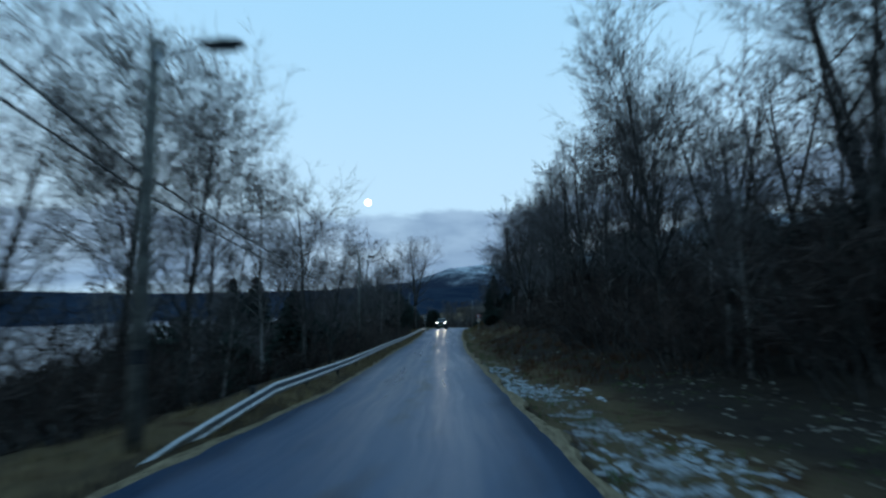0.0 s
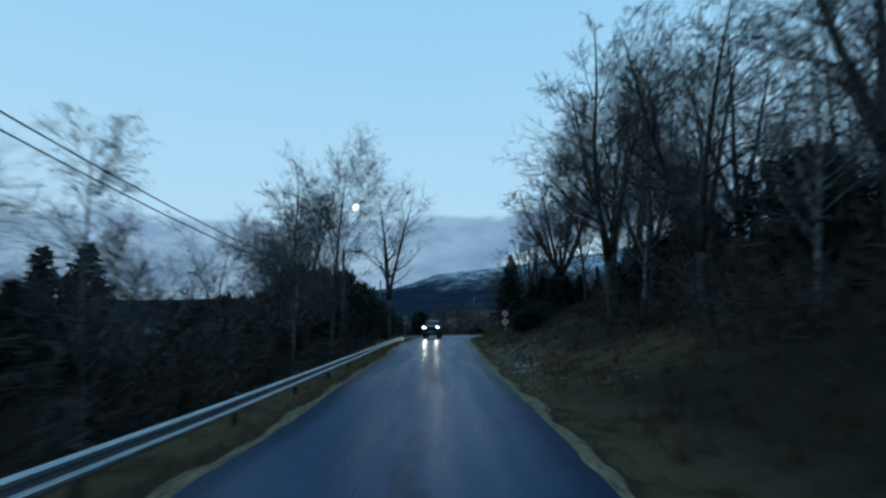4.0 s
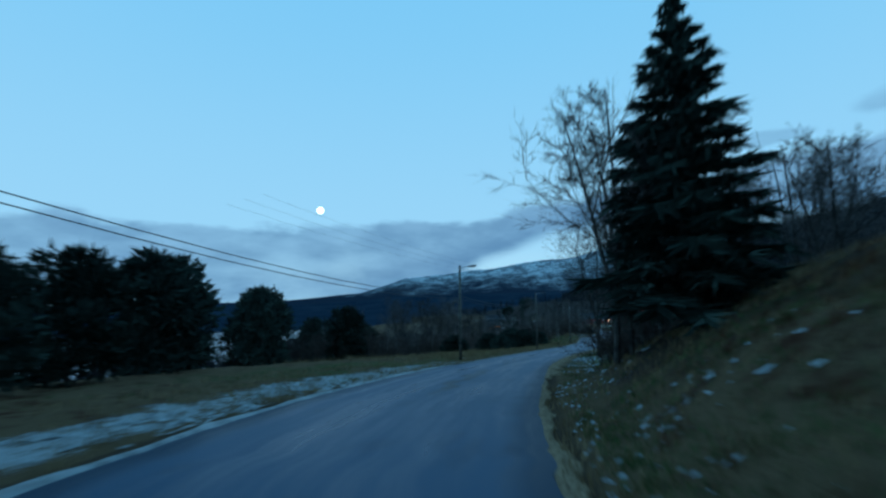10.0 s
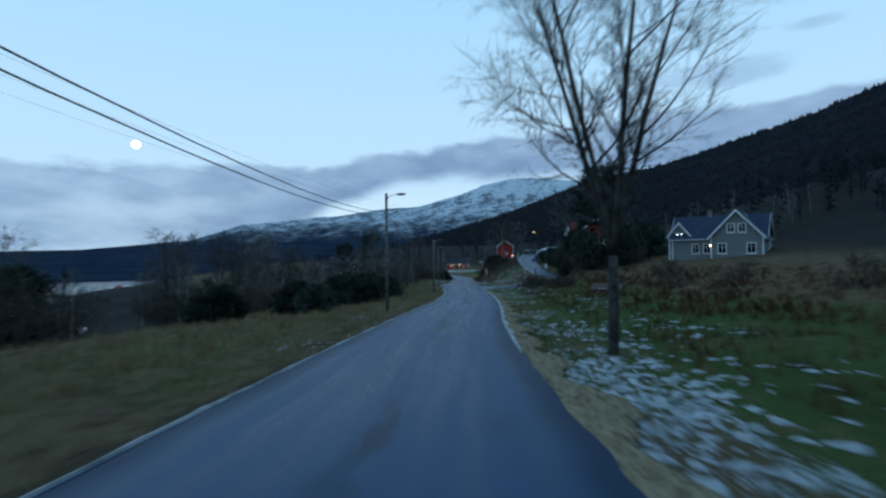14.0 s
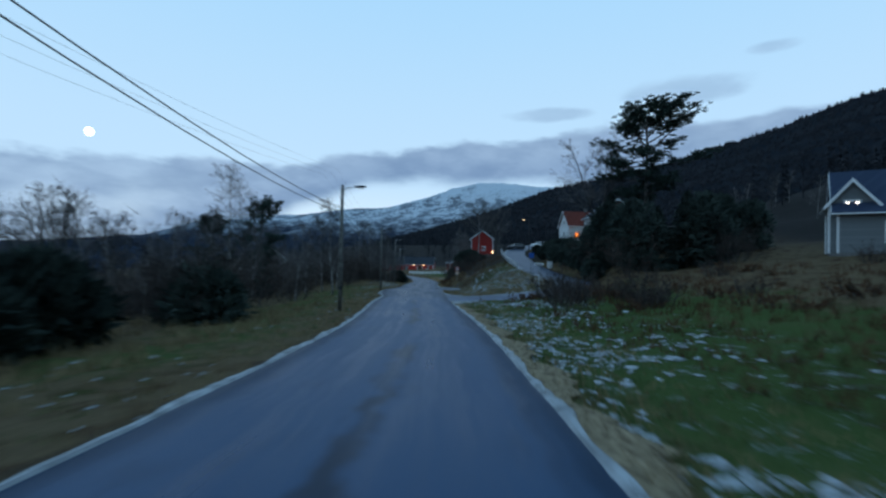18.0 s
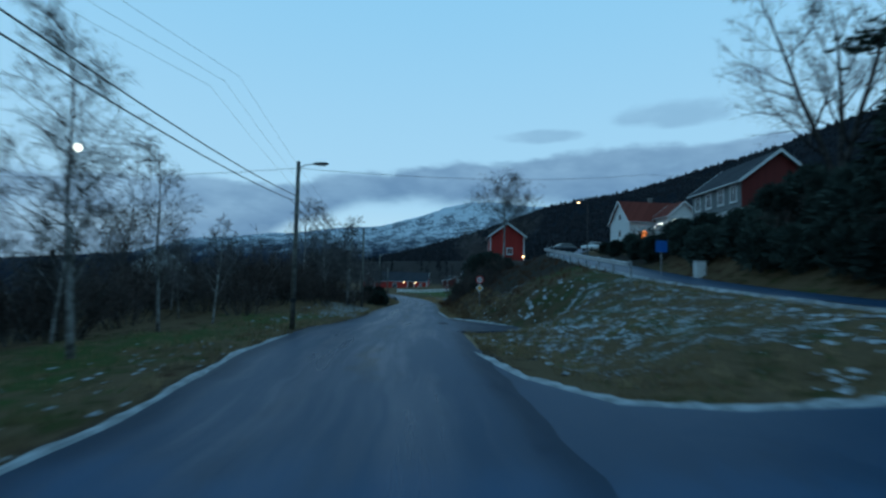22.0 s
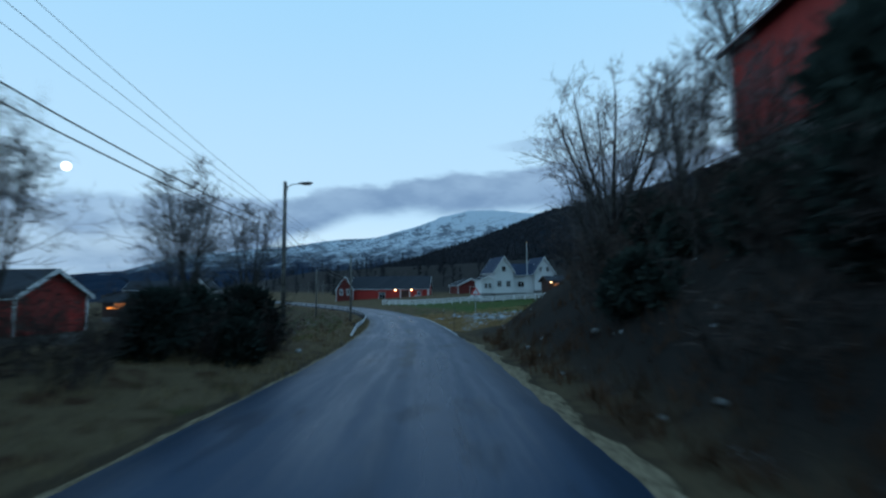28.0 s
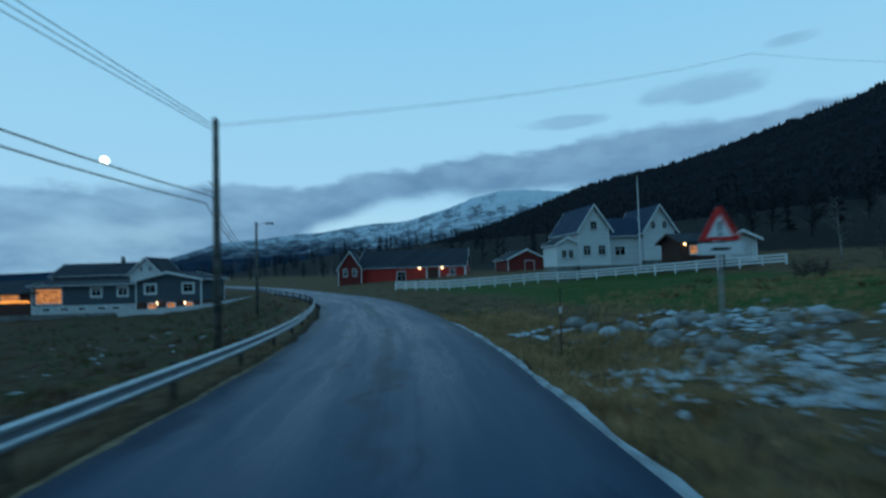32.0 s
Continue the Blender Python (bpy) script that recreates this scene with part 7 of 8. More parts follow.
def cabinet(x, y, z0):
    ob = thing("cable_cabinet", Matrix.Translation((x, y, z0)) @ Matrix.Rotation(radians(8), 4, "Z"), "pale grey roadside cable cabinet", "utility cabinet")
    b = Mesh()
    b.box((0, 0, 0.62), (0.72, 0.34, 1.24), bevel=0.02)
    part("body", b, PLASTER, ob)
    d = Mesh()
    d.box((0, -0.18, 0.64), (0.62, 0.02, 1.05), bevel=0.008)
    dr = part("door", d, WHITE, ob)
    hnd = Mesh()
    hnd.box((0.22, -0.20, 0.66), (0.03, 0.03, 0.14), bevel=0.008)
    part("handle", hnd, DARK_STEEL, dr)
    r = Mesh()
    r.box((0, 0, 1.26), (0.80, 0.42, 0.06), bevel=0.015)
    part("roof", r, CONCRETE, ob)


cabinet(-35.7, 254.3, -9.6)


def stone(x, y, r, seed, mat=None, label="pale stone lying at the road edge"):
    rng = random.Random(seed)
    bm = bmesh.new()
    bmesh.ops.create_icosphere(bm, subdivisions=2, radius=r)
    for v in bm.verts:
        v.co *= 1 + 0.25 * noise.noise(v.co * (2.0 / r) + Vector((seed, 0, 0)))
        v.co.z *= 0.7
    me = bpy.data.meshes.new("stone")
    bm.to_mesh(me)
    bm.free()
    me.materials.append(mat or STONE)
    me.polygons.foreach_set("use_smooth", [True] * len(me.polygons))
    ob = new("stone", me)
    ob.matrix_basis = Matrix.Translation((x, y, ground_z(x, y) + r * 0.3)) @ Matrix.Rotation(rng.uniform(0, 6), 4, "Z")
    return tagged(ob, label, "stone", "stones at the road edge")


stone(-60.6, 305.5, 0.14, 3, CONCRETE)
stone(-51.3, 304.0, 0.12, 5, CONCRETE)
rs = random.Random(9)
for k in range(70):
    stone(*at_road(rs.uniform(328, 346), 3.9 + 9 * rs.random() ** 1.4), rs.uniform(0.14, 0.40), 20 + k, SNOW if k % 3 == 0 else None, "snow-dusted grey stone in the rough verge")
for k in range(14):
    stone(*at_road(rs.uniform(262, 300), rs.uniform(1.2, 5)), rs.uniform(0.07, 0.16), 60 + k, None, "grey stone on the steep bank")


def manhole(x, y):
    """A round cast-iron cover let into the asphalt, with a raised rim and ribs."""
    z = float(road_at(y)[1]) + 0.066
    ob = thing("manhole_cover", Matrix.Translation((x, y, z)), "dark round iron manhole cover in the road", "manhole cover")
    lid = Mesh()
    lid.tube([(0, 0, -0.03), (0, 0, 0.008)], [0.27, 0.27], 28)
    part("lid", lid, DARK_STEEL, ob)
    ring = Mesh()
    for i in range(28):
        a, b = 2 * math.pi * i / 28, 2 * math.pi * (i + 1) / 28
        ring.add([(r * math.cos(t), r * math.sin(t), h) for t in (a, b) for r, h in ((0.278, 0.008), (0.31, 0.009), (0.325, -0.03))], [(0, 1, 4, 3), (1, 2, 5, 4)])
    part("rim", ring, DARK_STEEL, ob)
    for k in range(-2, 3):
        r = Mesh()
        w = math.sqrt(0.25 ** 2 - (0.1 * k) ** 2)
        r.box((0, 0.1 * k, 0.010), (2 * w, 0.03, 0.008), bevel=0.002)
        part("rib", r, DARK_STEEL, ob)


manhole(-52.57, 252.4)


# ---- buildings ----
def gable_walls(w, d, h, rise, t=0.15):
    """Closed shell of four walls, the gables at y = -d/2 and d/2."""
    m = Mesh()
    prof = [(-w / 2, 0), (w / 2, 0), (w / 2, h), (0, h + rise), (-w / 2, h)]
    m.prism(prof, t, Matrix.Translation((0, -d / 2, 0)))
    m.prism(prof, t, Matrix.Translation((0, d / 2 - t, 0)))
    m.box((-w / 2 + t / 2, 0, h / 2), (t, d - 2 * t, h))
    m.box((w / 2 - t / 2, 0, h / 2), (t, d - 2 * t, h))
    return m


def gable_roof(w, d, h, rise, over=0.45, thick=0.16):
    """Two slabs that meet at the ridge, with eaves and verges."""
    m = Mesh()
    slope = rise / (w / 2)
    e = w / 2 + over
    z = h - over * slope
    for s in (-1, 1):
        prof = [(s * e, z), (0, h + rise), (0, h + rise + thick), (s * e, z + thick)]
        m.prism(prof if s < 0 else prof[::-1], d + 2 * over, Matrix.Translation((0, -d / 2 - over, 0)))
    return m


def verge_boards(w, d, h, rise, over=0.45, face=-1, b=0.2):
    m = Mesh()
    slope = rise / (w / 2)
    e = w / 2 + over
    z = h - over * slope
    y = face * (d / 2 + over + 0.02)
    for s in (-1, 1):
        prof = [(s * e, z - b * 0.6), (0, h + rise - b * 0.6), (0, h + rise + 0.20), (s * e, z + 0.20)]
        m.prism(prof if s < 0 else prof[::-1], 0.04, Matrix.Translation((0, y - 0.02, 0)))
    return m


def window(parent, m, w, h, lit=False, cross=True, mat=None, sill=True, c=0.12):
    """A window set on a wall: casing, glass, bars and sill; faces -y."""
    fr = Mesh()
    for dx in (-1, 1):
        fr.box((dx * (w / 2 + c / 2 - 0.02), -0.03, 0), (c, 0.06, h + 2 * c), bevel=0.008)
        fr.box((0, -0.03, dx * (h / 2 + c / 2 - 0.02)), (w, 0.06, c), bevel=0.008)
    win = part("window", fr, mat or WHITE, parent, m=m)
    gl = Mesh()
    gl.box((0, -0.008, 0), (w - 0.02, 0.012, h - 0.02))
    part("pane", gl, ROOM if lit else GLASS, win, "warmly lit pane" if lit else "")
    if cross:
        cr = Mesh()
        cr.box((0, -0.03, 0), (0.05, 0.03, h))
        part("mullion", cr, mat or WHITE, win)
        if h > 1.0:
            tr = Mesh()
            tr.box((0, -0.031, h * 0.16), (w, 0.03, 0.045))
            part("transom", tr, mat or WHITE, win)
    if sill:
        si = Mesh()
        si.box((0, -0.06, -h / 2 - c), (w + 0.3, 0.14, 0.04), bevel=0.008)
        part("sill", si, mat or WHITE, win)
    return win


def on_wall(side, along_pos, z, w, d):
    """Where a fitting sits on wall 'front' (-y), 'back', 'left' (-x) or 'right' of a w by d house."""
    if side == "front":
        return Matrix.Translation((along_pos, -d / 2, z))
    if side == "back":
        return Matrix.Translation((along_pos, d / 2, z)) @ Matrix.Rotation(math.pi, 4, "Z")
    if side == "left":
        return Matrix.Translation((-w / 2, along_pos, z)) @ Matrix.Rotation(-math.pi / 2, 4, "Z")
    return Matrix.Translation((w / 2, along_pos, z)) @ Matrix.Rotation(math.pi / 2, 4, "Z")


def door(parent, m, w=0.95, h=2.05, mat=None):
    d = Mesh()
    d.box((0, -0.03, h / 2), (w, 0.06, h), bevel=0.01)
    do = part("door", d, mat or WHITE, parent, m=m)
    k = Mesh()
    k.tube([(w * 0.36, -0.06, 1.0), (w * 0.36, -0.12, 1.0)], [0.02, 0.03], 8)
    part("handle", k, DARK_STEEL, do)
    c = Mesh()
    for s in (-1, 1):
        c.box((s * (w / 2 + 0.06), -0.03, h / 2), (0.10, 0.05, h + 0.2))
    c.box((0, -0.03, h + 0.06), (w, 0.05, 0.10))
    part("door_casing", c, WHITE, do)
    return do


def corner_boards(parent, w, d, h, mat, b=0.16):
    for sx in (-1, 1):
        for sy in (-1, 1):
            c = Mesh()
            c.box((sx * (w / 2 + 0.015), sy * (d / 2 + 0.015), h / 2), (b, b, h), bevel=0.01)
            part("corner_board", c, mat, parent)


def chimney(parent, x, y, z, h=1.1, mat=None):
    c = Mesh()
    c.box((x, y, z), (0.6, 0.6, h), bevel=0.02)
    ch = part("chimney", c, mat or STONE, parent)
    k = Mesh()
    k.box((x, y, z + h / 2 + 0.05), (0.75, 0.75, 0.1), bevel=0.02)
    part("chimney_cap", k, CONCRETE, ch)


def foundation(parent, w, d, h=2.3):
    f = Mesh()
    f.box((0, 0, -h / 2), (w - 0.1, d - 0.1, h + 0.05))
    part("foundation", f, STONE, parent)


def gutter(parent, w, d, h, rise, over, mat):
    slope = rise / (w / 2)
    for s in (-1, 1):
        g = Mesh()
        x, z = s * (w / 2 + over + 0.05), h - over * slope + 0.02
        g.tube([(x, -d / 2 - over, z), (x, d / 2 + over, z)], [0.06, 0.06], 6)
        part("gutter", g, mat, parent)


def simple_house(name, m, w, d, h, rise, wall, roof, trim, label, category="house", over=0.45, corners=True):
    ob = thing(name, m, label, category)
    part("wall_shell", gable_walls(w, d, h, rise), wall, ob)
    part("roof", gable_roof(w, d, h, rise, over), roof, ob)
    for f in (-1, 1):
        part("verge_board", verge_boards(w, d, h, rise, over, f), trim, ob)
    gutter(ob, w, d, h, rise, over, trim)
    foundation(ob, w, d)
    if corners:
        corner_boards(ob, w, d, h, trim)
    return ob


def board_wall(parent, w, d, h, rise, mat, step=0.24):
    """Upright cover boards nailed on the front gable, each a piece of its own."""
    k = int(w / step)
    for i in range(k):
        x = -w / 2 + (i + 0.5) * w / k
        top = h + rise * (1 - abs(x) / (w / 2)) - 0.1
        b = Mesh()
        b.box((x, -d / 2 - 0.012, top / 2), (0.10, 0.024, top), bevel=0.004)
        part("board", b, mat, parent)


def build_houses():
    # small red shed above the road
    zs = -7.2
    shed = simple_house("red_shed", Matrix.Translation((-42.6, 297.2, zs)) @ Matrix.Rotation(radians(-3), 4, "Z"), 4.8, 6.6, 3.6, 1.75, RED, ROOF, WHITE, "small red wooden shed with white trim on the bank", "shed", 0.35)
    window(shed, on_wall("front", 0.35, 1.35, 4.8, 6.6), 0.7, 0.8)
    board_wall(shed, 4.8, 6.6, 3.6, 1.75, RED)
    door(shed, on_wall("right", 0.5, 0.0, 4.8, 6.6), mat=RED_DARK)
    lamp = Mesh()
    lamp.box((2.3, -3.42, 0.55), (0.16, 0.12, 0.22), bevel=0.03)
    part("wall_lamp", lamp, WARM_LAMP, shed, "small lit wall lamp")

    # grey villa with steep gables
    zg = -7.1
    spot = Matrix.Translation((-15.0, 210.0, zg)) @ Matrix.Rotation(radians(-35), 4, "Z")
    villa = simple_house("grey_villa", spot @ Matrix.Translation((-3.25, 7.5, 0)) @ Matrix.Rotation(radians(90), 4, "Z"), 7.0, 12.5, 3.5, 3.3, GREY, ROOF_BLUE, WHITE, "pale grey wooden villa with a dark blue roof and white edges")
    for y in (1.3, 2.9):
        window(villa, on_wall("left", y, 1.7, 7.0, 12.5), 0.9, 1.4)
    window(villa, on_wall("back", 0.0, 4.4, 7.0, 12.5), 0.9, 1.1)
    for x in (-1.8, 1.8):
        window(villa, on_wall("back", x, 1.7, 7.0, 12.5), 1.0, 1.4)
    chimney(villa, 0.0, 1.5, 7.1)
    gab = simple_house("villa_front_gable", spot @ Matrix.Translation((0, 3.4, 0)), 6.4, 6.8, 3.5, 3.55, GREY, ROOF_BLUE, WHITE, "tall grey front gable of the villa with paired windows")
    for x in (-0.7, 0.7):
        window(gab, on_wall("front", x, 4.6, 6.4, 6.8), 0.85, 1.2)
        window(gab, on_wall("front", x * 2.6, 1.7, 6.4, 6.8), 1.0, 1.4)
    bay = simple_house("villa_bay", spot @ Matrix.Translation((-8.6, 6.6, 0)), 2.9, 4.4, 4.0, 1.75, GREY, ROOF_BLUE, WHITE, "narrow grey bay of the villa with a lit gable window", over=0.35)
    window(bay, on_wall("front", 0, 3.75, 2.9, 4.4), 0.9, 0.8)
    window(bay, on_wall("front", 0, 1.6, 2.9, 4.4), 1.2, 1.4)
    for x in (-0.3, 0.3):
        l = Mesh()
        l.box((x, -2.25, 4.0), (0.16, 0.05, 0.12), bevel=0.02)
        part("candle_lamp", l, FAIRY, bay, "small lit window lamp")
    pl = Mesh()
    pl.box((-3.35, -3.5, 2.1), (0.14, 0.14, 0.22), bevel=0.03)
    part("porch_lamp", pl, WARM_LAMP, gab, "small lit porch lamp")

    # low dark brown hut in the rough field
    hut = simple_house("field_hut", Matrix.Translation((-38.0, 190.5, ground_z(-38.0, 190.5) - 0.5)) @ Matrix.Rotation(radians(62), 4, "Z"), 2.0, 2.6, 0.7, 0.45, BROWN, BROWN, BROWN, "low dark brown hut in the dead grass", "hut", 0.25, False)
    door(hut, on_wall("left", 0.4, 0.0, 2.0, 2.6), 0.7, 0.75, BROWN)

    # white house with a red tile roof on the slope
    zw = -3.2
    wh = simple_house("white_house", Matrix.Translation((-14.2, 312.5, zw)) @ Matrix.Rotation(radians(96), 4, "Z"), 7.0, 11.0, 4.2, 3.6, WHITE_BOARD, ROOF_RED, WHITE, "white wooden house with a red tile roof on the slope")
    for y in (-3.6, -1.2, 3.4):
        window(wh, on_wall("right", y, 1.7, 7.0, 11.0), 1.0, 1.2)
        window(wh, on_wall("left", y, 1.7, 7.0, 11.0), 1.0, 1.2)
    window(wh, on_wall("back", 0.0, 2.0, 7.0, 11.0), 1.1, 1.2)
    window(wh, on_wall("back", 0.0, 5.0, 7.0, 11.0), 0.9, 1.0)
    chimney(wh, 0.3, -0.5, 8.1)
    wing2 = simple_house("white_porch_gable", Matrix.Translation((-11.8, 306.9, zw + 0.1)) @ Matrix.Rotation(radians(4), 4, "Z"), 5.2, 4.6, 4.6, 2.2, WHITE_BOARD, ROOF_RED, WHITE, "white gabled front porch of the house")
    window(wing2, on_wall("front", 0, 3.6, 5.2, 4.6), 1.6, 1.0)
    window(wing2, on_wall("front", 0, 1.4, 5.2, 4.6), 2.2, 1.2)

    # long two-storey house higher up
    zb = -4.2
    bh = simple_house("grey_house", Matrix.Translation((-20.8, 272.6, zb)) @ Matrix.Rotation(radians(-2), 4, "Z"), 7.0, 9.6, 4.3, 2.7, GREY, ROOF, WHITE, "two-storey grey house with a brown gable and pale ground floor", "house", 0.4, False)
    base = Mesh()
    base.box((0, 0, 0.6), (7.06, 9.66, 2.0))
    part("ground_floor", base, PLASTER, bh, "pale plastered ground floor")
    for y in (-3.5, -1.2, 1.2, 3.5):
        window(bh, on_wall("left", y, 3.1, 7.0, 9.6), 0.95, 1.5)
        window(bh, on_wall("left", y + 0.3, 0.9, 7.08, 9.6), 1.1, 0.8)
    clad = Mesh()
    line = [(-3.5, 1.62), (3.5, 1.62), (3.5, 4.25), (0, 6.9), (-3.5, 4.25)]
    clad.add([(x, y, z) for y in (-4.84, -4.79) for x, z in line], [(0, 1, 2, 3, 4), (9, 8, 7, 6, 5)] + [(i, i + 5, (i + 1) % 5 + 5, (i + 1) % 5) for i in range(5)])
    part("gable_cladding", clad, RED_DARK, bh, "dark red-brown boarded gable")

    # long red barn at the bend
    zr = -15.6
    W, D = 9.0, 23.0
    barn = simple_house("red_barn", Matrix.Translation((-67.4, 437.4, zr)) @ Matrix.Rotation(radians(85), 4, "Z"), W, D, 3.7, 3.5, RED, ROOF, WHITE, "long red barn with a dark roof and lit wall lamps", "barn", 0.4)
    window(barn, on_wall("left", 2.3, 1.6, W, D), 1.8, 1.9)
    window(barn, on_wall("left", -8.7, 2.2, W, D), 1.0, 1.1)
    for y in (-3.2, -5.9, -7.7, -11.3):
        c = Mesh()
        c.box((-W / 2 - 0.04, y, 1.8 if y != -7.7 else 0.9), (0.08, 0.30, 3.5 if y != -7.7 else 1.7), bevel=0.01)
        part("white_post", c, WHITE, barn)
    big = Mesh()
    big.box((-W / 2 - 0.03, -4.55, 1.5), (0.08, 2.2, 3.0), bevel=0.02)
    part("barn_door", big, BROWN, barn, "brown plank barn door")
    for y in (-1.7, -6.5):
        l = Mesh()
        l.box((-W / 2 - 0.22, y, 3.2), (0.30, 0.36, 0.32), bevel=0.08)
        part("wall_lamp", l, WARM_LAMP, barn, "bright lit wall lamp")
    cross = simple_house("barn_end", Matrix.Translation((-81.1, 435.6, zr)) @ Matrix.Rotation(radians(4), 4, "Z"), 4.8, 7.6, 3.6, 3.5, RED_DARK, ROOF, WHITE, "gabled end of the red barn with white windows", "barn", 0.35)
    for x in (-1.0, 1.0):
        window(cross, on_wall("front", x, 2.7, 4.8, 7.6), 0.75, 1.5)
    small = simple_house("small_red_barn", Matrix.Translation((-45.2, 431.0, -13.5)) @ Matrix.Rotation(radians(12), 4, "Z"), 7.6, 9.0, 2.3, 1.8, RED_DARK, ROOF, WHITE, "small dark red outhouse with a white-edged gable", "barn", 0.4)
    window(small, on_wall("right", -2.0, 1.3, 5.6, 9.0), 0.9, 0.9)
    door(small, on_wall("front", 0.6, 0, 5.6, 9.0), 1.8, 1.9, RED_DARK)

    # white farmhouse with two steep gables
    zf = -13.0
    fa = simple_house("white_farmhouse", Matrix.Translation((-40.6, 396.6, zf)) @ Matrix.Rotation(radians(10), 4, "Z"), 4.0, 9.5, 4.9, 2.9, WHITE_BOARD, ROOF_BLUE, WHITE, "white wooden farmhouse with a steep gable and grey-blue roof")
    window(fa, on_wall("front", 0.0, 5.2, 4.0, 9.5), 0.8, 1.0, False, True, PLASTER)
    window(fa, on_wall("front", -1.0, 2.0, 4.0, 9.5), 0.9, 1.2, False, True, PLASTER)
    window(fa, on_wall("front", 1.0, 2.0, 4.0, 9.5), 0.9, 1.2, False, True, PLASTER)
    lean = simple_house("farmhouse_annex", Matrix.Translation((-43.7, 394.2, zf)) @ Matrix.Rotation(radians(10), 4, "Z"), 2.8, 5.0, 2.9, 0.8, WHITE_BOARD, ROOF, WHITE, "low white annex of the farmhouse", over=0.25)
    for x in (-0.45, 0.45):
        window(lean, on_wall("front", x, 1.6, 2.8, 5.0), 0.6, 1.0, False, True, PLASTER)
    f2 = simple_house("white_farm_gable", Matrix.Translation((-31.1, 398.8, zf + 0.5)) @ Matrix.Rotation(radians(8), 4, "Z"), 4.2, 8.6, 4.2, 3.1, WHITE_BOARD, ROOF_BLUE, WHITE, "second steep white gable of the farmhouse")
    for x in (-0.8, 0.8):
        window(f2, on_wall("front", x, 4.7, 4.2, 8.6), 0.6, 1.0)
    mid = simple_house("farmhouse_middle", Matrix.Translation((-35.9, 397.6, zf)) @ Matrix.Rotation(radians(98), 4, "Z"), 5.0, 6.6, 4.2, 2.2, WHITE_BOARD, ROOF_BLUE, WHITE, "white middle range of the farmhouse")
    window(mid, on_wall("left", 0.0, 1.9, 5.0, 6.6), 1.4, 1.2)
    porch = simple_house("brown_porch", Matrix.Translation((-29.2, 388.0, zf)) @ Matrix.Rotation(radians(98), 4, "Z"), 4.2, 5.4, 2.5, 0.9, BROWN, ROOF, BROWN, "low brown annex with lit windows", "annex", 0.5, False)
    window(porch, on_wall("left", 1.1, 1.5, 4.2, 5.4), 0.9, 0.9, True)
    window(porch, on_wall("left", -1.1, 1.5, 4.2, 5.4), 0.9, 0.9, True)
    pl = Mesh()
    pl.box((-2.3, 2.3, 2.2), (0.2, 0.2, 0.2), bevel=0.05)
    part("porch_lamp", pl, WARM_LAMP, porch, "lit porch lamp")
    gar = simple_house("white_garage", Matrix.Translation((-25.8, 387.0, zf + 0.2)) @ Matrix.Rotation(radians(4), 4, "Z"), 3.4, 6.0, 2.4, 0.8, WHITE_BOARD, ROOF, WHITE, "white wooden garage with a shallow gable", "garage", 0.5)
    gd = Mesh()
    for k in range(5):
        gd.box((0.0, -3.03, 0.22 + 0.42 * k), (2.4, 0.06, 0.41), bevel=0.015)
    part("garage_door", gd, PLASTER, gar, "panelled garage door")

    # slate-blue house below the road
    zl = -18.0
    lb = simple_house("blue_house", Matrix.Translation((-100.9, 403.6, zl)) @ Matrix.Rotation(radians(3), 4, "Z"), 9.6, 8.0, 4.75, 1.1, BLUE, ROOF, WHITE, "slate-blue house with white windows and a white-edged gable", "house", 0.5)
    base = Mesh()
    base.box((0, 0, 0.8), (9.66, 8.06, 1.6))
    part("ground_floor", base, BROWN, lb, "dark lower storey")
    for x in (-2.7, 2.9):
        window(lb, on_wall("front", x, 3.5, 9.6, 8.0), 1.5, 1.2, c=0.24)
    for x in (-2.4, 0.4, 3.0):
        window(lb, on_wall("front", x, 0.95, 9.66, 8.06), 1.2, 0.8, True)
    for x in (-1.6, 2.5):
        l = Mesh()
        l.box((x, -4.2, 1.35), (0.18, 0.18, 0.22), bevel=0.05)
        part("wall_lamp", l, WARM_LAMP, lb, "bright lit wall lamp")
    lw = simple_house("blue_house_wing", Matrix.Translation((-114.2, 404.4, zl)) @ Matrix.Rotation(radians(93), 4, "Z"), 7.0, 17.0, 4.35, 0.5, BLUE, ROOF, WHITE, "long slate-blue wing with a lit picture window", "house", 0.5)
    base = Mesh()
    base.box((0, 0, 0.65), (7.06, 17.06, 1.3))
    part("ground_floor", base, PLASTER, lw, "white plastered basement")
    window(lw, on_wall("left", 6.0, 2.75, 7.0, 17.0), 3.9, 2.2, True, False)
    for y in (-1.2, -5.2):
        window(lw, on_wall("left", y, 3.2, 7.0, 17.0), 1.4, 1.15, c=0.24)
    for y in (6.4, 3.6, 1.0, -2.0, -4.2):
        window(lw, on_wall("left", y, 0.75, 7.06, 17.0), 1.2, 0.35, False, False, None, False)
    lo = simple_house("lit_veranda", Matrix.Translation((-126.5, 404.0, zl)) @ Matrix.Rotation(radians(93), 4, "Z"), 6.5, 8.0, 3.6, 1.6, BROWN, ROOF, BROWN, "brown house with a warm lit veranda", "house", 0.7, False)
    gl = Mesh()
    gl.box((-3.35, 0, 2.05), (0.1, 6.0, 0.28))
    part("light_strip", gl, ORANGE_GLOW, lo, "orange strip of light under the eaves")
    window(lo, on_wall("left", 0.0, 2.6, 6.5, 8.0), 2.8, 1.0, True, False)
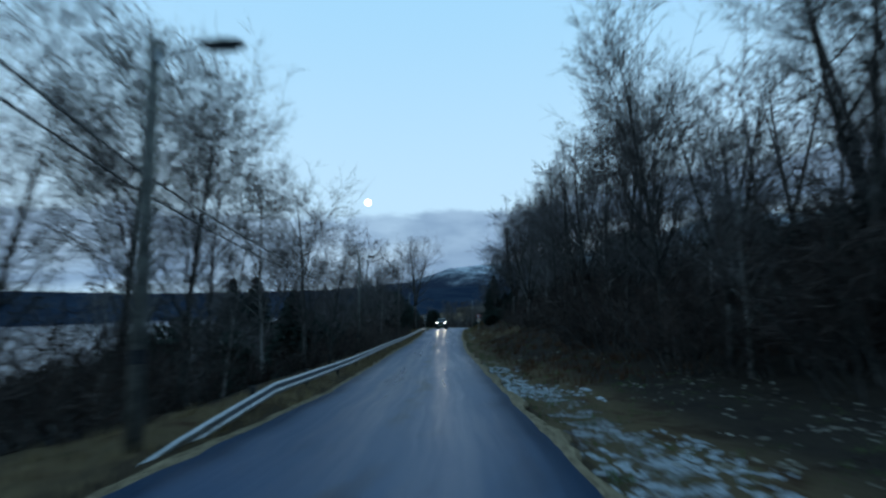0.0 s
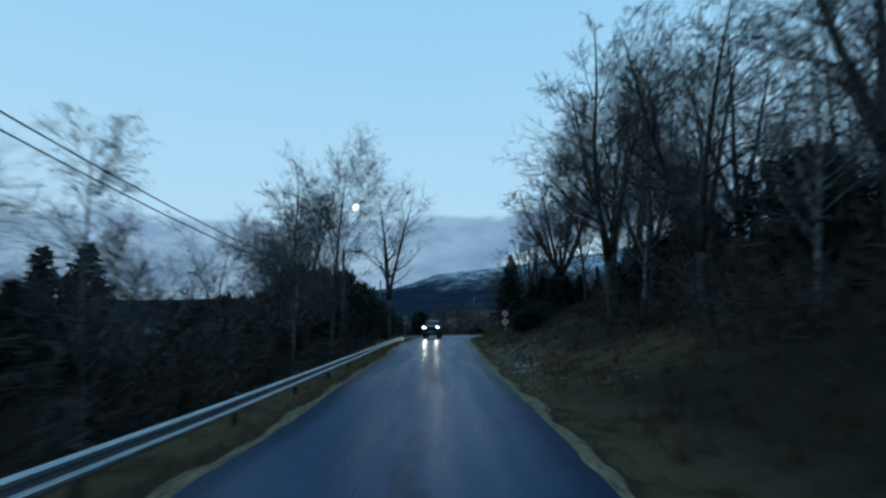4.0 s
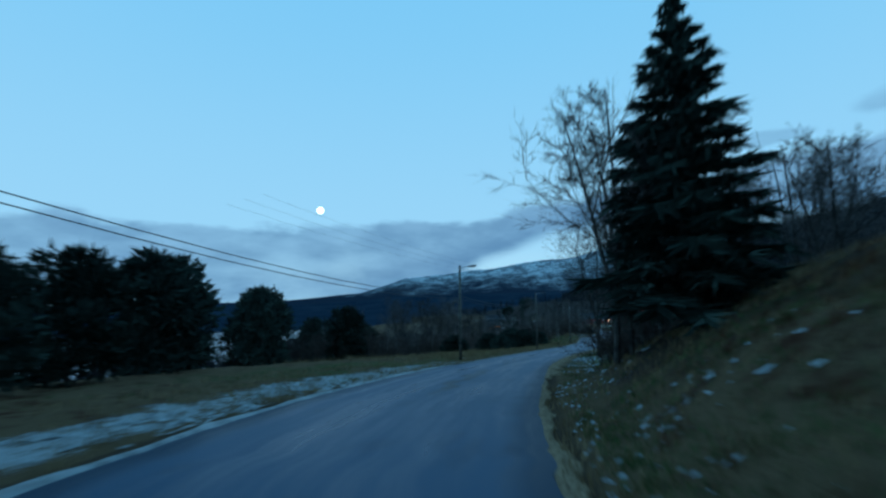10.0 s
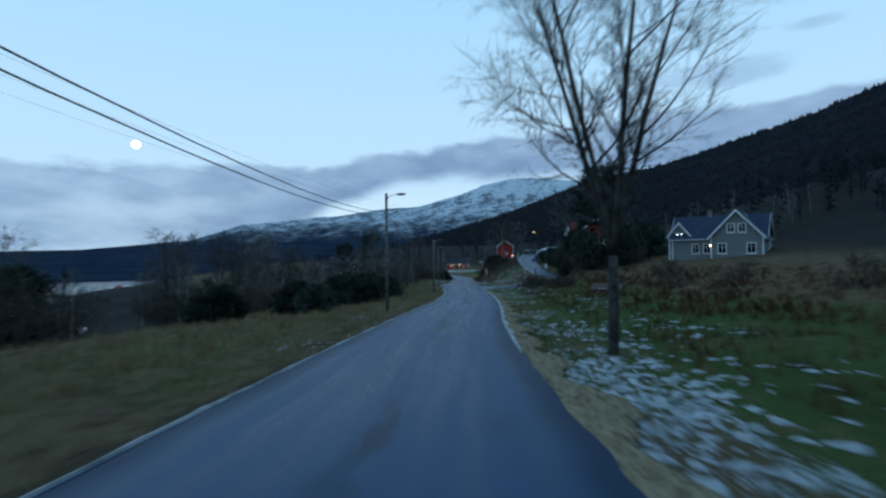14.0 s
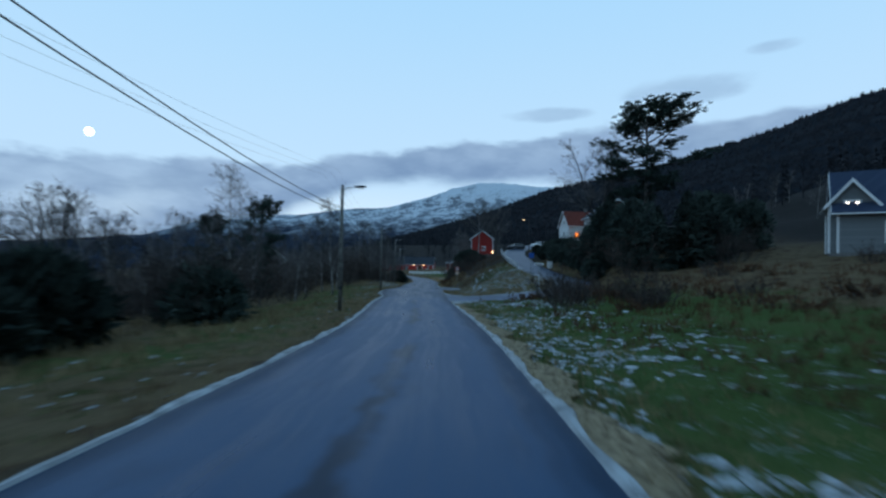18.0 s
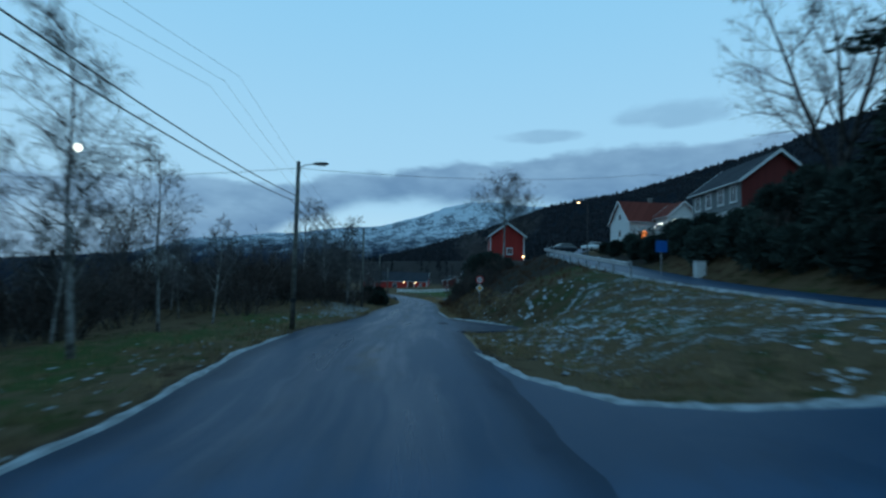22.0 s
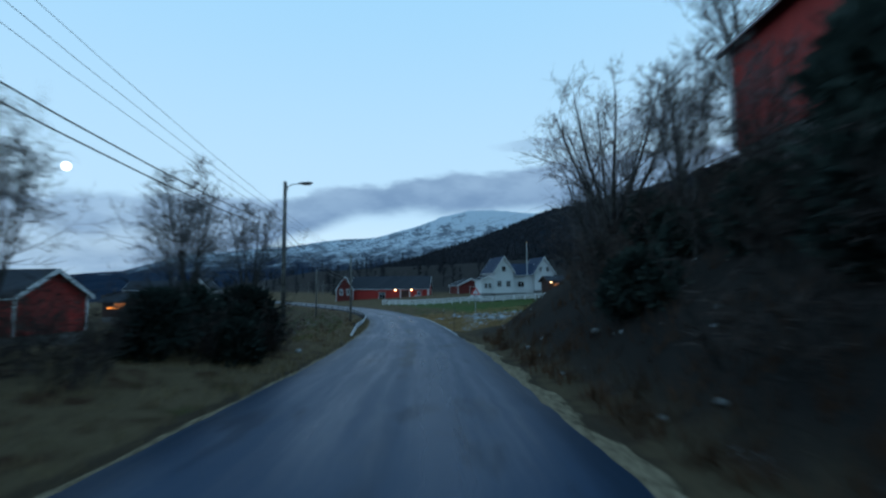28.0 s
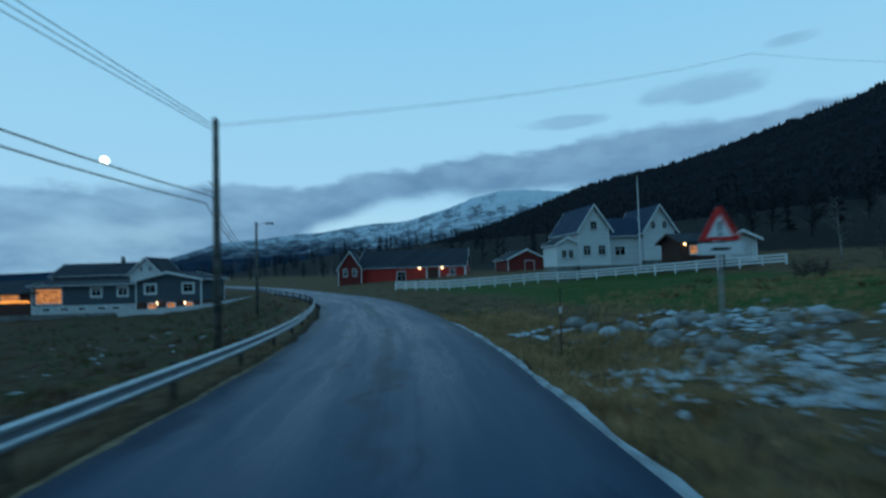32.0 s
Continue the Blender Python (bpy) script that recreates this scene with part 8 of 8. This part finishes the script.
    bk = simple_house("dark_house_behind", Matrix.Translation((-131.0, 430.0, zl + 1.0)) @ Matrix.Rotation(radians(93), 4, "Z"), 8.0, 20.0, 5.2, 2.3, BLUE, ROOF, WHITE, "dark-roofed house standing behind")
    chimney(bk, 0.0, -2.0, 8.2)
    wb = simple_house("white_house_behind", Matrix.Translation((-118.5, 425.0, zl + 1.0)) @ Matrix.Rotation(radians(8), 4, "Z"), 5.6, 9.0, 5.2, 2.9, WHITE_BOARD, ROOF, WHITE, "white gabled house standing behind")
    for x in (-0.8, 0.8):
        window(wb, on_wall("front", x, 6.0, 5.6, 9.0), 0.6, 0.8)

    # far white house across the wood, and lakeside houses
    fw = simple_house("far_white_house", Matrix.Translation((-90.0, 289.0, -13.5)) @ Matrix.Rotation(radians(30), 4, "Z"), 6.0, 8.0, 4.2, 2.6, WHITE_BOARD, ROOF, WHITE, "small white house beyond the wood")
    window(fw, on_wall("front", 0, 2.2, 6.0, 8.0), 1.0, 1.1)
    for k, (x, y) in enumerate(((-430, 596), (-405, 612), (-385, 622))):
        bx = simple_house("boathouse", Matrix.Translation((x, y, -40.3)) @ Matrix.Rotation(radians(40 + 9 * k), 4, "Z"), 8.0, 12.0, 3.6, 3.0, WHITE_BOARD if k != 1 else RED, ROOF_RED, WHITE, "pale boathouse on the far lake shore", "boathouse", 0.3, False)
        bx["group"] = "boathouses on the lake shore"
    sm = simple_house("red_cabin", Matrix.Translation((-83.0, 318.0, -14.5)) @ Matrix.Rotation(radians(80), 4, "Z"), 5.0, 7.0, 2.4, 1.6, RED, ROOF, WHITE, "low red cabin behind the birches", "cabin", 0.3)
    window(sm, on_wall("right", 0, 1.3, 5.0, 7.0), 0.9, 0.9)


build_houses()


# ---- fences, walls and yard things ----
def rail_fence(pts, label, rails=3, height=1.1, step=2.2):
    """White painted post and rail fence along a line of (x, y, z)."""
    ob = thing("rail_fence", Matrix(), label, "fence")
    pts = [Vector(p) for p in pts]
    path = []
    for a, b in zip(pts, pts[1:]):
        k = max(1, round((b - a).length / step))
        path += [a.lerp(b, i / k) for i in range(k)]
    path.append(pts[-1])
    for p in path:
        m = Mesh()
        m.box((p.x, p.y, p.z + height / 2 - 0.1), (0.16, 0.16, height + 0.25), bevel=0.012)
        part("post", m, WHITE, ob)
    for a, b in zip(path, path[1:]):
        for r in range(rails):
            z = height * (0.32 + 0.62 * r / max(1, rails - 1))
            m = Mesh()
            d = b - a
            ax = math.atan2(d.y, d.x)
            tilt = math.atan2(d.z, math.hypot(d.x, d.y))
            m.box((0, 0, 0), (d.length, 0.04, 0.19), bevel=0.008, m=Matrix.Translation((a + b) / 2 + Vector((0, 0, z))) @ Matrix.Rotation(ax, 4, "Z") @ Matrix.Rotation(-tilt, 4, "Y"))
            part("rail", m, WHITE, ob)
    return ob


FENCE = [(-66.0, 394.6), (-58.5, 387.5), (-53.0, 386.5), (-47.5, 389.5), (-42.5, 390.0), (-36.0, 388.0), (-30.5, 384.2), (-23.0, 380.4)]
rail_fence([(x, y, ground_z(x, y) + 0.05) for x, y in FENCE], "long white post and rail fence along the farmyard")


def side_rail(pts):
    """Pale steel rail on stout posts along the lower edge of the side road."""
    ob = thing("side_guard_rail", Matrix(), "pale guard rail on posts above the grassy bank", "guard rail")
    pts = [Vector(p) for p in pts]
    rings = []
    for i, p in enumerate(pts):
        t = (pts[min(i + 1, len(pts) - 1)] - pts[max(i - 1, 0)])
        f = Vector((-t.y, t.x, 0)).normalized()
        rings.append([tuple(p + f * a + Vector((0, 0, 0.62 + h))) for a, h in RAIL_PROFILE] + [tuple(p - f * 0.004 + Vector((0, 0, 0.62 + h))) for a, h in RAIL_PROFILE[::-1]])
    mb = Mesh()
    k = len(rings[0])
    for i in range(len(rings) - 1):
        mb.add(rings[i] + rings[i + 1], [(j, (j + 1) % k, (j + 1) % k + k, j + k) for j in range(k)])
    part("beam", mb, STEEL, ob, "corrugated pale beam")
    for a, b in zip(pts, pts[1:]):
        n = max(1, round((b - a).length / 3.0))
        for i in range(n):
            p = a.lerp(b, i / n)
            m = Mesh()
            m.box((p.x + 0.12, p.y, p.z + 0.2), (0.12, 0.14, 1.3), bevel=0.012)
            part("post", m, STEEL, ob)


side_rail([(-40.9, 253.0, -9.35), (-41.0, 262.0, -8.55), (-40.8, 270.0, -7.8), (-40.3, 278.0, -7.15), (-39.3, 285.0, -6.6)])


def low_wall(pts, label, mat, h=0.9, t=0.25):
    mb = Mesh()
    for a, b in zip(pts, pts[1:]):
        a, b = Vector(a), Vector(b)
        d = b - a
        mb.box((0, 0, 0), (d.length + 0.1, t, h), bevel=0.02, m=Matrix.Translation((a + b) / 2 + Vector((0, 0, h / 2 - 0.25))) @ Matrix.Rotation(math.atan2(d.y, d.x), 4, "Z") @ Matrix.Rotation(-math.atan2(d.z, math.hypot(d.x, d.y)), 4, "Y"))
    return single("low_wall", mb, mat, label, "wall")


low_wall([(-107.0, 397.5, -18.3), (-95.5, 398.0, -17.75), (-84.5, 401.0, -16.3)], "low pale garden wall before the blue house", PLASTER, 1.0)


def flagpole(x, y, z0, top):
    ob = thing("flagpole", Matrix.Translation((x, y, z0)), "tall white flagpole in the farmyard", "flagpole")
    p = Mesh()
    p.tube([(0, 0, -0.2), (0, 0, top - z0)], [0.09, 0.045], 10)
    part("pole", p, WHITE, ob)
    k = Mesh()
    k.tube([(0, 0, top - z0), (0, 0, top - z0 + 0.16)], [0.09, 0.03], 10)
    part("knob", k, SIGN_YELLOW, ob)


flagpole(-35.7, 386.9, -13.3, -2.6)


def yard_lamp(x, y, z0, top):
    ob = thing("yard_lamp", Matrix.Translation((x, y, z0)) @ Matrix.Rotation(radians(180), 4, "Z"), "lit street lamp on a dark pole by the houses", "street lamp")
    p = Mesh()
    p.tube([(0, 0, -0.3), (0, 0, top - z0)], [0.10, 0.07], 10)
    part("pole", p, DARK_STEEL, ob)
    a = Mesh()
    a.tube([(0, 0, top - z0 - 0.1), (0.9, 0, top - z0 + 0.05)], [0.03, 0.03], 6)
    part("arm", a, DARK_STEEL, ob)
    h = Mesh()
    h.box((1.2, 0, top - z0 + 0.05), (0.7, 0.26, 0.12), bevel=0.04)
    hd = part("lamp_head", h, DARK_STEEL, ob)
    g = Mesh()
    g.box((1.2, 0, top - z0 - 0.03), (0.42, 0.18, 0.05), bevel=0.015)
    part("lamp_glass", g, WARM_LAMP, hd, "warm lit lamp glass")


yard_lamp(-33.4, 286.3, -6.5, 0.35)


def fairy_lights():
    """A string of small white lights sagging along the hedge, and an orange lit bush."""
    ob = thing("light_string", Matrix(), "string of small white lights along a garden hedge", "string lights")
    rng = random.Random(5)
    cord = Mesh()
    path = []
    for i in range(41):
        f = i / 40
        path.append(Vector((-17.8 + 12.6 * f, 302.0 - 7.5 * f, -0.9 + 1.9 * f + 0.55 * math.sin(9 * f) * (1 - 0.4 * f) + rng.uniform(-0.1, 0.1))))
    cord.tube(path, [0.012] * len(path), 4)
    part("cord", cord, CABLE, ob)
    bulb = Mesh()
    bulb.tube([(0, 0, -0.07), (0, 0, -0.02), (0, 0, 0.05)], [0.02, 0.07, 0.03], 6)
    me = bulb.data("bulb", FAIRY)
    for i in range(60):
        f = rng.random() ** 0.8
        k = int(f * 39)
        b = new("bulb", me)
        b.parent = ob
        b.matrix_basis = Matrix.Translation(path[k].lerp(path[k + 1], rng.random()) + Vector((0, 0, rng.uniform(-0.2, 0.1))))
    rng2 = random.Random(8)
    glow = Mesh()
    for _ in range(120):
        a, r = rng2.uniform(0, 6.28), 0.75 * math.sqrt(rng2.random())
        z = rng2.random()
        c = Vector((math.cos(a) * r * (1 - z * 0.6), math.sin(a) * r * (1 - z * 0.6), z * 1.6))
        glow.spike(c, c + Vector((rng2.uniform(-.2, .2), rng2.uniform(-.2, .2), 0.2)), 0.04)
    bush = thing("lit_garden_bush", Matrix.Translation((-18.4, 304.2, -2.9)), "garden bush lit by orange lights", "bush")
    part("lights", glow, ORANGE_GLOW, bush, "orange points of light")
    tw = Mesh()
    clump(tw, rng2, Vector((0, 0, 0.7)), 0.9, 160, 0.9, 0.3, 0.03)
    part("foliage", tw, NEEDLE, bush)


fairy_lights()


def hedge(x0, y0, x1, y1, h, label, z=None):
    rng = random.Random(int(abs(x0) * 10))
    mb = Mesh()
    n = int(math.hypot(x1 - x0, y1 - y0) / 0.6)
    for i in range(n):
        f = i / n
        x, y = x0 + (x1 - x0) * f, y0 + (y1 - y0) * f
        clump(mb, rng, Vector((x, y, (ground_z(x, y) if z is None else z) + h * 0.5)), h * 0.62, 60, 0.95, 0.28, 0.045)
    return single("garden_hedge", mb, NEEDLE, label, "hedge")


hedge(-20.0, 304.5, -5.5, 294.0, 2.3, "dark clipped hedge below the white house", -3.0)
hedge(-28.6, 277.5, -26.6, 260.0, 2.8, "dark clipped hedge below the grey house", -6.2)
hedge(-33.0, 272.0, -30.0, 256.0, 1.4, "dark hedge beside the side road")
hedge(-83.5, 398.0, -78.0, 403.5, 1.0, "dark low hedge by the garden wall", -17.2)


# ---- parked car by the side road and the pickup on the road ----
def wheel(parent, x, y, r, w):
    t = Mesh()
    prof = [(-w / 2, r * 0.62), (-w / 2, r * 0.9), (-w * 0.36, r), (w * 0.36, r), (w / 2, r * 0.9), (w / 2, r * 0.62)]
    k = 28
    vs, fs = [], []
    for i in range(k):
        a = 2 * math.pi * i / k
        vs += [(x + p, y + q * math.cos(a), r + q * math.sin(a)) for p, q in prof]
    n = len(prof)
    fs = [(i * n + j, i * n + (j + 1) % n, ((i + 1) % k) * n + (j + 1) % n, ((i + 1) % k) * n + j) for i in range(k) for j in range(n)]
    t.add(vs, fs)
    wh = part("wheel", t, RUBBER, parent, "black treaded tyre")
    rim = Mesh()
    s = 1 if x > 0 else -1
    rim.tube([(x - s * w * 0.3, y, r), (x + s * w * 0.34, y, r)], [r * 0.62, r * 0.60], 20)
    for i in range(6):
        a = 2 * math.pi * i / 6
        rim.box((0, 0, 0), (0.05, 0.09, r * 0.5), bevel=0.01, m=Matrix.Translation((x + s * w * 0.36, y + 0.3 * r * math.cos(a), r + 0.3 * r * math.sin(a))) @ Matrix.Rotation(a - math.pi / 2, 4, "X"))
    part("rim", rim, DARK_STEEL, wh, "dark spoked alloy rim")


def loft(sections, slot=0):
    """A skin over cross sections of equal count, closed at both ends."""
    m = Mesh()
    k = len(sections[0])
    for s in sections:
        m.v.extend(s)
    m.f = [(i * k + j, i * k + (j + 1) % k, (i + 1) * k + (j + 1) % k, (i + 1) * k + j) for i in range(len(sections) - 1) for j in range(k)]
    m.f += [tuple(range(k))[::-1], tuple(range((len(sections) - 1) * k, len(sections) * k))]
    m.s = [slot] * len(m.f)
    return m


def body_section(y, half, z0, z1, tuck=0.06):
    h = z1 - z0
    side = [(half - 0.10, z0), (half - 0.02, z0 + h * 0.12), (half, z0 + h * 0.45), (half - 0.02, z0 + h * 0.72), (half - tuck, z0 + h * 0.93), (half - tuck - 0.10, z1)]
    return [(x, y, z) for x, z in side] + [(-x, y, z) for x, z in side[::-1]]


def pickup(m):
    """A double-cab pickup, nose towards -y, lights on."""
    ob = thing("pickup_truck", m, "grey double-cab pickup with lit headlights on the road", "pickup truck")
    body = loft([body_section(-2.62, 0.80, 0.60, 1.04), body_section(-2.52, 0.92, 0.50, 1.18), body_section(-2.05, 0.97, 0.48, 1.26), body_section(-1.05, 0.98, 0.48, 1.32), body_section(-0.6, 0.98, 0.46, 1.31),
                 body_section(1.2, 0.98, 0.46, 1.30), body_section(1.3, 0.98, 0.50, 1.36), body_section(2.6, 0.97, 0.54, 1.38), body_section(2.68, 0.93, 0.60, 1.34)])
    part("body", body, CAR_PAINT, ob, "grey painted body", smooth=True)
    cab = loft([[(x, -1.02, z) for x, z in ((0.82, 1.24), (0.81, 1.30), (-0.81, 1.30), (-0.82, 1.24))],
                [(x, -0.22, z) for x, z in ((0.86, 1.24), (0.71, 1.80), (-0.71, 1.80), (-0.86, 1.24))],
                [(x, 0.15, z) for x, z in ((0.87, 1.24), (0.69, 1.88), (-0.69, 1.88), (-0.87, 1.24))],
                [(x, 1.00, z) for x, z in ((0.87, 1.24), (0.69, 1.87), (-0.69, 1.87), (-0.87, 1.24))],
                [(x, 1.28, z) for x, z in ((0.86, 1.24), (0.70, 1.79), (-0.70, 1.79), (-0.86, 1.24))],
                [(x, 1.44, z) for x, z in ((0.85, 1.24), (0.83, 1.30), (-0.83, 1.30), (-0.85, 1.24))]])
    part("cab", cab, CAR_PAINT, ob, "cab with a pale roof")
    ws = Mesh()
    ws.add([(0.75, -1.00, 1.33), (-0.75, -1.00, 1.33), (-0.66, -0.24, 1.80), (0.66, -0.24, 1.80)], [(0, 1, 2, 3)])
    ws.v = [(x, y - 0.02, z + 0.014) for x, y, z in ws.v]
    part("windscreen", ws, CAR_GLASS, ob)
    for k in (-1, 1):
        wi = Mesh()
        wi.tube([(k * 0.5 + 0.1, -1.03, 1.35), (k * 0.5 - 0.35, -0.86, 1.45)], [0.012, 0.008], 5)
        part("wiper", wi, BLACK_PLASTIC, ob)
    for s in (-1, 1):
        for ya, yb in ((-0.42, 0.36), (0.44, 1.14)):
            g = Mesh()
            g.add([(s * 0.872, ya, 1.33), (s * 0.875, yb, 1.33), (s * 0.735, yb - (0.08 if yb > 1 else 0.0), 1.78), (s * 0.745, ya + (0.36 if ya < 0 else 0.0), 1.74 if ya < 0 else 1.78)], [(0, 1, 2, 3)])
            part("side_window", g, CAR_GLASS, ob)
        for yc in (-1.62, 1.62):
            fl = Mesh()
            arc = [(s * 0.99, yc + 0.52 * math.cos(a), 0.42 + 0.52 * math.sin(a)) for a in (math.pi * i / 10 for i in range(11))]
            fl.tube(arc, [0.055] * 11, 6)
            part("wheel_arch", fl, BLACK_PLASTIC, ob, "black wheel arch trim")
        mi = Mesh()
        mi.box((s * 1.08, -0.55, 1.38), (0.22, 0.12, 0.20), bevel=0.04)
        part("mirror", mi, BLACK_PLASTIC, ob)
        hl = Mesh()
        prof = [(0.56, 0.99), (0.84, 1.01), (0.90, 1.10), (0.86, 1.145), (0.58, 1.07)]
        hl.prism([(s * x, z) for x, z in (prof if s > 0 else prof[::-1])], 0.14, Matrix.Translation((0, -2.60, 0)))
        part("headlight", hl, HEADLIGHT, ob, "bright lit headlight")
        fog = Mesh()
        fog.box((s * 0.70, -2.63, 0.62), (0.20, 0.05, 0.10), bevel=0.02)
        part("fog_lamp", fog, STEEL, ob)
        st = Mesh()
        st.box((s * 0.93, 0.15, 0.42), (0.14, 1.9, 0.06), bevel=0.02)
        part("side_step", st, BLACK_PLASTIC, ob)
        for yc in (-1.62, 1.62):
            wheel(ob, s * 0.83, yc, 0.46, 0.27)
    gr = Mesh()
    gr.box((0, -2.62, 0.92), (1.12, 0.10, 0.46), bevel=0.04)
    grille = part("grille", gr, BLACK_PLASTIC, ob, "black grille")
    for k in range(3):
        b = Mesh()
        b.box((0, -2.69, 0.84 + 0.09 * k), (0.92, 0.02, 0.025), bevel=0.005)
        part("grille_bar", b, DARK_STEEL, grille)
    bp = Mesh()
    bp.box((0, -2.62, 0.56), (1.78, 0.24, 0.26), bevel=0.06)
    bumper = part("bumper", bp, BLACK_PLASTIC, ob, "black bumper")
    sk = Mesh()
    sk.box((0, -2.70, 0.50), (1.10, 0.12, 0.07), bevel=0.02)
    part("skid_plate", sk, STEEL, bumper, "pale skid plate")
    pl = Mesh()
    pl.box((0, -2.755, 0.68), (0.54, 0.02, 0.15), bevel=0.006)
    plate = part("plate", pl, PLATE_GREEN, bumper, "plain green plate")
    pb = Mesh()
    pb.box((0, -2.767, 0.66), (0.40, 0.004, 0.05))
    part("plate_bar", pb, SIGN_WHITE, plate)
    bed = Mesh()
    bed.box((0, 2.0, 1.325), (1.66, 1.14, 0.04), bevel=0.01)
    part("bed_cover", bed, BLACK_PLASTIC, ob, "black bed cover")
    for child in ob.children:
        if not child.name.startswith("wheel") or child.name.startswith("wheel_arch"):
            child.matrix_basis = Matrix.Translation((0, 0, 0.2))
    return ob


PICK = Vector((-46.2, 91.3))
pq = road_point(93.4, 0) - road_point(91.4, 0)
turn = math.atan2(pq.y, pq.x) - math.pi / 2
tail = Vector((-math.sin(turn), math.cos(turn)))
ctr = PICK + tail * 2.72
pz = float(road_at(ctr.y)[1]) + 0.02
fall = math.atan2(float(road_at(ctr.y + 2)[1] - road_at(ctr.y - 2)[1]), 4.0)
pickup(Matrix.Translation((ctr.x, ctr.y, pz)) @ Matrix.Rotation(turn, 4, "Z") @ Matrix.Rotation(fall, 4, "X") @ Matrix.Diagonal((1.02, 1.03, 1.05, 1)))
for s in (-0.68, 0.68):
    lamp = bpy.data.lights.new("headlight_beam", "SPOT")
    lamp.energy, lamp.spot_size, lamp.spot_blend, lamp.color, lamp.shadow_soft_size = 140.0, radians(58), 0.8, (1.0, 0.88, 0.70), 0.08
    lo = new("headlight_beam", lamp)
    side = Vector((math.cos(turn), math.sin(turn)))
    e = PICK + side * s - tail * 0.12
    t = e - tail * 9.0
    lo.matrix_basis = look((e.x, e.y, pz + 1.24), (t.x, t.y, pz + 0.25))


def small_car(m, paint, label):
    ob = thing("parked_car", m, label, "car", "parked cars by the houses")
    part("body", loft([body_section(-2.05, 0.70, 0.40, 0.70), body_section(-1.9, 0.84, 0.32, 0.82), body_section(-0.9, 0.88, 0.28, 0.95), body_section(1.5, 0.88, 0.28, 0.98), body_section(2.05, 0.80, 0.38, 0.90)]), paint, ob, smooth=True)
    part("cabin", loft([[(x, -1.0, z) for x, z in ((0.74, 0.92), (0.72, 0.95), (-0.72, 0.95), (-0.74, 0.92))], [(x, -0.2, z) for x, z in ((0.76, 0.92), (0.58, 1.42), (-0.58, 1.42), (-0.76, 0.92))],
                        [(x, 1.1, z) for x, z in ((0.76, 0.92), (0.58, 1.44), (-0.58, 1.44), (-0.76, 0.92))], [(x, 1.8, z) for x, z in ((0.72, 0.92), (0.70, 0.98), (-0.70, 0.98), (-0.72, 0.92))]]), GLASS, ob, "dark glazed cabin")
    rf = Mesh()
    rf.box((0, 0.45, 1.445), (1.14, 1.4, 0.04), bevel=0.015)
    part("roof", rf, paint, ob)
    for s in (-1, 1):
        for yc in (-1.3, 1.3):
            wheel(ob, s * 0.76, yc, 0.32, 0.2)


small_car(Matrix.Translation((-35.4, 291.5, -6.10)) @ Matrix.Rotation(radians(-70), 4, "Z"), CAR_DARK, "dark car parked by the side road")
small_car(Matrix.Translation((-29.0, 297.5, -5.4)) @ Matrix.Rotation(radians(-60), 4, "Z"), SIGN_WHITE, "white car parked by the houses")
